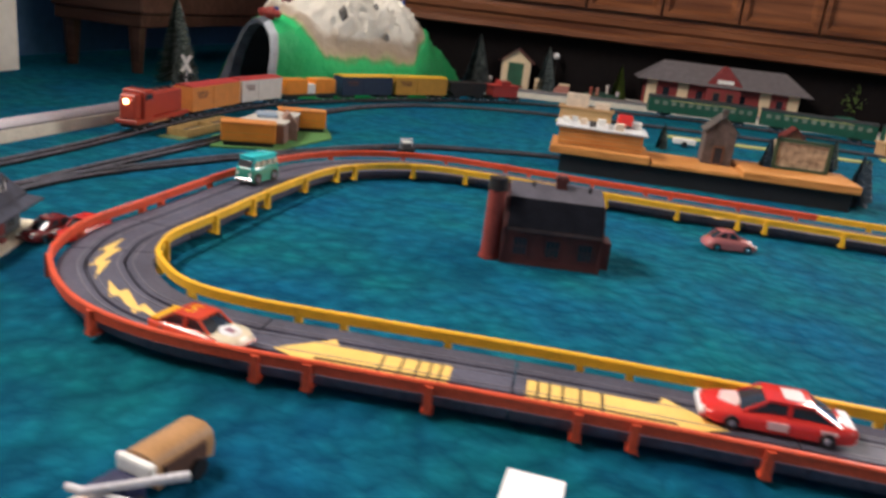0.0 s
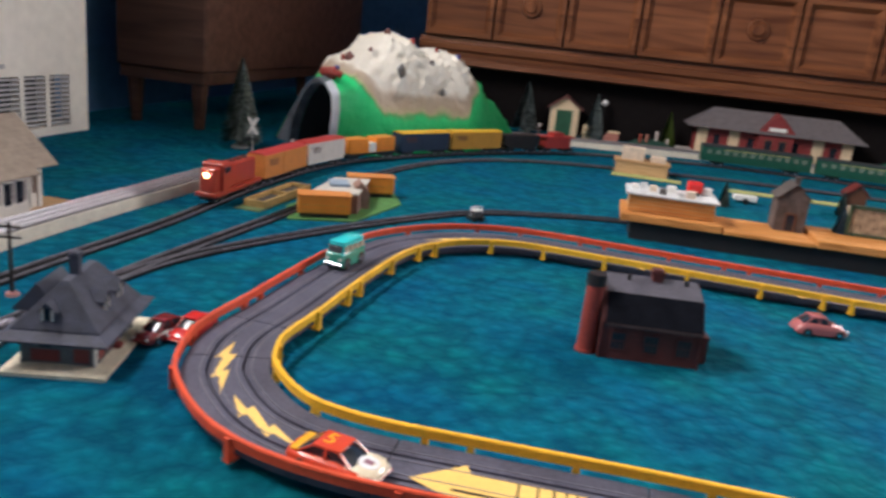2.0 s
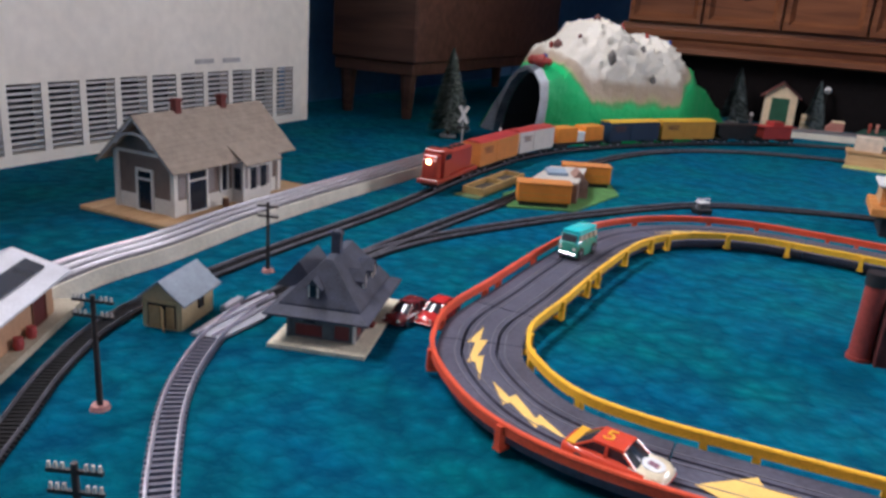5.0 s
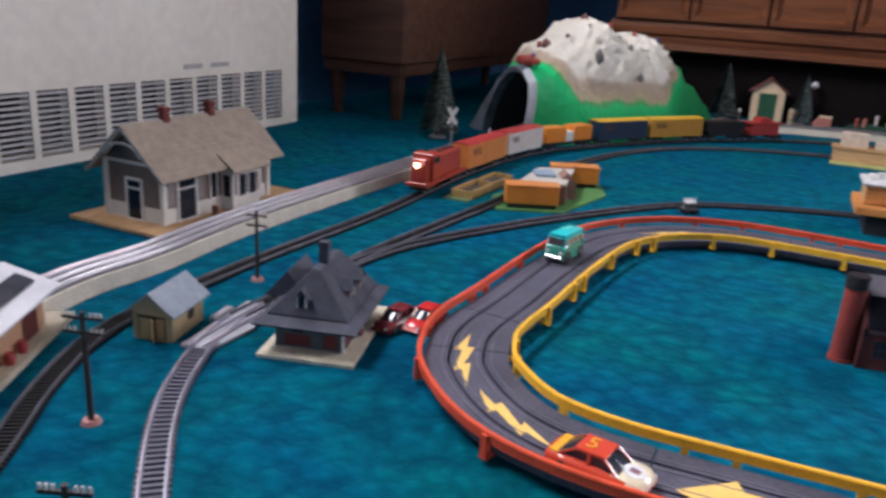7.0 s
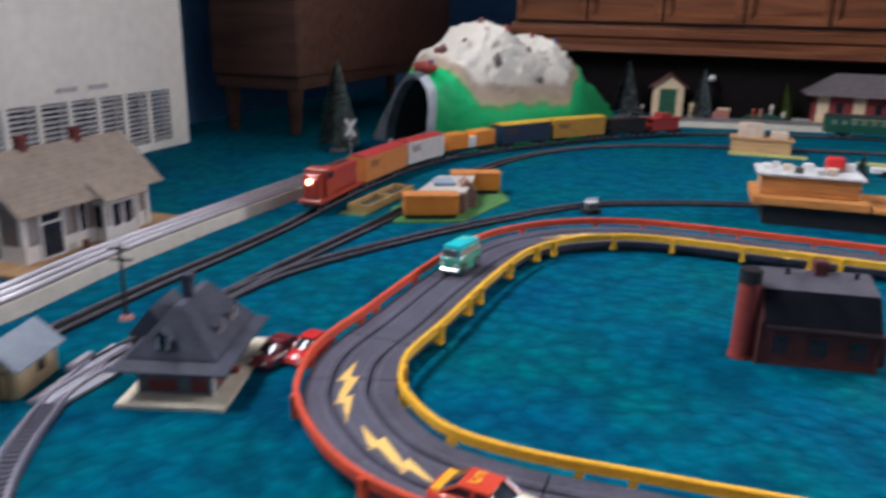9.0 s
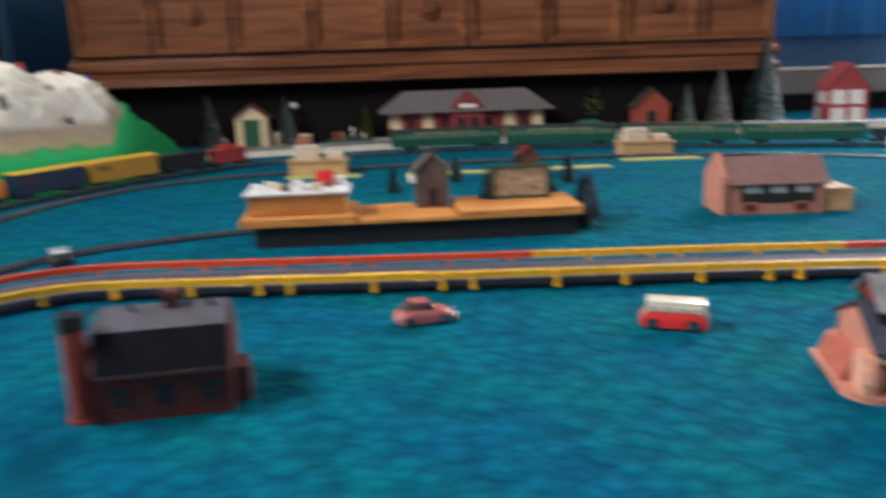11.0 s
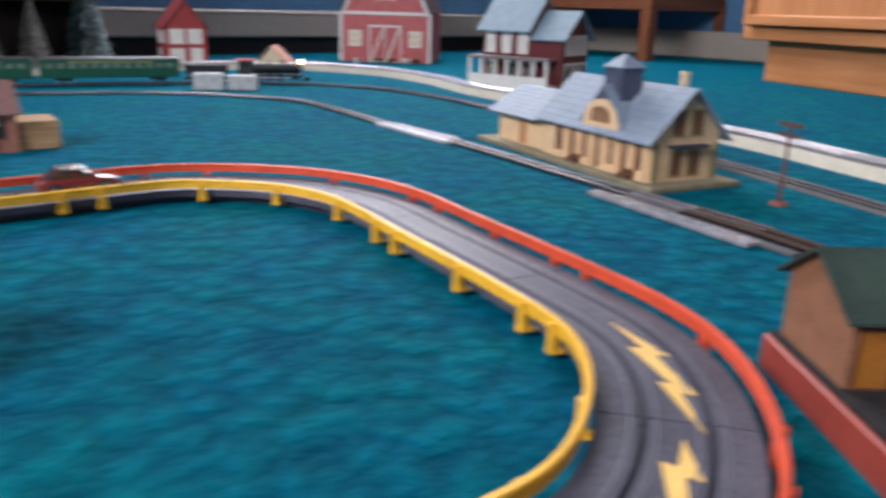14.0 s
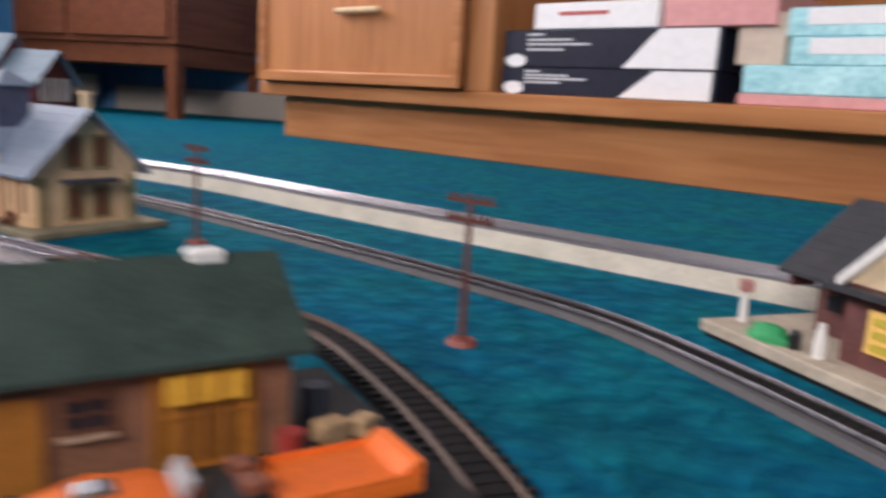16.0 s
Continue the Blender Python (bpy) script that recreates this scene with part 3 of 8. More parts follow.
def guard(i0, i1, off, material, name):
    """A guard rail from one index of the way to another, with posts down to the carpet."""
    idx = [k % NS for k in range(i0, i1 + 1)]
    pts, nr = [SIN[k] for k in idx], [SN[k] for k in idx]
    o = 0.0035 if off == 0 else -W_TR - 0.0035
    w = 0.0014
    prof = [(o - w, 0.0154), (o + w, 0.0154), (o + w, 0.0205), (o + w + 0.0006, 0.0215), (o + w, 0.0228), (o - w, 0.0228), (o - w - 0.0006, 0.0215), (o - w, 0.0205)]
    r = part(name, to_local(slot, sweep(B(), pts, prof, False, nr)), material, slot)
    k, step = 3, (9, 11, 4)
    n = 0
    while k < len(pts) - 1:
        p, s = pts[k] + nr[k] * o, nr[k]
        d = Vector((s.y, -s.x, 0))
        pb = B()
        out = s * (1 if off == 0 else -1)
        for z0, z1, t in ((0.0040, 0.0060, 0.0031), (0.0060, 0.0210, 0.0024)):
            back = 0.005 if z0 < 0.006 else 0.001
            q = [p + d * t + out * 0.0038, p - d * t + out * 0.0038, p - d * t - out * back, p + d * t - out * back]
            lo = [pb.verts.new((v.x, v.y, z0)) for v in q]
            hi = [pb.verts.new((v.x, v.y, z1)) for v in q]
            pb.faces.new(lo)
            pb.faces.new(hi)
            for e in range(4):
                pb.faces.new((lo[e], lo[(e + 1) % 4], hi[(e + 1) % 4], hi[e]))
        part("post", to_local(slot, pb), material, r)
        k += step[n % 3]
        n += 1


ia, ib = slot_index(0.461, 0.898), slot_index(0.80, 0.818)
lo_i, hi_i = min(ia, ib), max(ia, ib)
q = NS // 6
for k in range(6):
    guard(k * q, (k + 1) * q if k < 5 else NS, 0, YELRAIL, "inner_guard_rail")
guard(lo_i, hi_i, 1, YELRAIL, "outer_guard_rail")
guard(0, lo_i // 2, 1, REDRAIL, "outer_guard_rail")
guard(lo_i // 2, lo_i, 1, REDRAIL, "outer_guard_rail")
guard(hi_i, (hi_i + NS) // 2, 1, REDRAIL, "outer_guard_rail")
guard((hi_i + NS) // 2, NS, 1, REDRAIL, "outer_guard_rail")


def on_slot(s, o, z=TZ + 0.0012):
    """A point s steps along the way and o metres outwards from its inner edge."""
    i = int(math.floor(s))
    f = s - i
    p = SIN[i % NS].lerp(SIN[(i + 1) % NS], f)
    n = SN[i % NS].lerp(SN[(i + 1) % NS], f).normalized()
    v = p - n * o
    return Vector((v.x, v.y, z))


def slot_print(name, outline, label, material=None, z=TZ + 0.00035, parent=None):
    """A flat print on the deck, from an outline in (steps, metres outwards)."""
    bm = B()
    vs = [bm.verts.new(on_slot(s, o, z)) for s, o in outline]
    f = bm.faces.new(vs)
    r = bmesh.ops.extrude_face_region(bm, geom=[f])
    for v in r["geom"]:
        if isinstance(v, bmesh.types.BMVert):
            v.co.z -= 0.0003
    bmesh.ops.triangulate(bm, faces=[f for f in bm.faces if len(f.verts) > 4])
    return part(name, to_local(slot, bm), material or YELPAINT, parent or slot, label)


def bolt(s0, ln, o=0.037, h=0.012):
    """A lightning bolt print."""
    base = [(0, 0), (0.37, 0.5), (0.36, 0.12), (0.70, 0.55), (0.69, 0.18), (1.0, 0.5), (0.60, -0.30), (0.62, 0.04), (0.27, -0.42), (0.29, -0.06)]
    slot_print("lightning_print", [(s0 + a * ln, o + b * h) for a, b in base], "yellow lightning bolt")


def arrow(s0, s1, o0, o1):
    """A yellow arrow panel with bars."""
    d = s1 - s0
    ap = slot_print("arrow_print", [(s0, o0), (s0 + d * 0.33, o0), (s0 + d * 0.66, o0 + 0.0), (s0 + d * 0.70, o0 - 0.01), (s1, (o0 + o1) / 2), (s0 + d * 0.7, o1), (s0 + d * 0.3, o1), (s0, o1)], "yellow arrow panel")
    for f in (0.05, 0.11, 0.18, 0.27, 0.38):
        slot_print("cross_bar", [(s0 + d * f, o0), (s0 + d * (f + 0.013), o0), (s0 + d * (f + 0.013), o1), (s0 + d * f, o1)], "", SLOTGROOVE, TZ + 0.0006, ap)
    for o in (0.0195, 0.0465):
        if o0 < o < o1:
            n = 8
            slot_print("slot_gap", [(s0 + d * 0.75 * k / n, o - 0.0012) for k in range(n + 1)] + [(s0 + d * 0.75 * k / n, o + 0.0012) for k in range(n, -1, -1)], "", SLOTGROOVE, TZ + 0.00065, ap)


# prints on the race track

def wrap(i):
    return i - NS if i > NS / 2 else i


sA, sB, sC = wrap(slot_index(-0.242, 0.612)), wrap(slot_index(-0.222, 0.520)), wrap(slot_index(-0.150, 0.459))
bolt(sA, sB - sA, 0.035, 0.017)
bolt(sB + 0.5, sC - sB - 0.5, 0.035, 0.017)
r1, r2, r3 = slot_index(0.952, 0.346), slot_index(0.867, 0.273), slot_index(0.790, 0.240)
bolt(r1, r2 - r1, 0.035, 0.018)
bolt(r2 - 0.6, r3 - r2, 0.035, 0.018)
bolt(slot_index(-0.03, 0.992), 9, 0.030, 0.012)
a0 = slot_index(0.035, 0.470)
arrow(a0, a0 - 14, 0.026, 0.058)
arrow(a0 + 6, a0 + 21, 0.026, 0.058)
a1 = slot_index(0.13, 0.97)
arrow(a1 - 14, a1, 0.008, 0.036)
arrow(a1 - 18, a1 - 32, 0.008, 0.036)

# ---- model railway ----
LINE_C = [(-0.40, 0.22), (-0.45, 0.30), (-0.480, 0.367), (-0.507, 0.430), (-0.526, 0.50), (-0.527, 0.58), (-0.512, 0.675), (-0.494, 0.765), (-0.449, 0.967), (-0.405, 1.25),
          (-0.335, 1.49), (-0.20, 1.68), (0.0, 1.87), (0.25, 2.01), (0.6, 2.04), (0.95, 1.97), (1.28, 1.83), (1.53, 1.72), (1.73, 1.58), (1.82, 1.38), (1.80, 1.18), (1.73, 0.98)]
LINE_G = [(1.73, 0.98), (1.64, 0.75), (1.535, 0.525), (1.455, 0.38), (1.377, 0.252), (1.309, 0.146), (1.243, 0.06), (1.16, -0.003), (1.07, -0.06)]
LINE_A = [(-0.28, 0.22), (-0.325, 0.29), (-0.368, 0.354), (-0.414, 0.437), (-0.440, 0.52), (-0.446, 0.586)]
LINE_D = [(-0.446, 0.586), (-0.436, 0.640), (-0.404, 0.79), (-0.363, 0.944), (-0.322, 1.092),
          (-0.285, 1.27), (-0.235, 1.46), (-0.13, 1.655), (0.03, 1.775), (0.25, 1.82), (0.6, 1.82), (0.95, 1.77), (1.231, 1.67)]
LINE_H = [(1.231, 1.67), (1.438, 1.525), (1.535, 1.316), (1.50, 1.14), (1.452, 0.996), (1.395, 0.80), (1.317, 0.576), (1.262, 0.43)]
LINE_N = [(1.262, 0.43), (1.225, 0.335), (1.169, 0.222), (1.103, 0.160), (1.02, 0.106), (0.94, 0.07)]
LINE_E = [(-0.436, 0.645), (-0.418, 0.72), (-0.385, 0.82), (-0.325, 0.918), (-0.212, 1.062), (-0.07, 1.205), (0.06, 1.255), (0.20, 1.275), (0.33, 1.265)]
LINE_R = [(-0.565, 0.33), (-0.604, 0.45), (-0.613, 0.571), (-0.594, 0.670), (-0.580, 0.803), (-0.549, 0.967), (-0.507, 1.156), (-0.42, 1.58), (-0.33, 1.88), (-0.16, 2.07), (0.06, 2.14), (0.35, 2.165), (0.75, 2.165), (1.1, 2.115),
          (1.5, 2.058), (1.82, 2.02), (2.04, 1.87), (2.10, 1.63), (2.04, 1.40), (1.93, 1.18), (1.83, 0.88), (1.71, 0.55), (1.595, 0.348), (1.517, 0.207), (1.432, 0.05), (1.385, -0.04), (1.30, -0.20)]


def rail_profile(c, z0, h, w):
    """A rail in section: foot, web and a rounded head."""
    head = [(c + w * math.cos(q * math.pi / 6), z0 + h * 0.78 + h * 0.22 * math.sin(q * math.pi / 6)) for q in range(7)]
    return [(c - w * 1.6, z0), (c + w * 1.6, z0), (c + w * 1.6, z0 + h * 0.2), (c + w * 0.5, z0 + h * 0.3), (c + w * 0.5, z0 + h * 0.66)] + head + [(c - w * 0.5, z0 + h * 0.66), (c - w * 0.5, z0 + h * 0.3), (c - w * 1.6, z0 + h * 0.2)]


TIE_ME = {}


def railway(name, ctrl, label, bed=None, near=(), gauge=0.0148, railmat=STEEL, tie_len=0.0205, gap=0.0047, w=0.0005, h=0.0027, tiemat=TIE):
    """A track along control points: bed, rails and ties; the stretches named in near have single ties."""
    pts = spline(ctrl, 0.012)
    t = thing(name, pts[len(pts) // 2].x, pts[len(pts) // 2].y, 0, 0, label, "railway track")
    z = 0.0028
    if bed:
        part("roadbed", to_local(t, sweep(B(), pts, [(-0.0148, 0.0005), (0.0148, 0.0005), (0.0124, 0.0034), (-0.0124, 0.0034)])), bed, t)
        part("bed_core", to_local(t, sweep(B(), pts, rect(-0.0060, 0.0060, 0.0030, 0.0044))), TIE, t)
        z = 0.0046
    for c in (-gauge / 2, gauge / 2):
        smooth(part("rail", to_local(t, sweep(B(), pts, rail_profile(c, z, h, w))), railmat, t), 50)
    ties = spline(ctrl, gap)
    nr = sides(ties)
    rest = B()
    key = (tie_len, z, tiemat.name)
    if key not in TIE_ME:
        b = box(B(), -0.0013, -tie_len / 2, z - 0.002, 0.0016, tie_len / 2, z + 0.0002)
        me = bpy.data.meshes.new("tie")
        b.to_mesh(me)
        b.free()
        me.materials.append(tiemat)
        TIE_ME[key] = me
    loc = t.matrix_basis.translation
    vs, fs = [], []
    for p, s in zip(ties, nr):
        if any(x0 < p.x < x1 and y0 < p.y < y1 for x0, y0, x1, y1 in near):
            o = new("tie", TIE_ME[key])
            o.parent = t
            o.matrix_basis = Matrix.Translation(p - loc) @ Matrix.Rotation(math.atan2(s.y, s.x) - math.pi / 2, 4, "Z")
        else:
            d = Vector((s.y, -s.x, 0))
            k = len(vs)
            for zz in (z - 0.002, z + 0.0002):
                for a, c in ((-1, -1), (1, -1), (1, 1), (-1, 1)):
                    v = p - loc + d * (a * 0.0013) + s * (c * tie_len / 2)
                    vs.append((v.x, v.y, zz))
            fs += [(k + 4, k + 5, k + 6, k + 7), (k, k + 1, k + 5, k + 4), (k + 1, k + 2, k + 6, k + 5), (k + 2, k + 3, k + 7, k + 6), (k + 3, k, k + 4, k + 7)]
    me = bpy.data.meshes.new("tie_run")
    me.from_pydata(vs, [], fs)
    me.materials.append(tiemat)
    o = new("tie_run", me)
    o.parent = t
    o["kind"] = "stuff"
    return t


railway("outer_train_line", LINE_C, "long outer model train track with dark grey rails on black ties", None, railmat=DARKRAIL)
railway("grey_train_line", LINE_G, "model train track with bright rails on grey plastic shoulders", DARKBED, railmat=DULL, tie_len=0.0128, gap=0.0062, w=0.0004, h=0.0019)
railway("inner_train_line", LINE_D, "model train track with dark grey rails and black ties on the carpet", None, railmat=DARKRAIL)
railway("curved_train_line", LINE_A, "curved model train track with bright nickel rails on the carpet", None, near=((-0.6, 0.2, -0.2, 0.62),), gap=0.0060, w=0.0008, tiemat=mat("glossy_grey_ties", (0.11, 0.105, 0.145), 0.3, grain=0.15, scale=120))
railway("near_train_line", LINE_N, "model train track with brown brass rails on broad black ties", mat("black_roadbed", (0.005, 0.005, 0.006), 0.9, grain=0.2, scale=120, spec=0.08), near=((0.9, 0.05, 1.3, 0.5),), railmat=BRASS, tie_len=0.029, gap=0.0075, gauge=0.0160, w=0.0004)
railway("pale_train_line", LINE_H, "model train track with bright nickel rails curving over the carpet", None, railmat=DULL, w=0.0007, gap=0.0075, tie_len=0.0175)
railway("siding_line", LINE_E, "model train siding with dark grey rails and black ties", None, railmat=DARKRAIL)
rp = spline(LINE_R, 0.012)
rt = thing("three_rail_line", 0.4, 1.0, 0, 0, "three-rail toy train track on a raised cream roadbed", "railway track")
part("roadbed", to_local(rt, sweep(B(), rp, [(-0.024, 0.0), (0.024, 0.0), (0.021, 0.0150), (-0.021, 0.0150)])), WHITEBED, rt)
part("ballast", to_local(rt, sweep(B(), rp, [(-0.019, 0.0147), (0.019, 0.0147), (0.018, 0.0165), (-0.018, 0.0165)])), GREYTOP, rt)
for c in (-0.0135, 0.0, 0.0135):
    smooth(part("rail", to_local(rt, sweep(B(), rp, rail_profile(c, 0.0165, 0.0042, 0.0012))), STEEL3, rt), 50)

# turnouts: grey moulded plates with a switch lever box
TURN_GREY = mat("grey_turnout_plastic", (0.40, 0.40, 0.45), 0.45, grain=0.08)


# side plates: base grey raised to hold the window glare
GLARESTRIP = mat("glare_grey_plate", (0.46, 0.47, 0.52), 0.3, grain=0.06)
MIDSTRIP = mat("mid_grey_plate", (0.27, 0.27, 0.31), 0.26, grain=0.06, spec=0.8)


def turnout(x, y, rz, ln, label, plastic=TURN_GREY, strip=None, strip_mat=None, hand=1):
    t = thing("turnout", x, y, 0, rz, label, "railway turnout", "turnouts")
    part("base", prism(B(), [(-ln / 2, -0.018 * hand), (ln / 2, -0.018 * hand), (ln / 2, 0.03 * hand), (0.0, 0.030 * hand), (-ln / 2, 0.018 * hand)], 0.0006, 0.0032, "z"), plastic, t)
    if strip:
        y0, y1, l2 = strip
        bx("side_plate", (-l2 / 2, y0, 0.0008, l2 / 2, y1, 0.0052), strip_mat, t, 0.0008, "grey side plate lightened for window glare")
        if y1 < -0.02:
            bx("tie_plate", (-l2 / 2 + 0.02, y1, 0.0006, l2 / 2 + 0.03, -0.0182, 0.0030), plastic, t)
    else:
        bx("switch_box", (0.0, 0.0185, 0.0006, 0.028, 0.028, 0.006), TURN_GREY, t, 0.001)
    for k in range(2):
        part("point_rail", prism(B(), [(-ln / 2, hand * (-0.0085 + k * 0.017)), (ln / 2, hand * (0.004 + k * 0.016)), (ln / 2, hand * (0.0052 + k * 0.016)), (-ln / 2, hand * (-0.0073 + k * 0.017))], 0.0032, 0.0058, "z"), STEEL, t)
    return t


T0 = turnout(-0.444, 0.570, 88, 0.10, "grey moulded train turnout with a switch box beside the house", hand=-1)
T1 = turnout(1.428, 0.905, -107, 0.15, "grey turnout with a glare-pale side plate on the train track", mat("grey_turnout", (0.17, 0.17, 0.19), 0.45, grain=0.06), (-0.026, -0.008, 0.19), GLARESTRIP)
T2 = turnout(1.265, 0.43, -112, 0.15, "glossy grey turnout plate before the cream station", mat("slate_turnout", (0.12, 0.12, 0.135), 0.45, grain=0.06), (-0.058, -0.036, 0.196), MIDSTRIP)

T0.scale = T1.scale = T2.scale = (1.0, 0.72, 1.0)

# ---- buildings ----
WIN = mat("dark_window", (0.02, 0.025, 0.035), 0.15, grain=0.1)
WHITE = mat("white_model_paint", (0.75, 0.74, 0.70), 0.55, grain=0.05, scale=80)
CREAM = mat("cream_model_paint", (0.72, 0.56, 0.36), 0.6, grain=0.06, scale=80)
TAUPE = mat("taupe_shingle", (0.27, 0.215, 0.17), 0.8, grain=0.12, scale=90, bump=0.0005)
TAUPEWALL = mat("taupe_siding", (0.17, 0.125, 0.105), 0.7, grain=0.1, scale=80)
SLATE = mat("slate_grey_shingle", (0.042, 0.046, 0.070), 0.75, grain=0.22, scale=90, bump=0.0006)
PALEROOF = mat("pale_blue_grey_shingle", (0.27, 0.31, 0.36), 0.6, grain=0.1, scale=90, bump=0.0005)
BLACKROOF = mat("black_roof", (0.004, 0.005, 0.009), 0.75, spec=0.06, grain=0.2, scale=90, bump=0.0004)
MAROON = mat("maroon_brick", (0.13, 0.016, 0.012), 0.6, grain=0.2, scale=120, bump=0.0004)
REDBRICK = mat("red_brick_model", (0.33, 0.06, 0.035), 0.55, grain=0.16, scale=120, bump=0.0004)
PINKBRICK = mat("salmon_brick_model", (0.48, 0.20, 0.14), 0.65, grain=0.14, scale=120, bump=0.0004)
BARNRED = mat("barn_red", (0.33, 0.045, 0.045), 0.6, grain=0.12, scale=90)
TANWOOD = wood("tan_board", (0.42, 0.24, 0.11), (0.62, 0.40, 0.21), 0.6, size=0.15)
ORANGEWOOD = wood("orange_board", (0.42, 0.16, 0.04), (0.72, 0.33, 0.10), 0.5, size=0.15)
YELLOWHUT = mat("yellow_hut", (0.52, 0.40, 0.22), 0.6, grain=0.08, scale=90)
GREENROOF = mat("dark_green_roof", (0.020, 0.042, 0.036), 0.6, grain=0.12, scale=60, bump=0.0003, second=(0.032, 0.056, 0.044))
GREENDOOR = mat("green_door", (0.02, 0.09, 0.045), 0.5)
ORANGE = mat("orange_plastic", (0.82, 0.27, 0.03), 0.35, grain=0.06, coat=0.2)
GREYSTONE = mat("grey_stone", (0.075, 0.065, 0.06), 0.85, grain=0.3, scale=120, bump=0.001)
AMBER = mat("amber_door", (0.38, 0.145, 0.020), 0.5, grain=0.1)
BROWN = mat("brown_trim", (0.13, 0.05, 0.025), 0.6)


def gable_walls(L, W, eave, ridge):
    bm = B()
    prism(bm, [(-W / 2, 0), (W / 2, 0), (W / 2, eave), (0, ridge), (-W / 2, eave)], -L / 2, L / 2, "x")
    return bm


def roof_slab(L, W, eave, ridge, over, th, side, courses=9):
    """One slope of a gable roof with its ridge along x, laid in overlapping courses."""
    s = (ridge - eave) / (W / 2)
    y1, z1 = (W / 2 + over), eave - s * over
    pts = [(0, ridge), (side * y1, z1)]
    for k in range(courses):
        f0, f1 = 1 - k / courses, 1 - (k + 1) / courses
        pts.append((side * y1 * f0, ridge + (z1 - ridge) * f0 + th))
        pts.append((side * y1 * f1, ridge + (z1 - ridge) * f1 + th * 0.84))
    return prism(B(), pts, -L / 2 - over, L / 2 + over, "x")


def slope(y0, z0, y1, z1, th, a0, a1, courses=8):
    """A roof slope from its ridge (y0, z0) down to its eave (y1, z1), in overlapping courses, along x."""
    pts = [(y0, z0), (y1, z1)]
    for k in range(courses):
        f0, f1 = 1 - k / courses, 1 - (k + 1) / courses
        pts.append((y0 + (y1 - y0) * f0, z0 + (z1 - z0) * f0 + th))
        pts.append((y0 + (y1 - y0) * f1, z0 + (z1 - z0) * f1 + th * 0.84))
    return prism(B(), pts, a0, a1, "x")


def opening(parent, L, W, face, pos, z0, w, h, frame, pane=None, kind="window", fw=0.0018, bars=0, pr=0.0012):
    """A window or door on one face (S, N, E, W) of a body centred on the origin: a frame set proud, with its pane."""
    pane = pane or WIN
    m = {"S": pose(pos, -W / 2, 0, 0, 0, 0), "N": pose(-pos, W / 2, 0, 0, 0, 180), "E": pose(L / 2, pos, 0, 0, 0, 90), "W": pose(-L / 2, -pos, 0, 0, 0, -90)}[face]
    f = B()
    ring = []
    for x0, x1, za, zb in ((-w / 2 - fw, w / 2 + fw, z0 - fw, z0 + h + fw * 1.3), (-w / 2, w / 2, z0, z0 + h)):
        for yy in (-pr, 0.001):
            ring.append([f.verts.new((x, yy, z)) for x, z in ((x0, za), (x1, za), (x1, zb), (x0, zb))])
    for p, q in ((0, 1), (0, 2), (2, 3), (1, 3)):
        for k in range(4):
            f.faces.new((ring[p][k], ring[p][(k + 1) % 4], ring[q][(k + 1) % 4], ring[q][k]))
    o = part(kind, f, frame, parent)
    o.matrix_basis = m
    for b in range(bars):
        x = -w / 2 + w * (b + 1) / (bars + 1)
        bx("glazing_bar", (x - fw * 0.3, -pr * 0.8, z0, x + fw * 0.3, 0.0005, z0 + h), frame, o)
    if bars:
        bx("glazing_bar", (-w / 2, -pr * 0.75, z0 + h * 0.5 - fw * 0.3, w / 2, 0.0004, z0 + h * 0.5 + fw * 0.3), frame, o)
    bx("pane" if kind == "window" else "leaf", (-w / 2, -pr * 0.4, z0, w / 2, 0.0008, z0 + h), pane, o)
    return o


def gable_building(name, x, y, z, rz, L, W, eave, ridge, over, wall, roof, label, openings=(), category="model building", th=0.0016, group="", courses=12):
    t = thing(name, x, y, z, rz, label, category, group)
    part("wall_shell", gable_walls(L, W, eave, ridge), wall, t)
    for side in (-1, 1):
        part("roof_slope", roof_slab(L, W, eave, ridge, over, th, side, courses), roof, t)
    for o in openings:
        opening(t, L, W, *o)
    return t


def chimney(parent, x, y, z0, z1, s, material, cap=True):
    bm = box(B(), x - s, y - s, z0, x + s, y + s, z1)
    if cap:
        box(bm, x - s * 1.25, y - s * 1.25, z1 - s, x + s * 1.25, y + s * 1.25, z1 - s * 0.3)
    return part("chimney", bm, material, parent)


def gable_dormer(parent, m, w, h, d, wall, roof, pane=WIN):
    bm = prism(B(), [(-w / 2, -h), (w / 2, -h), (w / 2, 0), (0, w * 0.55), (-w / 2, 0)], 0, d, "y")
    o = part("dormer", bm, wall, parent)
    o.matrix_basis = m
    rb = B()
    for s in (-1, 1):
        prism(rb, [(0, w * 0.55), (s * w * 0.68, -w * 0.2), (s * w * 0.68, -w * 0.2 + 0.0012), (0, w * 0.55 + 0.0014)], -0.002, d, "y")
    part("dormer_roof", rb, roof, o)
    bx("pane", (-w * 0.26, -0.0006, -h * 0.7, w * 0.26, 0.001, w * 0.15), pane, o)
    return o


NAVYP = mat("navy_dark_pane", (0.010, 0.014, 0.026), 0.18, grain=0.05)

# taupe and white depot by the air conditioner
DL, DW = 0.185, 0.088
dp = thing("plank_platform", -0.676, 0.888, 0, 79.3, "tan plank platform under the depot", "platform")
bx("deck", (-0.1325, -0.0735, 0.0, 0.1325, 0.0735, 0.005), TANWOOD, dp, 0.0008)
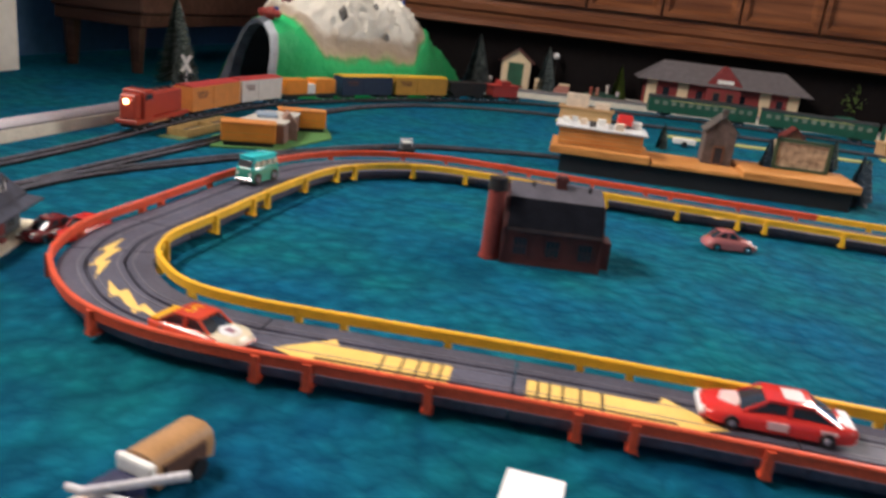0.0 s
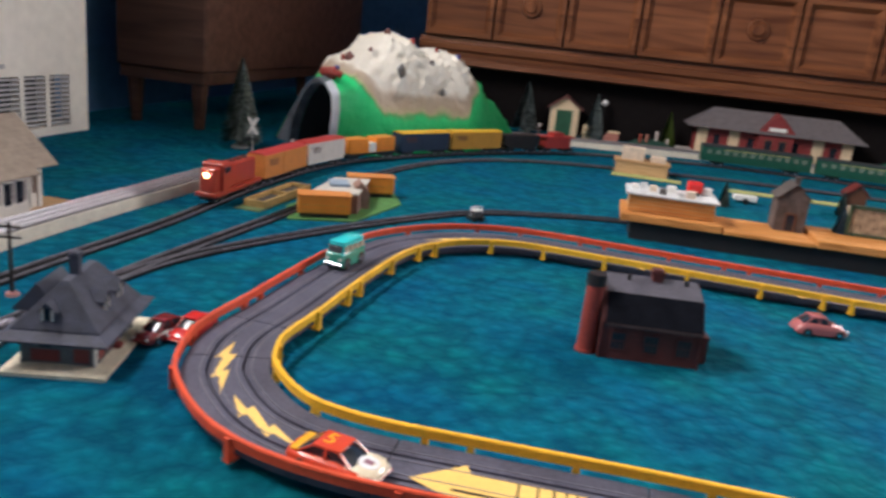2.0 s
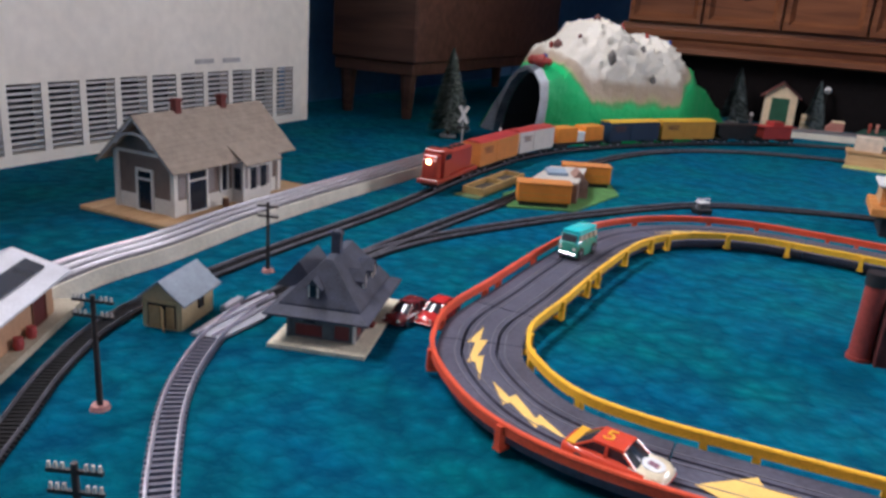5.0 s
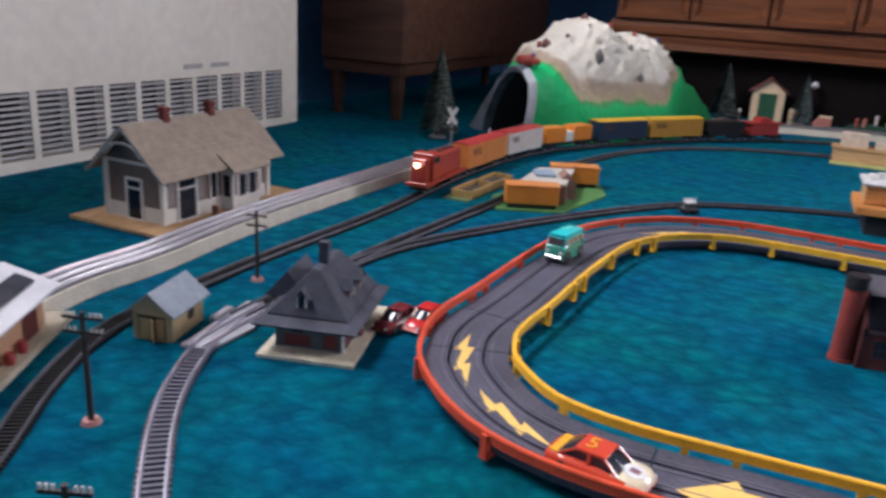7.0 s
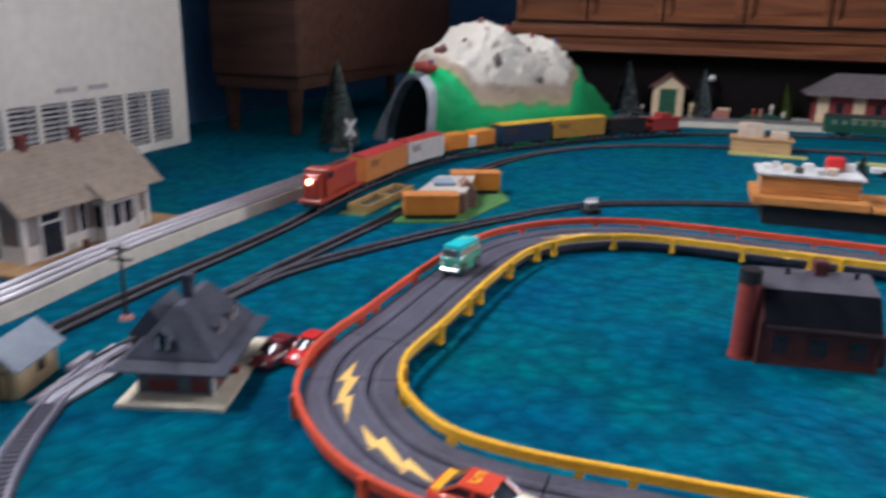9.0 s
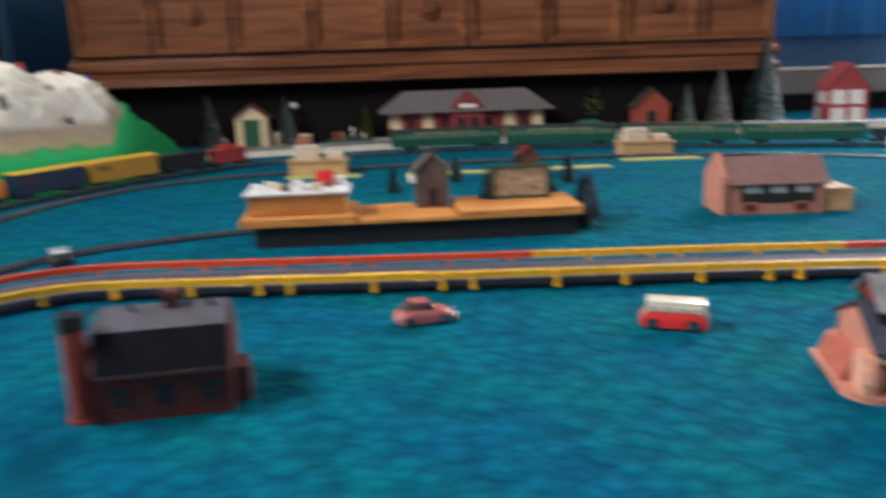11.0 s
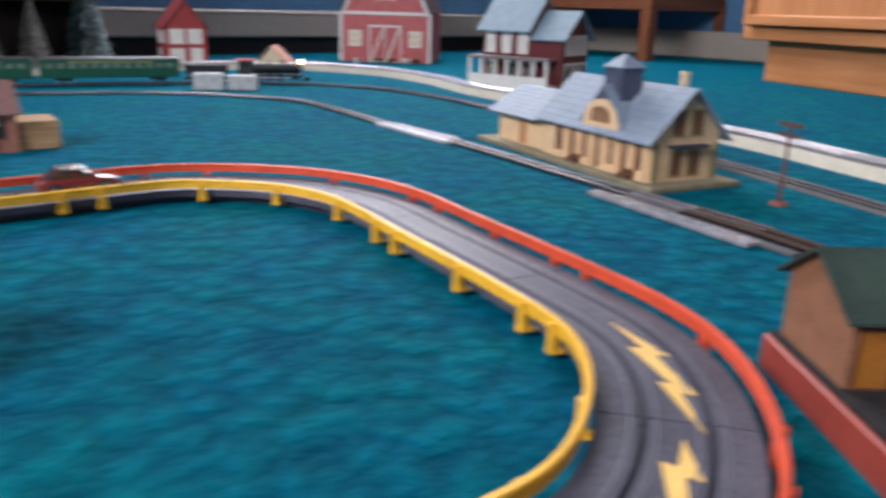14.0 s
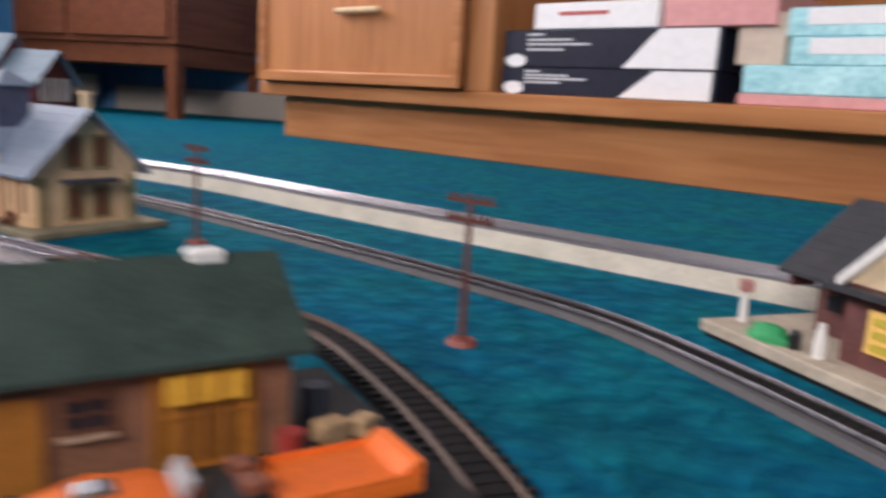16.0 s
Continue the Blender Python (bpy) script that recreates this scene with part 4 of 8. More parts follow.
ops = [("W", 0.0, 0.0015, 0.022, 0.046, WHITE, NAVYP, "door", 0.0022, 0, 0.0028), ("S", -0.057, 0.0015, 0.028, 0.050, WHITE, NAVYP, "door", 0.0022, 0, 0.0028), ("S", -0.012, 0.018, 0.010, 0.034, WHITE, NAVYP, "window", 0.0018, 0, 0.0026),
       ("S", 0.070, 0.0015, 0.012, 0.050, WHITE, mat("dark_green_door", (0.008, 0.03, 0.028), 0.4), "door", 0.002, 0, 0.0028)]
dep = gable_building("depot", -0.676, 0.880, 0.005, 79.3, DL, DW, 0.070, 0.112, 0.017, TAUPEWALL, TAUPE, "taupe and white model depot with bay window on a plank platform", ops)
WALLW = mat("off_white_siding", (0.68, 0.65, 0.60), 0.65, grain=0.06, scale=60)
for x0, x1, y0, y1 in ((-DL / 2 - 0.0006, DL / 2 + 0.0006, -DW / 2 - 0.0006, -DW / 2), (-DL / 2 - 0.0006, DL / 2 + 0.0006, DW / 2, DW / 2 + 0.0006), (-DL / 2 - 0.0006, -DL / 2, -DW / 2, DW / 2), (DL / 2, DL / 2 + 0.0006, -DW / 2, DW / 2)):
    bx("wainscot", (x0, y0, 0, x1, y1, 0.018), WALLW, dep, label="white lower wall")
for cx in (-1, 1):
    for cy in (-1, 1):
        bx("corner_post", (cx * DL / 2 - 0.003, cy * DW / 2 - 0.003, 0.0, cx * DL / 2 + 0.003, cy * DW / 2 + 0.003, 0.068), WALLW, dep, label="white corner post")
for w_, x_ in ((0.022, None), (0.028, -0.057), (0.012, 0.070)):
    # transom rails over the doors
    if x_ is None:
        bx("transom", (-DL / 2 - 0.003, -w_ / 2, 0.037, -DL / 2 - 0.0008, w_ / 2, 0.039), WALLW, dep)
    else:
        bx("transom", (x_ - w_ / 2, -DW / 2 - 0.003, 0.038, x_ + w_ / 2, -DW / 2 - 0.0008, 0.040), WALLW, dep)
bx("gable_band", (-DL / 2 - 0.0016, -DW / 2, 0.066, -DL / 2, DW / 2, 0.0695), WALLW, dep, label="white band across the gable")
for x_ in (-0.081, -0.034):
    bx("wall_panel", (x_ - 0.0055, -DW / 2 - 0.0010, 0.021, x_ + 0.0055, -DW / 2, 0.058), mat("lilac_grey_panel", (0.24, 0.21, 0.21), 0.7, grain=0.08), dep)
by = bx("bay", (0.004, -DW / 2 - 0.018, 0, 0.056, -DW / 2 + 0.002, 0.054), WALLW, dep)
for px in (0.017, 0.036):
    bx("pane", (px, -DW / 2 - 0.0188, 0.017, px + 0.0105, -DW / 2 - 0.017, 0.044), NAVYP, by)
    bx("hood", (px - 0.002, -DW / 2 - 0.021, 0.0445, px + 0.0125, -DW / 2 - 0.0175, 0.0475), WHITE, by)
for px in (0.0095, 0.0315, 0.0505):
    bx("bay_panel", (px - 0.0025, -DW / 2 - 0.0185, 0.019, px + 0.0025, -DW / 2 - 0.0175, 0.046), mat("lilac_grey_panel", (0.24, 0.21, 0.21), 0.7, grain=0.08), by)
bx("side_pane", (0.0032, -DW / 2 - 0.014, 0.017, 0.0042, -DW / 2 - 0.004, 0.044), NAVYP, by)
part("bay_roof", prism(B(), [(-DW / 2 - 0.030, 0.050), (-DW / 2 + 0.006, 0.074), (-DW / 2 + 0.006, 0.076), (-DW / 2 - 0.030, 0.0518)], -0.004, 0.064, "x"), TAUPE, dep)
chimney(dep, -0.042, 0.0, 0.10, 0.127, 0.0045, MAROON)
chimney(dep, 0.035, 0.0, 0.10, 0.127, 0.0045, MAROON)
GBR = mat("grey_bracket", (0.36, 0.36, 0.37), 0.6)
for s_ in (-1, 1):
    part("barge_board", prism(B(), [(0, 0.1115), (s_ * 0.060, 0.0548), (s_ * 0.060, 0.0515), (0, 0.1075)], -DL / 2 - 0.0165, -DL / 2 - 0.0145, "x"), GBR, dep)
    part("arch_brace", prism(B(), [(0, 0.094), (s_ * 0.012, 0.0925), (s_ * 0.022, 0.088), (s_ * 0.030, 0.078), (s_ * 0.026, 0.078), (s_ * 0.020, 0.0855), (s_ * 0.011, 0.090), (0, 0.0915)], -DL / 2 - 0.0165, -DL / 2 - 0.0148, "x"), GBR, dep)
br = thing("milk_barrel", *(Matrix(dp.matrix_basis) @ Vector((-0.030, -0.058, 0.005))), 0, "small dark model barrel on the depot platform", "barrel")
smooth(part("barrel", cyl(cyl(B(), 0, 0, 0, 0.006, 0.0036, 0.0042, 12), 0, 0, 0.006, 0.012, 0.0042, 0.0034, 12), BROWN, br))
part("lid", cyl(B(), 0, 0, 0.012, 0.0128, 0.0036, 0.0036, 12), CREAM, br)

# slate-roofed house on a cream base
hb = thing("base_board", -0.3645, 0.5935, 0, 6, "cream card base under the slate-roofed house", "base")
bx("board", (-0.039, -0.062, 0.0, 0.039, 0.062, 0.003), mat("cream_card", (0.66, 0.60, 0.46), 0.7), hb)
hs = thing("slate_house", -0.366, 0.590, 0.003, 6, "model house with steep slate-grey roof, dormers and red panels", "model house")
HL, HW = 0.078, 0.054
GREYWALL = mat("grey_green_wall", (0.10, 0.12, 0.13), 0.7, grain=0.12)
bx("wall_shell", (-HW / 2, -HL / 2, 0, HW / 2, HL / 2, 0.024), GREYWALL, hs)


def hip(bm, x0, y0, x1, y1, z0, xr0, yr0, xr1, yr1, zr, th=0.0015):
    lo = [(x0, y0), (x1, y0), (x1, y1), (x0, y1)]
    hi = [(xr0, yr0), (xr1, yr0), (xr1, yr1), (xr0, yr1)]
    a = [bm.verts.new((*p, z0)) for p in lo]
    b = [bm.verts.new((*p, z0 + th)) for p in lo]
    c = [bm.verts.new((*p, zr)) for p in hi]
    bm.faces.new(a)
    bm.faces.new(c)
    for i in range(4):
        j = (i + 1) % 4
        bm.faces.new((a[i], a[j], b[j], b[i]))
        bm.faces.new((b[i], b[j], c[j], c[i]))
    return bm


part("roof_skirt", hip(B(), -0.042, -0.056, 0.042, 0.056, 0.0225, -0.032, -0.045, 0.032, 0.045, 0.029), SLATE, hs)
part("roof", hip(B(), -0.0325, -0.0455, 0.0325, 0.0455, 0.0285, -0.003, -0.024, 0.003, 0.030, 0.062), SLATE, hs)
part("gable_wing", prism(B(), [(-0.054, 0.0245), (-0.014, 0.0245), (-0.034, 0.048)], 0.002, 0.05, "y"), mat("dark_slate", (0.055, 0.06, 0.085), 0.6, grain=0.15, scale=90), hs)
chimney(hs, 0.0, -0.004, 0.05, 0.080, 0.0036, SLATE)
for m_ in (pose(-0.006, -0.042, 0.044, 0, 0, 0), pose(0.025, -0.010, 0.045, 0, 0, 90), pose(0.025, 0.018, 0.045, 0, 0, 90)):
    do = gable_dormer(hs, m_, 0.0105, 0.010, 0.022, SLATE, SLATE, NAVYP)
    for s_ in (-1, 1):
        bx("trim", (s_ * 0.0036 - 0.0006, -0.0012, -0.008, s_ * 0.0036 + 0.0006, 0.0, 0.002), WALLW, do)
MPAN = mat("maroon_panel", (0.16, 0.022, 0.020), 0.5, grain=0.1)
for face, pos, w_, z_, h_, pm in (("S", -0.010, 0.022, 0.002, 0.010, MPAN), ("S", -0.010, 0.010, 0.0135, 0.008, NAVYP), ("S", 0.017, 0.012, 0.002, 0.012, MPAN), ("E", -0.028, 0.013, 0.002, 0.014, MPAN), ("E", -0.011, 0.011, 0.002, 0.016, MPAN), ("E", 0.008, 0.012, 0.003, 0.012, MPAN), ("E", 0.026, 0.010, 0.006, 0.014, NAVYP)):
    opening(hs, HW, HL, face, pos, z_, w_, h_, GREYWALL, pm, "wall_panel" if pm == MPAN else "window", 0.0009)
for xx, yy in ((-HW / 2, -HL / 2), (HW / 2, -HL / 2), (HW / 2, HL / 2)):
    bx("corner_post", (xx - 0.0012, yy - 0.0012, 0, xx + 0.0012, yy + 0.0012, 0.024), WALLW if xx > 0 and yy < 0 else GREYWALL, hs)
bx("step", (HW / 2 + 0.001, -0.004, 0, HW / 2 + 0.006, 0.004, 0.003), MPAN, hs)

# yellow hut
ht = gable_building("hut", -0.488, 0.549, 0, 94, 0.050, 0.034, 0.026, 0.040, 0.005, YELLOWHUT, PALEROOF, "small cream-yellow model hut with grey roof and double doors",
                    [("W", 0.0, 0.0008, 0.025, 0.0205, YELLOWHUT, BLACK, "door", 0.0018), ("S", 0.004, 0.011, 0.006, 0.010, BLACK, BLACK, "window", 0.0008)])
PALEDOOR = mat("pale_door", (0.42, 0.28, 0.13), 0.6, grain=0.12)
for y_, w_, rz_ in ((0.0105, 0.010, -94), (0.0, 0.009, -138), (-0.0045, 0.0065, -88)):
    lf = part("door_leaf", box(B(), 0, -0.0005, 0.0012, w_, 0.0005, 0.0195), PALEDOOR, ht, "tan door leaf")
    lf.matrix_basis = pose(-0.0268, y_, 0, 0, 0, rz_)

# brick factory with round chimney
DARKBRICK = mat("dark_maroon_brick", (0.095, 0.020, 0.018), 0.7, grain=0.18, scale=80, bump=0.0004)
STACKRED = mat("stack_red", (0.24, 0.035, 0.025), 0.6, grain=0.12, scale=60)
fc = thing("factory", 0.117, 0.735, 0, -2, "dark red brick model factory with black roof and tall round chimney", "model building")
part("wall_shell", prism(B(), [(-0.036, 0), (0.036, 0), (0.036, 0.044), (0.012, 0.066), (-0.022, 0.0575), (-0.0355, 0.039)], -0.046, 0.044, "x"), DARKBRICK, fc)
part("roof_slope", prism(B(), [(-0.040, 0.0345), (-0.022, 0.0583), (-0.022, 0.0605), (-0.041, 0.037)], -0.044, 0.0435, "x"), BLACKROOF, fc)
bx("eave_trim", (-0.0435, -0.0418, 0.0335, 0.0432, -0.0402, 0.0362), mat("dull_eave", (0.06, 0.035, 0.035), 0.6), fc)
# upper roof in a lighter grey than the front slope
part("upper_roof", prism(B(), [(-0.0218, 0.0585), (0.012, 0.0668), (0.040, 0.042), (0.040, 0.044), (0.012, 0.069), (-0.0218, 0.0607)], -0.044, 0.0435, "x"), mat("grey_upper_roof", (0.060, 0.056, 0.074), 0.7, grain=0.2, scale=60), fc)
for s in (-1, 1):
    part("end_parapet", prism(B(), [(-0.038, 0), (0.038, 0), (0.038, 0.043), (0.012, 0.067), (-0.021, 0.0585), (-0.038, 0.036)], s * 0.0445 - 0.001, s * 0.0462 - 0.001, "x"), DARKBRICK, fc)
sk = cyl(B(), -0.0565, -0.024, 0, 0.072, 0.0090, 0.0082, 20)
cyl(sk, -0.0565, -0.024, 0, 0.003, 0.0105, 0.0105, 20)
smooth(part("smokestack", sk, STACKRED, fc))
smooth(part("smokestack_cap", cyl(B(), -0.0565, -0.024, 0.0662, 0.077, 0.0095, 0.0093, 20), BLACK, fc))
chimney(fc, 0.004, 0.008, 0.062, 0.079, 0.005, DARKBRICK)
for xx in (-0.024, 0.03):
    bx("roof_vent", (xx, 0.002, 0.065, xx + 0.003, 0.005, 0.072), BLACK, fc)
bx("side_door", (0.0453, -0.02, 0, 0.056, 0.005, 0.026), DARKBRICK, fc)
for xx in (-0.03, 0.0, 0.03):
    opening(fc, 0.1, 0.0715, "S", xx, 0.010, 0.012, 0.016, DARKBRICK, WIN, "window", 0.001, 2)

# engine house with monitor roof
PALEBRICK = mat("pale_salmon_brick", (0.62, 0.33, 0.23), 0.7, grain=0.14, scale=120, bump=0.0004)
eh = thing("engine_house", 0.647, 0.602, 0, -23.3, "salmon brick engine house with open bays and grey monitor roof", "model building")
part("foundation", prism(B(), [(-0.045 + 0.020 * math.cos(radians(a)), -0.0265 + 0.020 * math.sin(radians(a))) for a in range(180, 271, 15)] + [(0.060, -0.0465), (0.060, 0.046), (-0.065, 0.046)], 0.0, 0.0045, "z"), PINKBRICK, eh, "round-cornered salmon foundation")
part("side_apron", prism(B(), [(-0.0625, 0.0046), (-0.0492, 0.0046), (-0.0492, 0.024), (-0.056, 0.021)], -0.018, 0.040, "y"), mat("deep_salmon_brick", (0.38, 0.10, 0.065), 0.65, grain=0.14, scale=120, bump=0.0004), eh)
for x0_, x1_ in ((-0.0560, -0.0492), (0.0492, 0.0560)):
    part("pier", prism(B(), [(-0.0445, 0.0046), (-0.020, 0.0046), (-0.020, 0.030), (-0.036, 0.030), (-0.0445, 0.014)], x0_, x1_, "x"), PALEBRICK, eh, "pale salmon brick pier")
bx("lintel", (-0.050, -0.0455, 0.0285, 0.050, -0.0428, 0.0318), mat("tan_lintel", (0.50, 0.33, 0.22), 0.6), eh)
ew = B()
box(ew, -0.049, 0.034, 0.005, 0.049, 0.040, 0.034)
box(ew, -0.049, -0.042, 0.005, -0.043, 0.040, 0.034)
box(ew, 0.043, -0.042, 0.005, 0.049, 0.040, 0.034)
prism(ew, [(-0.042, 0.034), (0.040, 0.034), (0.040, 0.037), (0, 0.055), (-0.042, 0.037)], -0.049, -0.043, "x")
prism(ew, [(-0.042, 0.034), (0.040, 0.034), (0.040, 0.037), (0, 0.055), (-0.042, 0.037)], 0.043, 0.049, "x")
box(ew, -0.043, -0.0425, 0.030, 0.043, -0.038, 0.0345)
part("wall_shell", ew, PINKBRICK, eh)
bx("inner_wall", (-0.043, -0.034, 0.0046, 0.043, -0.030, 0.034), MAROON, eh)
bx("inner_door", (-0.024, -0.0352, 0.0046, -0.010, -0.034, 0.026), BLACK, eh)
bx("inner_window", (0.012, -0.0352, 0.018, 0.024, -0.034, 0.029), BLACK, eh)
for s in (-1, 1):
    part("roof_slope", slope(s * 0.0005, 0.0575, s * 0.0475, 0.0350, 0.0022, -0.052, 0.052, 12), SLATE, eh)
    part("monitor_roof", slope(s * 0.0003, 0.0765, s * 0.029, 0.0580, 0.0018, -0.046, 0.046, 9), mat("worn_grey_roof", (0.215, 0.21, 0.225), 0.55, grain=0.2, scale=60), eh)
eh.scale = (1.02, 1.0, 1.02)
mn = bx("monitor", (-0.043, -0.0235, 0.046, 0.043, 0.0235, 0.0595), BLACK, eh, label="dark louvred monitor")
part("monitor_gable", prism(B(), [(-0.0235, 0.0595), (0.0235, 0.0595), (0, 0.0755)], -0.043, 0.043, "x"), MAROON, eh)
cu = bx("cupola", (-0.016, -0.010, 0.069, 0.016, 0.010, 0.0825), MAROON, eh, label="maroon cupola on the ridge")
for s in (-1, 1):
    part("cupola_roof", slope(s * 0.0003, 0.0885, s * 0.013, 0.0810, 0.0014, -0.018, 0.018, 3), SLATE, cu)
part("cupola_gable", prism(B(), [(-0.010, 0.0826), (0.010, 0.0826), (0, 0.0882)], -0.016, 0.016, "x"), MAROON, cu)
for k in range(6):
    bx("louvre", (-0.039 + k * 0.0135, -0.0245, 0.050, -0.0295 + k * 0.0135, -0.0235, 0.0575), mat("dark_louvre", (0.05, 0.045, 0.05), 0.6), mn)

# brick workshop with tan lean-to
bk = gable_building("brick_workshop", 0.912, 1.168, 0, -13.5, 0.138, 0.072, 0.048, 0.078, 0.006, PINKBRICK, mat("brown_roof", (0.20, 0.105, 0.095), 0.7, grain=0.12, scale=90), "salmon brick model workshop with brown roof and tan lean-to",
                    [("S", -0.033, 0.02, 0.029, 0.022, BLACK, WIN, "window", 0.002, 1), ("S", 0.003, 0.02, 0.029, 0.022, BLACK, WIN, "window", 0.002, 1), ("S", 0.039, 0.02, 0.029, 0.022, BLACK, WIN, "window", 0.002, 1),
                     ("S", -0.035, 0.004, 0.020, 0.011, PINKBRICK, MAROON), ("S", 0.038, 0.004, 0.02, 0.011, PINKBRICK, MAROON)])
bx("window_band", (-0.050, -0.0366, 0.0155, 0.056, -0.0358, 0.0455), mat("olive_black_band", (0.022, 0.022, 0.016), 0.6), bk)
for xx in (-0.033, 0.003, 0.039):
    bx("blind", (xx - 0.0115, -0.0372, 0.031, xx + 0.0115, -0.0364, 0.041), mat("pale_blind", (0.42, 0.45, 0.43), 0.6), bk)
part("end_wall", prism(B(), [(-0.040, 0), (0.040, 0), (0.040, 0.054), (0, 0.086), (-0.040, 0.054)], -0.078, -0.0705, "x"), PINKBRICK, bk)
bx("lean_to", (0.0705, -0.03, 0, 0.115, 0.03, 0.034), TANWOOD, bk, 0.001)


# ---- things with their own shapes ----


def at_line(pts, s):
    """A point and heading (radians) s metres along even points."""
    d = (pts[1] - pts[0]).length
    i = min(max(int(s / d), 0), len(pts) - 2)
    p = pts[i].lerp(pts[i + 1], s / d - i)
    v = pts[i + 1] - pts[i]
    return p, math.atan2(v.y, v.x)


def nearest_s(pts, x, y):
    i = min(range(len(pts)), key=lambda k: (pts[k].x - x) ** 2 + (pts[k].y - y) ** 2)
    return i * (pts[1] - pts[0]).length


def pine(x, y, h, r, label, base=True, frost=0.25, seed=1, green=(0.025, 0.06, 0.045)):
    """A bottle-brush tree: wire trunk, wooden foot and a crown of many thin bristles."""
    rng = random.Random(seed)
    t = thing("pine_tree", x, y, 0, rng.uniform(0, 90), label, "tree", "model pine trees")
    part("trunk", cyl(B(), 0, 0, 0.0, h * 0.97, r * 0.05 + 0.0008, 0.0006, 6), BROWN, t)
    if base:
        part("foot", cyl(B(), 0, 0, 0, 0.004, r * 0.38, r * 0.34, 12), WHITE, t, "pale round foot")
    vs, fs, wv, wf = [], [], [], []
    n = 2200
    for k in range(n):
        f = (k + rng.random()) / n
        z = h * (0.10 + 0.88 * f)
        rr = r * (1 - f) ** 0.85 * rng.uniform(0.75, 1.08) + 0.001
        a = k * 2.39996 + rng.uniform(-0.3, 0.3)
        dz = -0.25 * rr + rng.uniform(-0.1, 0.25) * rr
        c, s = math.cos(a), math.sin(a)
        w = 0.0014 + r * 0.045
        tip = frost > 0 and rng.random() < frost
        A, F = (wv, wf) if tip else (vs, fs)
        q = len(A)
        m = rr * 0.55
        A += [(c * 0.1 * rr, s * 0.1 * rr, z), (c * m - s * w, s * m + c * w, z + dz * 0.5 + w * 0.4), (c * rr, s * rr, z + dz), (c * m + s * w, s * m - c * w, z + dz * 0.5 - w * 0.4)]
        F.append((q, q + 1, q + 2, q + 3))
    for nm, V, F, col, fr in (("crown", vs, fs, green, 0), ("frosted_bristles", wv, wf, tuple(min(0.6, g * 2 + 0.16) for g in green), 1)):
        if not F:
            continue
        me = bpy.data.meshes.new(nm)
        me.from_pydata(V, [], F)
        me.materials.append(mat("bristle_%s_%.3f" % (nm, col[1]), col, 0.9, grain=0.3, scale=100))
        o = new(nm, me)
        o.parent = t
    return t


def round_tree(x, y, h, label, seed, col=(0.03, 0.11, 0.02)):
    rng = random.Random(seed)
    t = thing("leafy_tree", x, y, 0, 0, label, "tree", "model leafy trees")
    part("trunk", cyl(B(), 0, 0, 0, h * 0.6, 0.0022, 0.0012, 6), BROWN, t)
    vs, fs = [], []
    for k in range(420):
        f = rng.random()
        z = h * (0.22 + 0.78 * f)
        rr = h * 0.24 * math.sin(math.pi * (0.12 + 0.85 * f)) * rng.uniform(0.4, 1.05)
        a = rng.uniform(0, 6.283)
        p = Vector((rr * math.cos(a), rr * math.sin(a), z))
        u = Vector((rng.gauss(0, 1), rng.gauss(0, 1), rng.gauss(0, 1))).normalized() * 0.0035
        v = Vector((rng.gauss(0, 1), rng.gauss(0, 1), rng.gauss(0, 1))).normalized() * 0.0035
        q = len(vs)
        vs += [tuple(p - u), tuple(p + v), tuple(p + u), tuple(p - v)]
        fs.append((q, q + 1, q + 2, q + 3))
    me = bpy.data.meshes.new("crown")
    me.from_pydata(vs, [], fs)
    me.materials.append(mat("leaf_%.2f" % col[1], col, 0.8, grain=0.3, scale=200))
    o = new("crown", me)
    o.parent = t
    return t


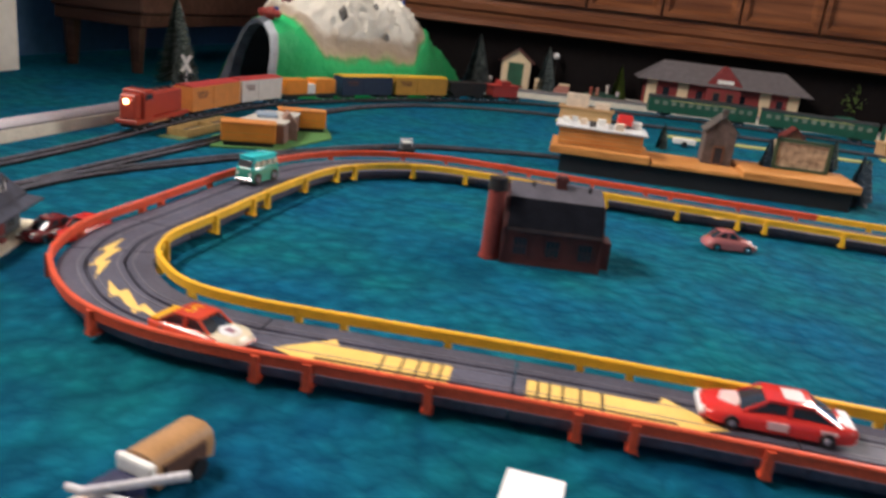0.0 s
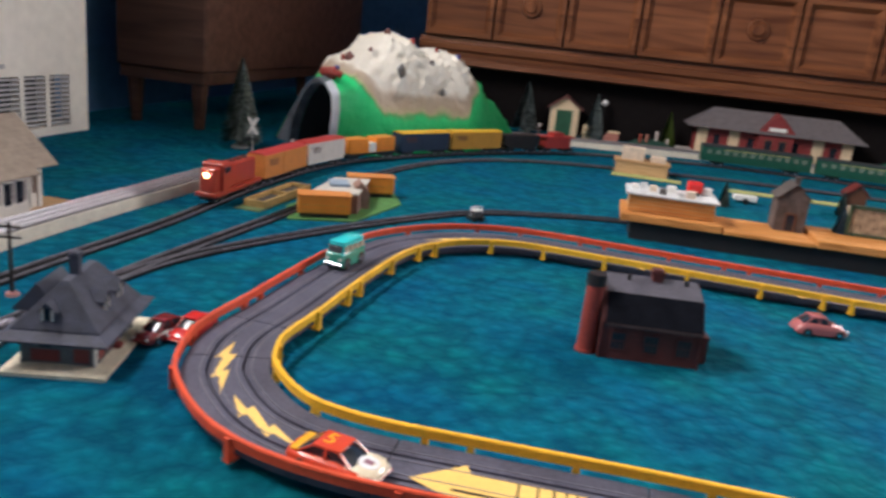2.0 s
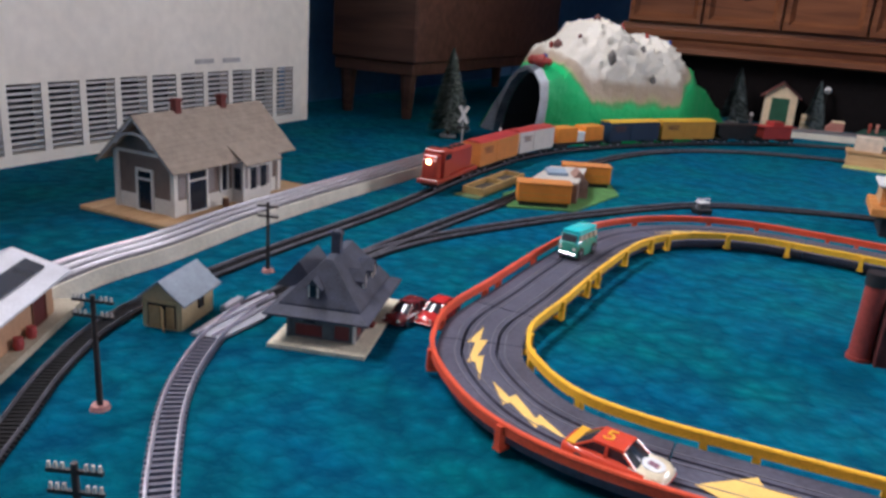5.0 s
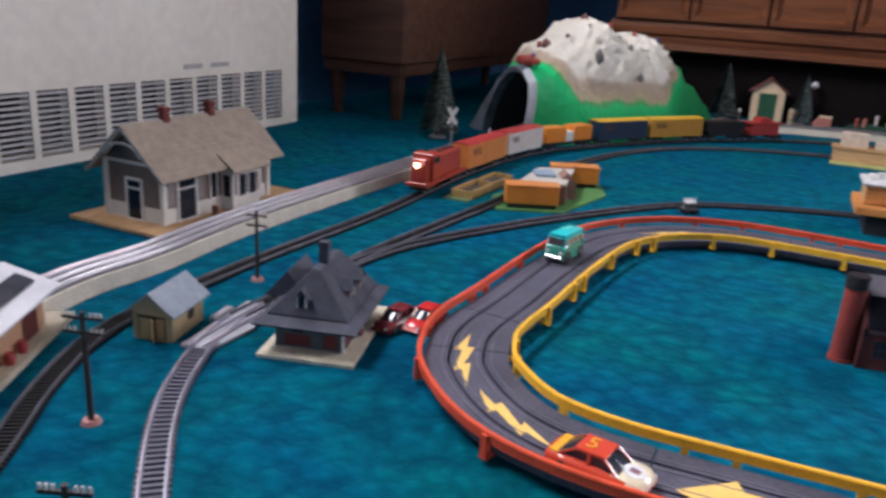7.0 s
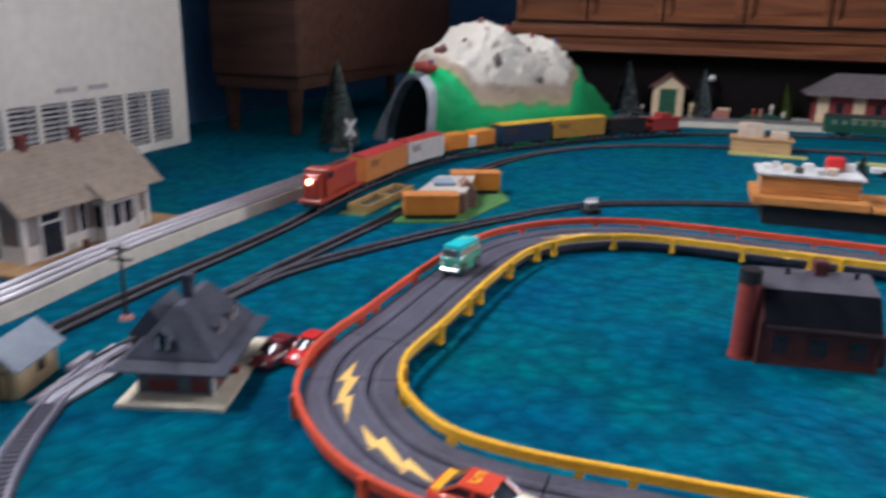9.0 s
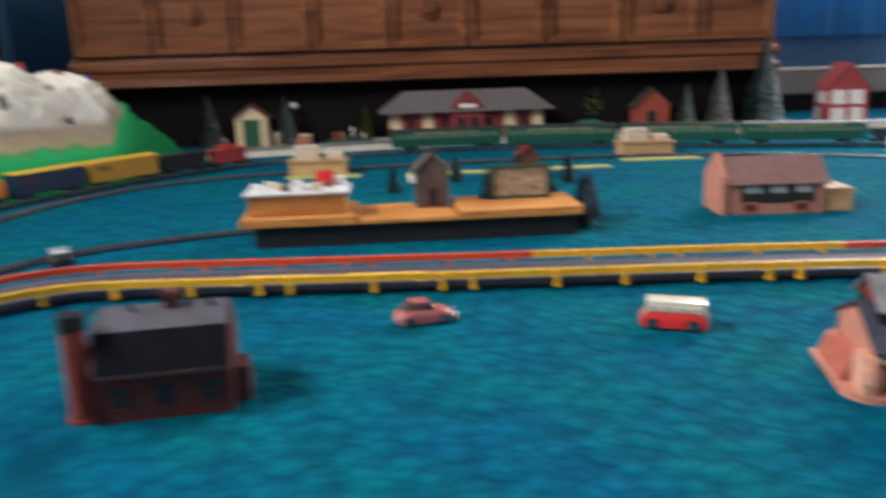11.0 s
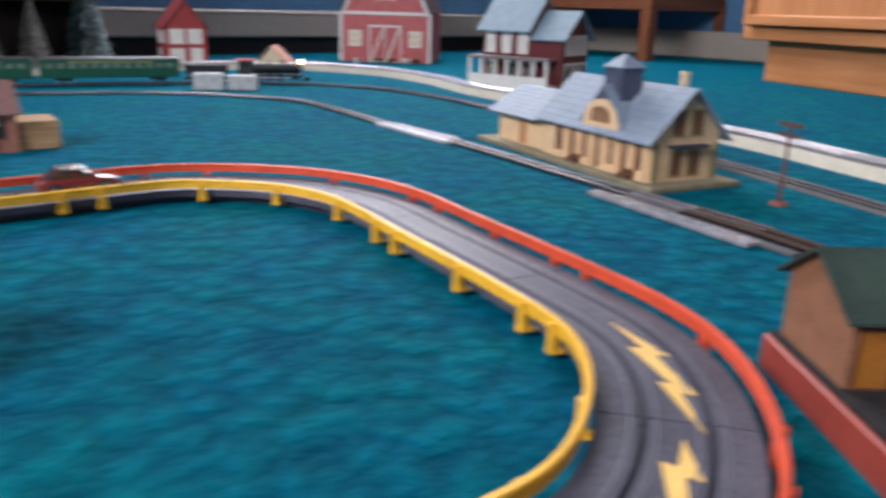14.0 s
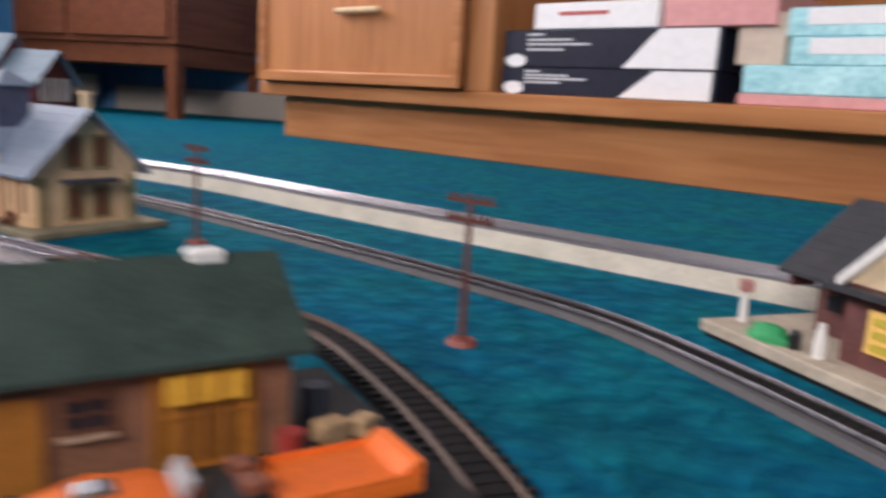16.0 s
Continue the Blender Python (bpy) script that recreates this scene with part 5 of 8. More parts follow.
# mountain with a tunnel over the three-rail line
def mountain_material(half):
    m = bpy.data.materials.new("painted_mountain")
    m.use_nodes = True
    nt = m.node_tree
    b = nt.nodes["Principled BSDF"]
    b.inputs["Roughness"].default_value = 0.55
    co = nt.nodes.new("ShaderNodeTexCoord")
    sp = nt.nodes.new("ShaderNodeSeparateXYZ")
    nt.links.new(co.outputs["Object"], sp.inputs[0])
    nz = nt.nodes.new("ShaderNodeTexNoise")
    nz.inputs["Scale"].default_value, nz.inputs["Detail"].default_value = 22, 5
    nt.links.new(co.outputs["Object"], nz.inputs["Vector"])
    mp = nt.nodes.new("ShaderNodeMath")
    mp.operation = "MULTIPLY_ADD"
    mp.inputs[1].default_value, mp.inputs[2].default_value = 0.05, -0.025
    nt.links.new(nz.outputs[0], mp.inputs[0])
    # the green paint reaches up at both ends and stays low between them
    al = nt.nodes.new("ShaderNodeMapRange")
    al.inputs[1].default_value, al.inputs[2].default_value = -half, half
    nt.links.new(sp.outputs[0], al.inputs[0])
    ln = nt.nodes.new("ShaderNodeValToRGB")
    e = ln.color_ramp.elements
    e[0].position, e[0].color = 0.0, (0.58, 0.58, 0.58, 1)
    e[1].position, e[1].color = 1.0, (0.9, 0.9, 0.9, 1)
    for p, v in ((0.07, 0.56), (0.13, 0.43), (0.20, 0.29), (0.30, 0.262), (0.60, 0.262), (0.68, 0.45), (0.76, 0.85)):
        k = e.new(p)
        k.color = (v, v, v, 1)
    nt.links.new(al.outputs[0], ln.inputs[0])
    dn = nt.nodes.new("ShaderNodeMath")
    dn.operation = "MULTIPLY_ADD"
    dn.inputs[1].default_value = -0.3
    nt.links.new(ln.outputs[0], dn.inputs[0])
    nt.links.new(sp.outputs[2], dn.inputs[2])
    ad = nt.nodes.new("ShaderNodeMath")
    ad.operation = "ADD"
    nt.links.new(mp.outputs[0], ad.inputs[0])
    nt.links.new(dn.outputs[0], ad.inputs[1])
    rg = nt.nodes.new("ShaderNodeMapRange")
    rg.inputs[1].default_value, rg.inputs[2].default_value = -0.1, 0.1
    nt.links.new(ad.outputs[0], rg.inputs[0])
    r = nt.nodes.new("ShaderNodeValToRGB")
    e = r.color_ramp.elements
    e[0].position, e[0].color = 0.0, (0.0008, 0.42, 0.12, 1)
    e[1].position, e[1].color = 0.46, (0.002, 0.66, 0.20, 1)
    for p, c in ((0.50, (0.10, 0.46, 0.14, 1)), (0.54, (0.50, 0.46, 0.26, 1)), (0.60, (0.48, 0.38, 0.27, 1)), (0.69, (0.50, 0.41, 0.31, 1)), (0.78, (0.80, 0.76, 0.66, 1))):
        k = e.new(p)
        k.color = c
    nt.links.new(rg.outputs[0], r.inputs[0])
    nt.links.new(r.outputs[0], b.inputs["Base Color"])
    n2 = nt.nodes.new("ShaderNodeTexNoise")
    n2.inputs["Scale"].default_value, n2.inputs["Detail"].default_value = 70, 5
    nt.links.new(co.outputs["Object"], n2.inputs["Vector"])
    bp = nt.nodes.new("ShaderNodeBump")
    bp.inputs["Strength"].default_value, bp.inputs["Distance"].default_value = 0.7, 0.006
    nt.links.new(n2.outputs[0], bp.inputs["Height"])
    nt.links.new(bp.outputs[0], b.inputs["Normal"])
    return m


MA, MB = Vector((-0.437, 1.665, 0)), Vector((-0.005, 2.105, 0))
MDIR = (MB - MA).normalized()
MROT = math.degrees(math.atan2(MDIR.y, MDIR.x))
MMID = (MA + MB) / 2
MLEN = (MB - MA).length
mt = thing("tunnel_mountain", MMID.x, MMID.y, 0, MROT, "green, tan and white painted plaster mountain with a train tunnel", "model mountain")
NSEC, NPR = 76, 64
# outline of the mouth, from the near foot over the crown to the far foot
MOUTH = [(-0.096, 0.0), (-0.106, 0.045), (-0.111, 0.09), (-0.106, 0.125), (-0.084, 0.146), (-0.050, 0.154), (-0.020, 0.148), (0.012, 0.122), (0.050, 0.082), (0.090, 0.040), (0.122, 0.0)]


def along(pts, g):
    """A point at the share g of the way along a broken line."""
    d = np.r_[0, np.cumsum([math.hypot(q[0] - p[0], q[1] - p[1]) for p, q in zip(pts, pts[1:])])]
    return float(np.interp(g * d[-1], d, [p[0] for p in pts])), float(np.interp(g * d[-1], d, [p[1] for p in pts]))


rows = []
for i in range(NSEC + 1):
    f = i / NSEC
    x = -MLEN / 2 + MLEN * f
    hgt = float(np.interp(f, [0, 0.06, 0.10, 0.17, 0.245, 0.29, 0.35, 0.40, 0.48, 0.535, 0.60, 0.66, 0.80, 0.925, 1.0], [0.154, 0.165, 0.176, 0.196, 0.216, 0.248, 0.246, 0.232, 0.205, 0.216, 0.202, 0.182, 0.126, 0.074, 0.012]))
    front = float(np.interp(f, [0, 0.15, 0.6, 1.0], [0.100, 0.118, 0.120, 0.055]))
    back = float(np.interp(f, [0, 0.3, 1.0], [0.12, 0.14, 0.05]))
    k = min(1.0, f / 0.16)
    k = k * k * (3 - 2 * k)
    row = []
    for j in range(NPR + 1):
        g = j / NPR
        a = math.pi * g
        sgn = -1 if a < math.pi / 2 else 1
        yy = sgn * (front if sgn < 0 else back) * abs(math.cos(a)) ** 0.60
        zz = hgt * math.sin(a) ** 0.9 if 0 < g < 1 else 0.0
        my, mz = along(MOUTH, g)
        yy, zz = my * (1 - k) + yy * k, mz * (1 - k) + zz * k
        e = max(0.0, math.sin(a)) * min(1.0, max(0.0, f * 9), (1 - f) * 5)
        nv = noise.noise(Vector((x * 11, yy * 9, zz * 9 + 3)))
        rd = abs(noise.noise(Vector((x * 46 + 7 * nv, yy * 6 + 9, zz * 9)))) * 1.7 + 0.4 * noise.noise(Vector((x * 75, yy * 50, zz * 45)))
        top = min(1.0, max(0.0, (zz - 0.06) / 0.08))
        zz += e * (0.014 * nv - 0.015 * rd * (0.35 + 0.65 * top) + 0.006)
        if sgn < 0:
            yy += (0.006 * noise.noise(Vector((x * 14, zz * 14, 5))) + 0.017 * rd * math.sin(a) * (0.3 + 0.7 * top)) * min(1.0, f * 9)
            # a moulded flange round the foot, and small knobs on the green flank
            if zz < 0.028:
                yy -= 0.012 * (1 - zz / 0.028) * min(1.0, f * 6, (1 - f) * 6)
        zz += 0.007 * e * noise.noise(Vector((x * 70, yy * 60, zz * 60 + 2))) * (1.0 if f > 0.55 else 0.4)
        row.append((x + 0.004 * nv * e, yy, max(zz, 0.0)))
    rows.append(row)
bm = B()
loft(bm, rows, False)
mo = smooth(part("rock", bm, mountain_material(MLEN / 2), mt), 70)
# the portal: a lip round the mouth, the jamb and a bore that runs on inside, coloured black for its shade
GREYROCK = mat("grey_portal_stone", (0.10, 0.115, 0.135), 0.8, grain=0.25, scale=40, bump=0.002)
BORE = [(-0.089, 0.0), (-0.098, 0.05), (-0.103, 0.09), (-0.097, 0.120), (-0.077, 0.137), (-0.050, 0.142), (-0.022, 0.134), (0.006, 0.110), (0.030, 0.075), (0.046, 0.04), (0.054, 0.0)]
x0 = -MLEN / 2
rim = []
for j in range(NPR + 1):
    g = j / NPR
    (oy, oz), (iy, iz) = along(MOUTH, g), along(BORE, g)
    wob = 0.003 * noise.noise(Vector((oy * 40, oz * 40, 1)))
    rim.append([(x0 + (0.007 if g < 0.4 else 0.030), oy * 1.012 - 0.001, oz + 0.001 if 0 < g < 1 else 0), (x0 + 0.004, oy * 1.015 - 0.001, oz + 0.0015 if 0 < g < 1 else 0), (x0 - 0.008 + wob, (oy * 0.6 + iy * 0.4), (oz * 0.6 + iz * 0.4)), (x0 - 0.006, iy, iz), (x0 + 0.016, iy, iz)])
jamb = int(NPR * 0.40)
smooth(part("portal_jamb", loft(B(), rim[:jamb + 1], False), mat("pale_portal_plaster", (0.50, 0.54, 0.58), 0.7, grain=0.15, scale=40, bump=0.001), mt, "pale plaster edge of the tunnel mouth"), 50)
smooth(part("portal", loft(B(), rim[jamb:], False), GREYROCK, mt, "dark grey stone tunnel portal"), 50)
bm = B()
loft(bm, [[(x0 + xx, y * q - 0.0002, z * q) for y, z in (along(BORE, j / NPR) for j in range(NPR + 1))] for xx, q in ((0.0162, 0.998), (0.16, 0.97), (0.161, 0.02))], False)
part("bore", bm, SHADEBLACK, mt, "tunnel bore coloured black for the shade inside")
rng = random.Random(5)
ROCKC = [mat("grey_rock", (0.16, 0.15, 0.14), 0.8, grain=0.2), mat("brown_rock", (0.20, 0.09, 0.08), 0.8, grain=0.2), mat("blue_bit", (0.03, 0.06, 0.25), 0.6), mat("red_bit", (0.34, 0.045, 0.035), 0.6)]


def on_mountain(f, z):
    i = int(f * NSEC)
    half = rows[i][:NPR // 2 + 1]
    return Vector(min(half, key=lambda p: abs(p[2] - z)))


for f, z, s, k, sq in ((0.15, 0.196, 0.012, 1, 1.0), (0.285, 0.172, 0.011, 0, 1.5), (0.46, 0.192, 0.008, 0, 1.1), (0.48, 0.129, 0.009, 0, 1.3), (0.085, 0.172, 0.008, 2, 0.7), (0.31, 0.255, 0.010, 1, 1.2), (0.43, 0.24, 0.007, 3, 1.4), (0.53, 0.22, 0.006, 3, 1.3), (0.62, 0.205, 0.006, 2, 1.5), (0.14, 0.21, 0.006, 3, 1.8), (0.57, 0.212, 0.006, 0, 1.0), (0.22, 0.23, 0.006, 1, 1.0)):
    p = on_mountain(f, z)
    rb = B()
    bmesh.ops.create_icosphere(rb, subdivisions=1, radius=s)
    for v in rb.verts:
        v.co = Vector((v.co.x * rng.uniform(0.6, 1.1), v.co.y * rng.uniform(0.6, 1.1), sq * v.co.z * rng.uniform(0.7, 1.2))) + p + Vector((0, -s * 0.2, s * 0.3))
    part("stone", rb, ROCKC[k], mt)
for dx, dy, s in ((0.012, -0.066, 0.017), (0.014, -0.040, 0.014), (0.016, -0.088, 0.010)):
    rb = B()
    bmesh.ops.create_icosphere(rb, subdivisions=2, radius=s)
    for v in rb.verts:
        v.co = Vector((v.co.x * 0.7 + x0 + dx, v.co.y * 1.1 + dy, v.co.z * rng.uniform(0.55, 0.95) + 0.163))
    part("red_rock", rb, ROCKC[3], mt, "dark red stone over the portal")

# ---- vehicles ----
TYRE = mat("black_tyre", (0.014, 0.014, 0.015), 0.7)
CHROME = mat("chrome_hub", (0.6, 0.6, 0.62), 0.2, metal=1.0, grain=0.05)
PALEGLASS = mat("pale_cabin_glass", (0.50, 0.46, 0.37), 0.15, grain=0.05)
GLASSD = mat("smoked_glass", (0.03, 0.035, 0.045), 0.08, grain=0.05, coat=0.5)


def paint(name, c):
    return mat("car_paint_" + name, c, 0.22, grain=0.04, coat=0.6)


def toy_car(name, x, y, z, rz, L, W, H, body, label, kind="coupe", roofmat=None, hoodmat=None, group="toy cars", wheel=0.22, pitch=0):
    """A toy car that heads along its local x: lofted lower body, cabin, glass and four wheels."""
    t = thing(name, x, y, z, rz, label, "toy car", group)
    if pitch:
        t.matrix_basis = pose(x, y, z, 0, pitch, rz)
    gz = H * 0.12
    if kind == "van":
        prof = [(-0.5, 0.12, 0.60), (-0.47, 0.10, 0.66), (-0.2, 0.10, 0.66), (0.2, 0.10, 0.66), (0.44, 0.10, 0.64), (0.49, 0.12, 0.58), (0.5, 0.16, 0.48)]
        cab = [(-0.48, 0.60), (-0.44, 0.96), (-0.38, 1.0), (0.30, 1.0), (0.38, 0.96), (0.47, 0.60)]
        cw = 0.92
    elif kind == "beetle":
        prof = [(-0.5, 0.20, 0.32), (-0.46, 0.14, 0.48), (-0.38, 0.12, 0.62), (-0.28, 0.12, 0.70), (0.0, 0.12, 0.64), (0.22, 0.12, 0.64), (0.34, 0.12, 0.58), (0.44, 0.14, 0.46), (0.5, 0.20, 0.30)]
        cab = [(-0.40, 0.60), (-0.30, 0.80), (-0.20, 0.92), (-0.08, 0.99), (0.02, 0.98), (0.10, 0.90), (0.20, 0.62)]
        cw = 0.78
    else:
        prof = [(-0.5, 0.22, 0.50), (-0.485, 0.17, 0.57), (-0.44, 0.14, 0.60), (-0.28, 0.12, 0.60), (0.1, 0.12, 0.58), (0.3, 0.12, 0.55), (0.40, 0.13, 0.51), (0.46, 0.15, 0.45), (0.49, 0.17, 0.38), (0.5, 0.20, 0.31)]
        cab = [(-0.41, 0.57), (-0.33, 0.74), (-0.25, 0.89), (-0.18, 0.97), (-0.08, 1.0), (0.02, 0.99), (0.08, 0.93), (0.15, 0.80), (0.27, 0.55)]
        cw = 0.82
    rings = []
    for fx, lo, hi in prof:
        w = W / 2 * (1 - (0.10 if kind == "van" else 0.26) * (max(0.0, abs(fx) - 0.34) / 0.16) ** 2)
        r = []
        for a, b in ((-1, 0.0), (-1, 0.55), (-0.93, 0.85), (-0.78, 1.0), (0, 1.05), (0.78, 1.0), (0.93, 0.85), (1, 0.55), (1, 0.0)):
            r.append((fx * L, a * w, H * (lo + (hi - lo) * b)))
        rings.append(r)
    smooth(part("body", loft(B(), rings), body, t), 40)
    if cab:
        gl = B()
        rr = []
        for fx, hz in cab:
            w = W / 2 * cw * (1 - 0.18 * max(0, (hz - 0.6)) / 0.4)
            rr.append([(fx * L, -w, H * 0.5), (fx * L, -w, H * (hz - 0.06)), (fx * L, -w * 0.8, H * hz * 0.985), (fx * L, w * 0.8, H * hz * 0.985), (fx * L, w, H * (hz - 0.06)), (fx * L, w, H * 0.5)])
        smooth(part("glass" if kind != "van" else "upper_body", loft(gl, rr), GLASSD if kind != "van" else (roofmat or body), t), 50)
        if kind == "van":
            for s in (-1, 1):
                for fx in (-0.36, -0.14, 0.08, 0.29):
                    wp = prism(B(), [(fx * L - 0.075 * L, H * 0.66), (fx * L + 0.075 * L, H * 0.66), (fx * L + 0.07 * L, H * 0.84), (fx * L - 0.07 * L, H * 0.84)], s * W * 0.5 * cw * 0.85, s * W * 0.5 * cw * 1.006, "y")
                    part("window", wp, PALEGLASS, t)
            part("windscreen", prism(B(), [(0.462 * L, H * 0.64), (0.474 * L, H * 0.64), (0.425 * L, H * 0.88), (0.41 * L, H * 0.88)], -W * 0.36, W * 0.36, "y"), GLASSD, t)
        inner = [c for c in cab if c[1] > 0.9]
        a, b = inner[0][0], inner[-1][0]
        rw = W / 2 * cw * 0.86
        smooth(part("roof", box(B(), (a - 0.03) * L, -rw, H * 0.93, (b + 0.03) * L, rw, H * 1.03, H * 0.045, 2), roofmat or body, t))
        for f0, f1 in (() if kind == "van" else ((cab[0][0] + 0.01, a - 0.02), (cab[-1][0] - 0.01, b + 0.02), ((a + b) / 2, (a + b) / 2))):
            for s in (-1, 1):
                y0 = s * W / 2 * cw
                pts = [(f0 * L - H * 0.06, H * 0.5), (f0 * L + H * 0.06, H * 0.5), (f1 * L + H * 0.05, H * 0.965), (f1 * L - H * 0.05, H * 0.965)]
                pb = B()
                lo_, hi_ = [], []
                for k_, (px_, pz_) in enumerate(pts):
                    tap = 1.015 if k_ < 2 else 0.88
                    lo_.append(pb.verts.new((px_, y0 * tap * 0.9, pz_)))
                    hi_.append(pb.verts.new((px_, y0 * tap * 1.012, pz_)))
                pb.faces.new(lo_)
                pb.faces.new(hi_[::-1])
                for k_ in range(4):
                    pb.faces.new((lo_[k_], lo_[(k_ + 1) % 4], hi_[(k_ + 1) % 4], hi_[k_]))
                part("pillar", pb, body, t)
    if hoodmat:
        part("hood", prism(B(), [(0.18 * L, H * 0.57), (0.44 * L, H * 0.505), (0.44 * L, H * 0.53), (0.18 * L, H * 0.60)], -W * 0.42, W * 0.42, "y"), hoodmat, t)
    wr = H * wheel
    for fx in (-0.30, 0.31):
        for s in (-1, 1):
            y0 = s * W / 2
            tb = B()
            cyl(tb, fx * L, wr, y0 - s * W * 0.14, y0 + s * 0.0006, wr, wr, 16, "y")
            ty = smooth(part("tyre", tb, TYRE, t))
            rb = B()
            cyl(rb, fx * L, wr, y0 + s * 0.0002, y0 + s * 0.0012, wr * 0.58, wr * 0.5, 12, "y")
            part("rim", rb, CHROME, ty)
    for s in (-1, 1):
        hb_ = B()
        cyl(hb_, s * W * 0.33, H * 0.40, 0.487 * L, 0.505 * L, H * 0.07, H * 0.06, 10, "x")
        part("headlight", hb_, WHITE, t)
    part("bumper", box(B(), 0.49 * L, -W * 0.44, H * 0.16, 0.515 * L, W * 0.44, H * 0.26, H * 0.03), CHROME if kind != "coupe" else body, t)
    return t


TEAL = paint("teal", (0.05, 0.33, 0.25))
CYAN = paint("cyan", (0.03, 0.62, 0.66))
REDP = paint("red", (0.62, 0.03, 0.025))
DRED = paint("dark_red", (0.16, 0.02, 0.022))
ROSE = paint("rose", (0.42, 0.13, 0.13))
CRM = paint("cream", (0.75, 0.70, 0.58))
WPT = paint("white", (0.78, 0.78, 0.78))
ORP = mat("orange_toy_paint", (0.85, 0.17, 0.02), 0.45, grain=0.05, spec=0.3)
ORR = paint("red_orange", (0.66, 0.07, 0.03))

toy_car("toy_bus", 0.533, 0.757, 0, -30.8 + 180, 0.056, 0.025, 0.0252, REDP, "red and cream toy microbus parked on the carpet", "van", roofmat=CRM)
toy_car("toy_beetle", 0.327, 0.838, 0, 2, 0.056, 0.026, 0.021, ROSE, "rose red rounded toy car parked on the carpet", "beetle")
van = toy_car("toy_van", -0.197, 0.846, TZ + 0.001, -110, 0.050, 0.024, 0.030, TEAL, "turquoise and green toy van on the race track", "van", roofmat=CYAN)
rc = toy_car("race_car", -0.126, 0.442, TZ + 0.001, -20, 0.062, 0.028, 0.0175, ORR, "red and yellow toy stock car numbered 5 on the race track", "coupe", hoodmat=paint("pale_cream", (0.82, 0.72, 0.52)))
disc = part("bonnet_disc", cyl(B(), 0, 0, 0, 0.0006, 0.0068, 0.0068, 18), WPT, rc, "white round number disc")
disc.matrix_basis = pose(0.0215, 0, 0.0106, 0, 7.5, 0)
part("disc_mark", box(B(), -0.003, -0.0022, 0.0006, 0.003, 0.0022, 0.0009), mat("dull_print", (0.25, 0.12, 0.16), 0.6), disc)
YELC = paint("race_yellow", (0.85, 0.42, 0.03))
bx("boot_stripe", (-0.028, -0.011, 0.0104, -0.0225, 0.011, 0.0114), YELC, rc)
smooth(part("nose", loft(B(), [[(fx, a * w, 0.0028 + (zt - 0.0028) * b) for a, b in ((-1, 0), (-1, 0.6), (-0.8, 1.0), (0, 1.06), (0.8, 1.0), (1, 0.6), (1, 0))] for fx, w, zt in ((0.021, 0.01415, 0.0108), (0.025, 0.0136, 0.0104), (0.0285, 0.0122, 0.0094), (0.0308, 0.0110, 0.0080), (0.0316, 0.0104, 0.0066))]), paint("pale_cream", (0.82, 0.72, 0.52)), rc), 50)
tc = bpy.data.curves.new("number", "FONT")
tc.body, tc.size, tc.extrude, tc.align_x, tc.align_y = "5", 0.0165, 0.0002, "CENTER", "CENTER"
tsrc = new("number_text", tc)
tme = bpy.data.meshes.new_from_object(tsrc)
bpy.data.objects.remove(tsrc)
tme.materials.clear()
tme.materials.append(YELC)
tob = new("number", tme)
tob.parent = rc
tob.matrix_basis = pose(-0.0055, 0, 0.0184, 0, 0, 0)
rd = toy_car("race_car", 0.216, 0.417, TZ + 0.001, -10 + 180, 0.084, 0.033, 0.0195, REDP, "red toy stock car with white patches on roof and doors", "coupe")
bx("roof_patch", (-0.0130, -0.0072, 0.0200, -0.0015, 0.0072, 0.0206), WPT, rd, 0.0002, "white square on the roof")
bx("boot_patch", (-0.0400, -0.0100, 0.0108, -0.0345, 0.0100, 0.0122), WPT, rd, 0.0002, "white band on the boot")
part("bonnet_stripe", prism(B(), [(0.019, -0.0115), (0.030, -0.0090), (0.033, 0.0020), (0.024, 0.0085), (0.020, 0.0020)], 0.0100, 0.0116, "z"), paint("pale_pink", (0.78, 0.55, 0.52)), rd, "pale bonnet decal")
part("nose_band", prism(B(), [(0.0405, 0.0030), (0.0437, 0.0030), (0.0435, 0.0062), (0.0408, 0.0066)], -0.0128, 0.0128, "y"), WPT, rd, "white front bumper")
for s_ in (-1, 1):
    bx("side_patch", (-0.004, s_ * 0.0166 - 0.0004, 0.0045, 0.007, s_ * 0.0166 + 0.0004, 0.0092), paint("pale_pink", (0.78, 0.55, 0.52)), rd, label="pale square on the door")
    bx("rear_side_patch", (-0.030, s_ * 0.0163 - 0.0004, 0.0075, -0.021, s_ * 0.0163 + 0.0004, 0.0095), paint("pale_pink", (0.78, 0.55, 0.52)), rd)
toy_car("race_car", 0.902, 0.836, TZ + 0.001, -12, 0.066, 0.028, 0.020, DRED, "dark red toy car with silver roof on the track", "coupe", roofmat=mat("silver_paint", (0.5, 0.48, 0.5), 0.25, metal=0.6))
toy_car("toy_car", -0.3145, 0.629, 0, -108, 0.053, 0.021, 0.017, DRED, "dark red toy car parked beside the slate-roofed house", "coupe")
toy_car("toy_car", -0.2915, 0.641, 0, -104, 0.053, 0.020, 0.017, REDP, "bright red toy car parked beside the race track", "coupe")

# ---- trains ----
PC = spline(LINE_C, 0.01)
RAILTOP = 0.0073


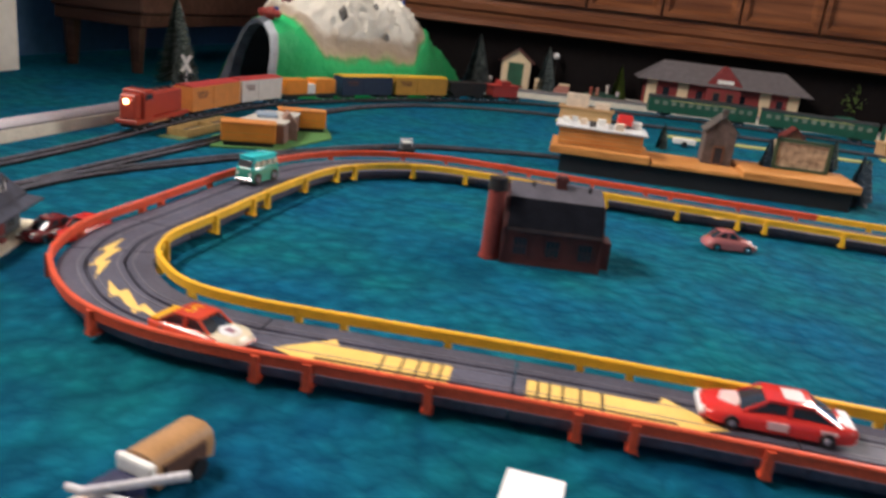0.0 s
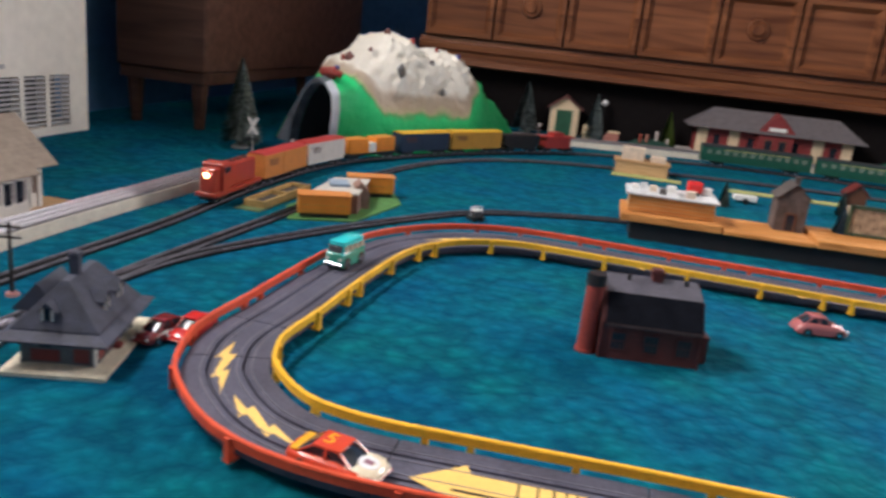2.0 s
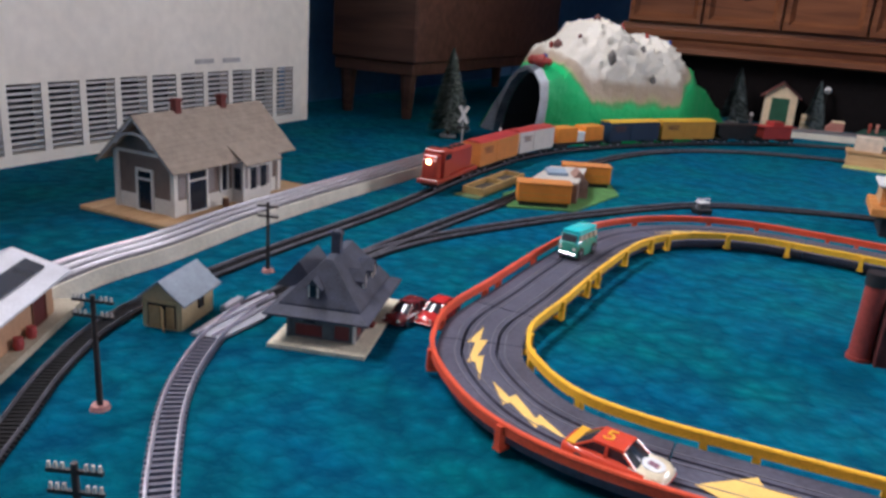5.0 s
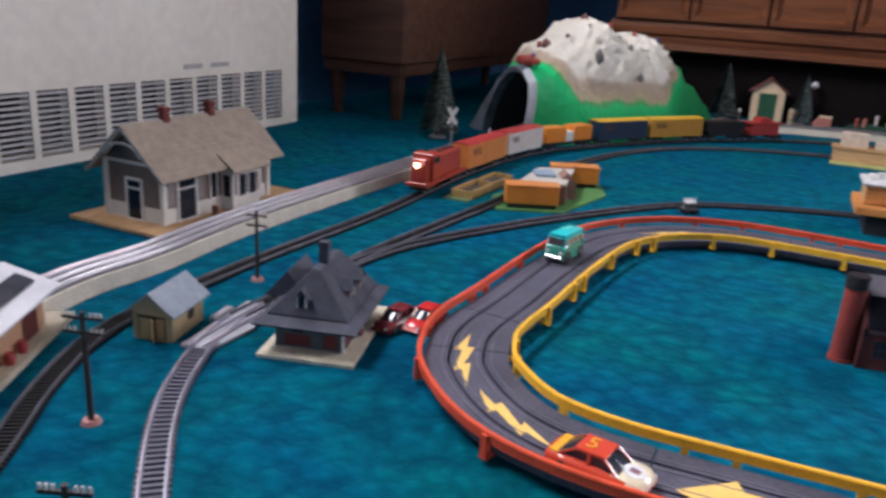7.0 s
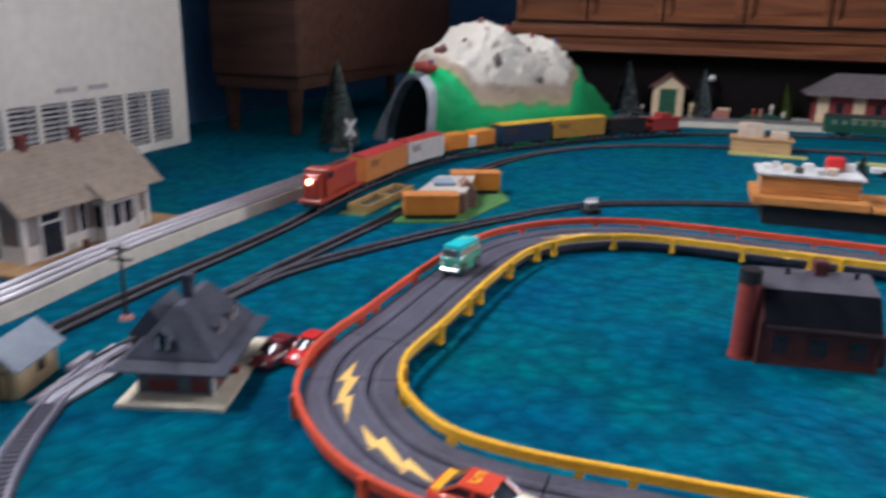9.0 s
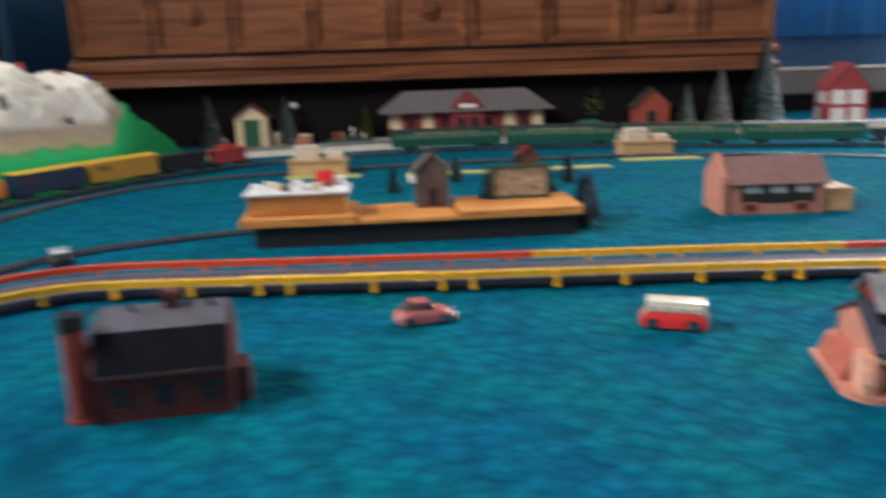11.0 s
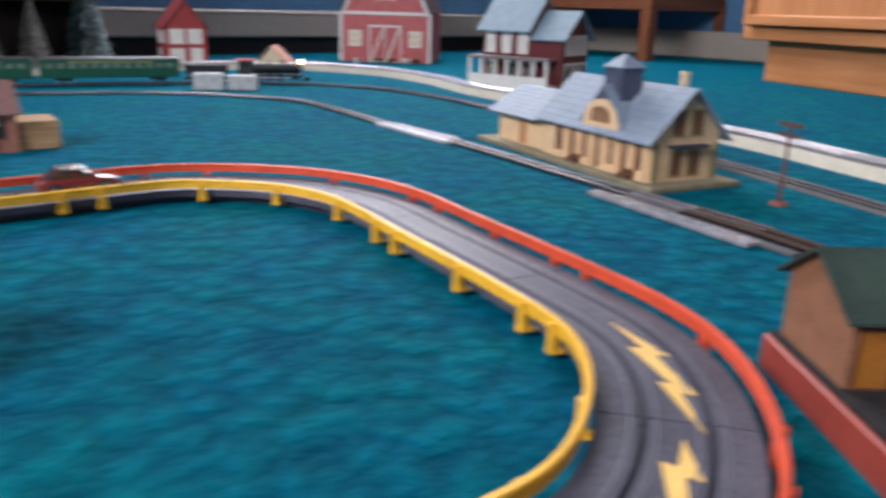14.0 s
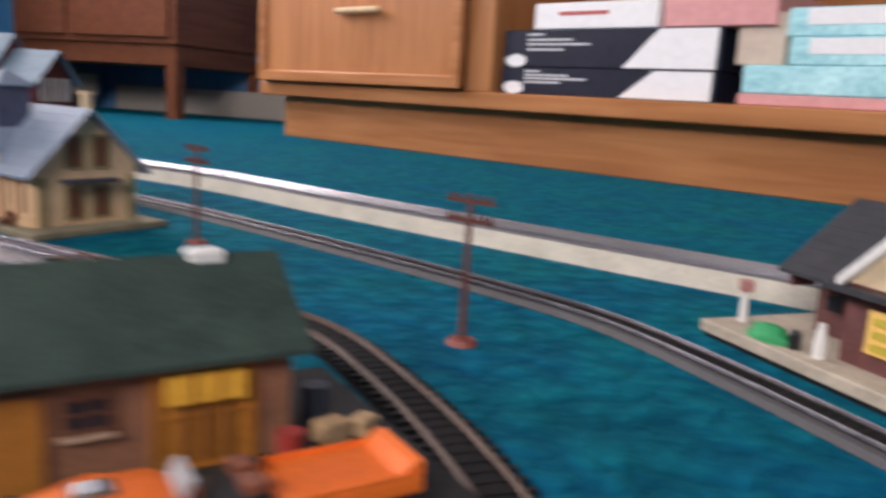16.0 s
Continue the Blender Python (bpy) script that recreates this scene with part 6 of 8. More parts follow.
def rail_car(name, s, L, H, W, side, roof, label, kind="box", pts=PC, extra=None):
    p, a = at_line(pts, s)
    q, _ = at_line(pts, s + L * 0.35)
    o, _ = at_line(pts, s - L * 0.35)
    a = math.atan2(q.y - o.y, q.x - o.x)
    p = (p + q + o) / 3
    t = thing(name, p.x, p.y, RAILTOP, math.degrees(a), label, "model train")
    z0 = 0.009
    if kind == "box":
        bx("body", (-L / 2, -W / 2, z0, L / 2, W / 2, H - 0.003), side, t, 0.0006)
        part("roof", prism(B(), [(-W / 2 - 0.0006, H - 0.003), (W / 2 + 0.0006, H - 0.003), (W / 4, H), (-W / 4, H)], -L / 2, L / 2, "x"), roof, t)
        for sd in (-1, 1):
            bx("door", (-0.014, sd * W / 2 - 0.0008, z0 + 0.001, 0.014, sd * W / 2 + 0.0008, H - 0.004), side, t)
            for k in range(4):
                bx("print_bar", (-L * 0.42 + k * 0.002, sd * (W / 2) - 0.0005, H * 0.75 - k * 0.0028, -L * 0.2, sd * (W / 2) + 0.0005, H * 0.75 - k * 0.0028 + 0.0014), mat("dark_print", (0.12, 0.04, 0.03), 0.6), t)
    elif kind == "coach":
        bx("body", (-L / 2, -W / 2, z0, L / 2, W / 2, H - 0.007), side, t, 0.0006)
        pr = [(-W / 2 - 0.0005, H - 0.007), (W / 2 + 0.0005, H - 0.007), (W * 0.44, H - 0.004), (W * 0.2, H - 0.0008), (-W * 0.2, H - 0.0008), (-W * 0.44, H - 0.004)]
        smooth(part("roof", prism(B(), pr, -L / 2, L / 2, "x"), roof, t))
        n = 12
        for sd in (-1, 1):
            for k in range(n):
                xx = -L * 0.43 + k * L * 0.86 / (n - 1)
                bx("window", (xx - 0.0055, sd * W / 2 - 0.0006, H * 0.55, xx + 0.0055, sd * W / 2 + 0.0006, H * 0.75), mat("coach_window", (0.16, 0.20, 0.16), 0.2), t)
            bx("letter_strip", (-L * 0.3, sd * W / 2 - 0.0004, H * 0.78, L * 0.3, sd * W / 2 + 0.0004, H * 0.81), mat("gold_print", (0.45, 0.4, 0.15), 0.5), t)
    elif kind == "flat":
        bx("deck", (-L / 2, -W / 2, z0, L / 2, W / 2, z0 + 0.004), BLACK, t)
        for k in (-1, 1):
            bx("load", (k * L * 0.26 - 0.028, -W / 2 + 0.001, z0 + 0.0045, k * L * 0.26 + 0.028, W / 2 - 0.001, H - 0.004), side, t, 0.001, label="orange crate load")
        bx("middle_load", (-0.014, -W / 2 + 0.002, z0 + 0.0045, 0.014, W / 2 - 0.002, H * 0.7), WHITE, t)
    elif kind == "hopper":
        part("body", prism(B(), [(-L / 2, H - 0.008), (L / 2, H - 0.008), (L / 2, z0 + 0.012), (L * 0.36, z0), (-L * 0.36, z0), (-L / 2, z0 + 0.012)], -W / 2, W / 2, "y"), side, t)
        bx("rim", (-L / 2 - 0.001, -W / 2 - 0.001, H - 0.008, L / 2 + 0.001, W / 2 + 0.001, H - 0.006), roof, t)
    elif kind == "caboose":
        bx("body", (-L * 0.38, -W / 2, z0, L * 0.38, W / 2, H - 0.008), side, t, 0.0005)
        bx("platform", (-L / 2, -W / 2, z0, L / 2, W / 2, z0 + 0.002), BLACK, t)
        bx("roof", (-L / 2, -W / 2 - 0.001, H - 0.008, L / 2, W / 2 + 0.001, H - 0.006), roof, t)
        bx("cupola", (-0.014, -W * 0.42, H - 0.006, 0.014, W * 0.42, H + 0.004), side, t)
    elif kind == "diesel":
        bx("hood", (-L * 0.46, -W * 0.36, z0 + 0.006, L * 0.40, W * 0.36, H - 0.003), side, t, 0.002)
        bx("frame", (-L / 2, -W / 2, z0, L / 2, W / 2, z0 + 0.006), side, t, 0.0008)
        cb = bx("cab", (-L * 0.36, -W / 2, z0 + 0.006, -L * 0.20, W / 2, H + 0.002), side, t, 0.001)
        bx("window", (-L * 0.362, -W * 0.36, H - 0.011, -L * 0.3605 + 0.0, W * 0.36, H - 0.003), WIN, cb)
        for sd in (-1, 1):
            bx("window", (-L * 0.34, sd * W / 2 - 0.0006, H - 0.011, -L * 0.22, sd * W / 2 + 0.0006, H - 0.003), WIN, cb)
        bx("short_hood", (-L * 0.48, -W * 0.34, z0 + 0.006, -L * 0.36, W * 0.34, H - 0.009), side, t, 0.002)
        em = bpy.data.materials.get("lamp_glow")
        if not em:
            em = bpy.data.materials.new("lamp_glow")
            em.use_nodes = True
            bs = em.node_tree.nodes["Principled BSDF"]
            bs.inputs["Emission Color"].default_value = (1.0, 0.55, 0.22, 1)
            bs.inputs["Emission Strength"].default_value = 14.0
        lb = B()
        cyl(lb, 0.0, H - 0.012, -L * 0.49, -L * 0.478, 0.0038, 0.0032, 10, "x")
        part("headlamp", lb, em, t, "lit yellow headlamp")
        for k in range(3):
            part("fan", cyl(B(), L * (0.02 + 0.13 * k), 0, H - 0.0032, H - 0.0012, 0.0055, 0.005, 14), BLACK, t)
    for sx in (-0.34, 0.34):
        tk = bx("truck", (sx * L - 0.016, -W * 0.40, 0.003, sx * L + 0.016, W * 0.40, 0.0088), BLACK, t, 0.0008)
        for wx in (-0.011, 0.011):
            wb = B()
            for sd in (-1, 1):
                cyl(wb, sx * L + wx, 0.0045, sd * 0.0072, sd * 0.0092, 0.0045, 0.0045, 12, "y")
            part("wheelset", wb, STEEL, tk)
    return t


BOXOR = mat("boxcar_orange", (0.60, 0.22, 0.05), 0.5, grain=0.08)
BOXRED = mat("boxcar_red", (0.42, 0.04, 0.035), 0.5, grain=0.08)
BOXWH = mat("boxcar_white", (0.68, 0.62, 0.56), 0.5, grain=0.06)
BOXBL = mat("boxcar_navy", (0.01, 0.03, 0.07), 0.5, grain=0.1)
BOXYE = mat("boxcar_yellow", (0.68, 0.42, 0.03), 0.5, grain=0.06)
BOXAM = mat("boxcar_amber", (0.60, 0.30, 0.04), 0.5, grain=0.06)
LOCOR = mat("diesel_red", (0.40, 0.045, 0.025), 0.35, grain=0.06, coat=0.3)
s = nearest_s(PC, -0.437, 1.06)
for nm, L, H, sd, rf, kd, lb in (("diesel_locomotive", 0.150, 0.052, LOCOR, LOCOR, "diesel", "red model diesel locomotive with lit headlamp"), ("boxcar", 0.150, 0.050, BOXOR, BOXRED, "box", "orange model boxcar with red roof"),
                                ("boxcar", 0.125, 0.050, BOXWH, BOXRED, "box", "white model reefer car with red roof"), ("flatcar", 0.150, 0.046, ORANGE, BLACK, "flat", "black model flatcar with orange crates"),
                                ("boxcar", 0.140, 0.050, BOXBL, BOXYE, "box", "navy model boxcar with yellow roof"), ("boxcar", 0.150, 0.050, BOXAM, BOXYE, "box", "amber model boxcar with yellow roof"),
                                ("hopper_car", 0.105, 0.046, BLACK, BLACK, "hopper", "black model hopper car"), ("caboose", 0.095, 0.044, BOXRED, BOXRED, "caboose", "red model caboose with a cupola")):
    rail_car(nm, s + L / 2, L, H, 0.033, sd, rf, lb, kd)
    s += L + 0.011

# steam train on the far right of the outer line
COACHG = mat("coach_green", (0.008, 0.075, 0.045), 0.4, grain=0.1)
COACHR = mat("coach_roof", (0.02, 0.03, 0.035), 0.5, grain=0.1)
front = nearest_s(PC, 1.76, 1.545)


def steam(s):
    p, a = at_line(PC, s - 0.075)
    q, _ = at_line(PC, s - 0.02)
    o, _ = at_line(PC, s - 0.13)
    a = math.atan2(q.y - o.y, q.x - o.x)
    t = thing("steam_locomotive", p.x, p.y, RAILTOP, math.degrees(a), "black model steam locomotive with red cab roof", "model train")
    LB = mat("locomotive_black", (0.012, 0.013, 0.015), 0.3, grain=0.1, coat=0.3)
    smooth(part("boiler", cyl(B(), 0, 0.028, -0.035, 0.07, 0.0115, 0.0115, 18, "x"), LB, t))
    smooth(part("smokebox", cyl(cyl(B(), 0, 0.028, 0.0701, 0.074, 0.0122, 0.0115, 18, "x"), 0, 0.028, 0.074, 0.076, 0.008, 0.006, 18, "x"), STEEL, t))
    cb = bx("cab", (-0.066, -0.015, 0.012, -0.035, 0.015, 0.044), LB, t, 0.001)
    bx("window", (-0.06, -0.0156, 0.03, -0.042, 0.0156, 0.039), WIN, cb)
    bx("cab_roof", (-0.072, -0.017, 0.044, -0.032, 0.017, 0.047), BOXRED, t, 0.001, "red cab roof")
    bx("footplate", (-0.066, -0.014, 0.012, 0.076, 0.014, 0.0145), LB, t)
    for x, r, z0, z1 in ((0.06, 0.0035, 0.038, 0.050), (0.03, 0.005, 0.038, 0.045), (0.0, 0.005, 0.038, 0.044), (-0.02, 0.0025, 0.038, 0.046)):
        smooth(part("dome", cyl(B(), x, 0, z0, z1, r, r * 0.85, 12), LB, t))
    for x in (-0.02, 0.002, 0.024):
        wb = B()
        for sd in (-1, 1):
            cyl(wb, x, 0.0085, sd * 0.0072, sd * 0.0095, 0.0085, 0.0085, 18, "y")
        part("driving_wheel", wb, LB, t)
    for sd in (-1, 1):
        bx("side_rod", (-0.024, sd * 0.0100 - 0.0005, 0.007, 0.05, sd * 0.0100 + 0.0005, 0.0088), STEEL, t)
        bx("cylinder", (0.048, sd * 0.0125 - 0.003, 0.005, 0.066, sd * 0.0125 + 0.003, 0.013), LB, t, 0.001)
    part("cowcatcher", prism(B(), [(-0.012, 0.076), (0.012, 0.076), (0.0, 0.09)], 0.002, 0.010, "z"), LB, t).matrix_basis = pose(0, 0, 0, 0, 0, -90)
    hb2 = B()
    cyl(hb2, 0, 0.043, 0.066, 0.074, 0.0038, 0.0034, 12, "x")
    part("headlamp", hb2, bpy.data.materials["lamp_glow"], t, "lit headlamp")
    return t


steam(front)
s = front - 0.165
rail_car("tender", s - 0.045, 0.09, 0.040, 0.029, BLACK, BLACK, "black model coal tender", "hopper")
s -= 0.102
for k in range(4):
    rail_car("coach", s - 0.135, 0.27, 0.052, 0.034, COACHG, COACHR, "dark green model passenger coach", "coach")
    s -= 0.281


# ---- far row in front of the sideboard ----
fs = thing("far_station", 0.735, 2.225, 0, -7, "red and cream model station with long grey hipped roof", "model building")
bx("platform", (-0.25, -0.055, 0, 0.25, 0.05, 0.014), mat("pale_concrete", (0.45, 0.43, 0.40), 0.8, grain=0.1), fs, 0.001)
bx("wall_shell", (-0.205, -0.03, 0.014, 0.205, 0.045, 0.088), mat("dim_maroon_wall", (0.22, 0.030, 0.028), 0.65, grain=0.12, scale=90), fs)
for xx in (-0.19, -0.105, 0.115, 0.19):
    bx("cream_panel", (xx - 0.014, -0.0315, 0.014, xx + 0.014, -0.029, 0.086), CREAM, fs)
for xx in (-0.15, -0.06, 0.055, 0.155):
    opening(fs, 0.41, 0.06, "S", xx, 0.026, 0.018, 0.042, BARNRED, WIN, "window", 0.002)
part("roof", hip(B(), -0.232, -0.056, 0.232, 0.072, 0.084, -0.165, 0.004, 0.165, 0.010, 0.138), mat("warm_grey_roof", (0.115, 0.10, 0.105), 0.7, grain=0.12, scale=90), fs)
part("porch_gable", prism(B(), [(-0.045, 0.014), (0.045, 0.014), (0.045, 0.094), (0, 0.140), (-0.045, 0.094)], -0.05, 0.0, "y"), mat("dim_red_porch", (0.20, 0.025, 0.025), 0.65), fs)
bx("name_board", (-0.022, -0.053, 0.094, 0.022, -0.0505, 0.104), WHITE, fs)
opening(fs, 0.41, 0.1005, "S", -0.018, 0.016, 0.016, 0.052, BROWN, WIN, "door", 0.002)
opening(fs, 0.41, 0.1005, "S", 0.018, 0.016, 0.016, 0.052, BROWN, WIN, "door", 0.002)
gable_building("shed", 0.168, 2.355, 0, -7, 0.05, 0.066, 0.068, 0.093, 0.008, CREAM, mat("brown_red_roof", (0.16, 0.05, 0.04), 0.7), "cream model shed with green door and brown roof", [("S", 0.0, 0.002, 0.036, 0.060, CREAM, GREENDOOR, "door", 0.005)])
sh = [o for o in bpy.data.objects if o.name == "shed"][0]
sh.matrix_basis = pose(0.174, 2.355, 0, 0, 0, 83) @ Matrix.Scale(1.25, 4)
for o in list(sh.children):
    if o.name.startswith("door"):
        o.matrix_basis = pose(-0.025, 0, 0, 0, 0, -90)
ball = thing("globe_lamp", 0.287, 2.36, 0, 0, "white globe street lamp on a thin post", "street lamp")
part("post", cyl(B(), 0, 0, 0, 0.098, 0.0014, 0.001, 6), BLACK, ball)
gb = B()
bmesh.ops.create_uvsphere(gb, u_segments=14, v_segments=8, radius=0.0095)
bmesh.ops.translate(gb, verts=gb.verts, vec=(0, 0, 0.107))
smooth(part("globe", gb, mat("opal_globe", (0.85, 0.85, 0.85), 0.3), ball), 90)
pine(-0.545, 1.565, 0.180, 0.047, "tall dusty green bottle-brush pine on a pale foot", seed=2, frost=0.4, green=(0.05, 0.075, 0.06))
pine(0.060, 2.345, 0.150, 0.042, "dark frosted bottle-brush pine beside the shed", seed=3, frost=0.35, green=(0.03, 0.05, 0.048))
pine(0.262, 2.33, 0.135, 0.033, "small frosted bottle-brush pine beside the shed", seed=4, frost=0.5, green=(0.05, 0.08, 0.08))
pine(0.470, 2.300, 0.108, 0.026, "small yellow-green model fir on the dark mound", base=False, frost=0.0, seed=15, green=(0.075, 0.12, 0.012))
POSTW = mat("pale_model_post", (0.62, 0.55, 0.50), 0.6)
for x, y, h, c, nm in ((0.100, 2.290, 0.036, POSTW, "pale"), (0.386, 2.262, 0.040, REDBRICK, "red"), (0.404, 2.262, 0.040, PINKBRICK, "salmon"), (0.434, 2.275, 0.050, POSTW, "pale"), (0.462, 2.262, 0.034, POSTW, "pale")):
    t = thing("bollard", x, y, 0, 0, "short %s model post standing beside the far line" % nm, "post", "model posts")
    part("shaft", cyl(B(), 0, 0, 0, h * 0.72, 0.0042, 0.0036, 10), mat("dull_shaft", (0.10, 0.08, 0.08), 0.7) if x < 0.2 else c, t)
    smooth(part("knob", cyl(cyl(B(), 0, 0, h * 0.72, h * 0.88, 0.0034, 0.0052, 10), 0, 0, h * 0.88, h, 0.0052, 0.0030, 10), c, t), 40)
t = thing("crate", 0.243, 2.335, 0, -8, "small cream model crate against the shed", "crate")
bx("box", (-0.012, -0.010, 0, 0.012, 0.010, 0.040), CREAM, t, 0.0012)
for q in (0.012, 0.026):
    bx("batten", (-0.0125, -0.0112, q, 0.0125, -0.0100, q + 0.003), TANWOOD, t)
round_tree(1.115, 2.25, 0.150, "green leafy model tree on a grassy mound", 6, (0.10, 0.17, 0.03))
md = thing("grass_mound", 1.10, 2.235, 0, 0, "green flocked grassy mound beside the line", "mound")
gb = B()
bmesh.ops.create_uvsphere(gb, u_segments=20, v_segments=8, radius=1)
for v in gb.verts:
    v.co = Vector((v.co.x * 0.075, v.co.y * 0.04, max(0, v.co.z) * 0.040 * (1 + 0.3 * noise.noise(v.co * 3))))
smooth(part("mound", gb, mat("green_flock", (0.015, 0.17, 0.11), 0.95, grain=0.25, scale=200, bump=0.002), md), 80)
md2 = thing("grass_mound", 0.424, 2.275, 0, 0, "dark green flocked strip with small posts beside the line", "mound")
gb = B()
bmesh.ops.create_uvsphere(gb, u_segments=20, v_segments=8, radius=1)
for v in gb.verts:
    v.co = Vector((v.co.x * 0.072, v.co.y * 0.034, max(0, v.co.z) * 0.024 * (1 + 0.5 * noise.noise(v.co * 5))))
smooth(part("mound", gb, mat("dark_green_flock", (0.01, 0.05, 0.035), 0.95, grain=0.3, scale=200, bump=0.002), md2), 80)
c1 = thing("handcart", 0.300, 2.245, 0, -8, "small salmon model cart with a pale sloping top", "cart")
part("box", prism(B(), [(-0.021, 0.006), (0.021, 0.006), (0.021, 0.036), (-0.008, 0.036), (-0.021, 0.022)], -0.014, 0.014, "y"), mat("salmon_cart", (0.42, 0.17, 0.13), 0.7, grain=0.12), c1)
bx("top", (-0.009, -0.015, 0.036, 0.022, 0.015, 0.0395), CREAM, c1, 0.0008, "pale top board")
for q in (-0.013, 0.013):
    part("wheel", cyl(B(), q, 0.006, -0.0165, 0.0165, 0.006, 0.006, 12, "y"), BROWN, c1)

rs = gable_building("red_shop", 1.262, 2.20, 0, 80, 0.055, 0.100, 0.080, 0.124, 0.009, REDBRICK, mat("mossy_roof", (0.05, 0.05, 0.04), 0.8), "dark red model shop with arched front and white step", ())
opening(rs, 0.055, 0.100, "W", 0.0, 0.010, 0.022, 0.05, BROWN, WIN, "door", 0.003)
bx("step", (-0.06, -0.05, 0, -0.0285, 0.05, 0.014), WHITE, rs, label="white front step")
pine(1.336, 2.128, 0.138, 0.034, "small frosted green bottle-brush pine", seed=7, frost=0.55, green=(0.06, 0.09, 0.075))
pine(1.425, 2.108, 0.176, 0.045, "pale frosted bottle-brush pine", seed=8, frost=0.75, green=(0.13, 0.125, 0.115))
pine(1.545, 2.088, 0.25, 0.066, "tall blue-green frosted bottle-brush pine", seed=9, green=(0.05, 0.085, 0.09), frost=0.5)
rh = gable_building("red_house", 1.825, 2.125, 0, 72, 0.10, 0.108, 0.108, 0.176, 0.006, BARNRED, mat("deep_red_roof", (0.20, 0.02, 0.02), 0.6), "tall narrow red model house with white windows",
                    [("W", -0.025, 0.066, 0.032, 0.032, WHITE, WHITE, "window", 0.003, 1), ("W", 0.023, 0.066, 0.032, 0.032, WHITE, WHITE, "window", 0.003, 1),
                     ("W", -0.025, 0.018, 0.032, 0.030, WHITE, WHITE, "window", 0.003, 1), ("W", 0.025, 0.001, 0.026, 0.048, WHITE, WHITE, "door", 0.003),
                     ("N", -0.020, 0.066, 0.026, 0.032, WHITE, WHITE, "window", 0.003, 1), ("N", -0.020, 0.018, 0.026, 0.030, WHITE, WHITE, "window", 0.003, 1), ("N", 0.022, 0.066, 0.026, 0.032, WHITE, WHITE, "window", 0.003, 1)])

# barn with a gambrel roof
bn = thing("barn", 2.587, 2.053, 0, -57, "red model barn with gambrel roof and white trim", "model barn")
bn.scale = (1.16, 1.06, 1.22)
BW, BD = 0.25, 0.26
gam = [(-BW / 2, 0), (BW / 2, 0), (BW / 2, 0.125), (BW * 0.36, 0.20), (0, 0.262), (-BW * 0.36, 0.20), (-BW / 2, 0.125)]
# red lightened to pink, the window's veiling glare put into the paint
PALEBARN = mat("lightened_barn_red", (0.50, 0.12, 0.12), 0.65, grain=0.12, scale=60)
part("wall_shell", prism(B(), gam, -BD / 2, BD / 2, "y"), PALEBARN, bn)
for k in (2, 3, 4, 5):
    a, b = gam[k], gam[k + 1]
    dx, dz = (b[0] - a[0]), (b[1] - a[1])
    ln = math.hypot(dx, dz)
    nx, nz = dz / ln * 0.004, -dx / ln * 0.004
    part("roof_slope", prism(B(), [(a[0] + nx * 0.3, a[1] + nz * 0.3), (b[0] + nx * 0.3, b[1] + nz * 0.3), (b[0] + nx * 1.4, b[1] + nz * 1.4), (a[0] + nx * 1.4, a[1] + nz * 1.4)], -BD / 2 - 0.01, BD / 2 + 0.01, "y"), mat("maroon_roof", (0.06, 0.03, 0.035), 0.7), bn)
tr = B()
for k in range(2, 6):
    a, b = Vector((gam[k][0], gam[k][1])), Vector((gam[k + 1][0], gam[k + 1][1]))
    d = (b - a).normalized()
    n = Vector((-d.y, d.x)) * 0.007
    prism(tr, [tuple(a + n * 0.2), tuple(b + n * 0.2), tuple(b + n * 1.4), tuple(a + n * 1.4)], -BD / 2 - 0.004, -BD / 2 + 0.0005, "y")
box(tr, -BW / 2, -BD / 2 - 0.004, 0.121, BW / 2, -BD / 2 + 0.0005, 0.129)
for s_ in (-1, 1):
    box(tr, s_ * BW / 2 - 0.004, -BD / 2 - 0.004, 0, s_ * BW / 2 + 0.004, -BD / 2 + 0.0005, 0.125)
part("trim", tr, WHITE, bn, "white trim boards")
opening(bn, BW, BD, "S", 0, 0.165, 0.045, 0.055, WHITE, PALEBARN, "door", 0.006)
for xx in (-0.022, 0.022):
    dd = opening(bn, BW, BD, "S", xx, 0.002, 0.04, 0.088, WHITE, PALEBARN, "door", 0.004)
    cx = B()
    prism(cx, [(-0.02, 0.002), (-0.015, 0.002), (0.02, 0.088), (0.015, 0.088)], -0.003, -0.0012, "y")
    part("brace", cx, WHITE, dd)
for xx in (-0.085, 0.085):
    opening(bn, BW, BD, "S", xx, 0.045, 0.026, 0.03, WHITE, CREAM, "window", 0.005, 1)
for k, (xx, yy, c) in enumerate(((-0.02, -0.18, GREYSTONE), (0.02, -0.20, BROWN), (0.07, -0.19, WHITE), (-0.09, -0.19, WHITE), (0.10, -0.17, GREYSTONE))):
    p = Matrix.Rotation(radians(-42), 4, "Z") @ Vector((xx, yy, 0))
    tt = thing("feed_trough", 2.56 + p.x, 2.08 + p.y, 0, -42 + 20 * k, "small model trough in the barnyard", "trough")
    tb = box(B(), -0.014, -0.006, 0.006, 0.014, 0.006, 0.016, 0.002)
    for a_ in (-0.01, 0.01):
        box(tb, a_ - 0.0015, -0.004, 0, a_ + 0.0015, 0.004, 0.007)
    part("trough", tb, c, tt)

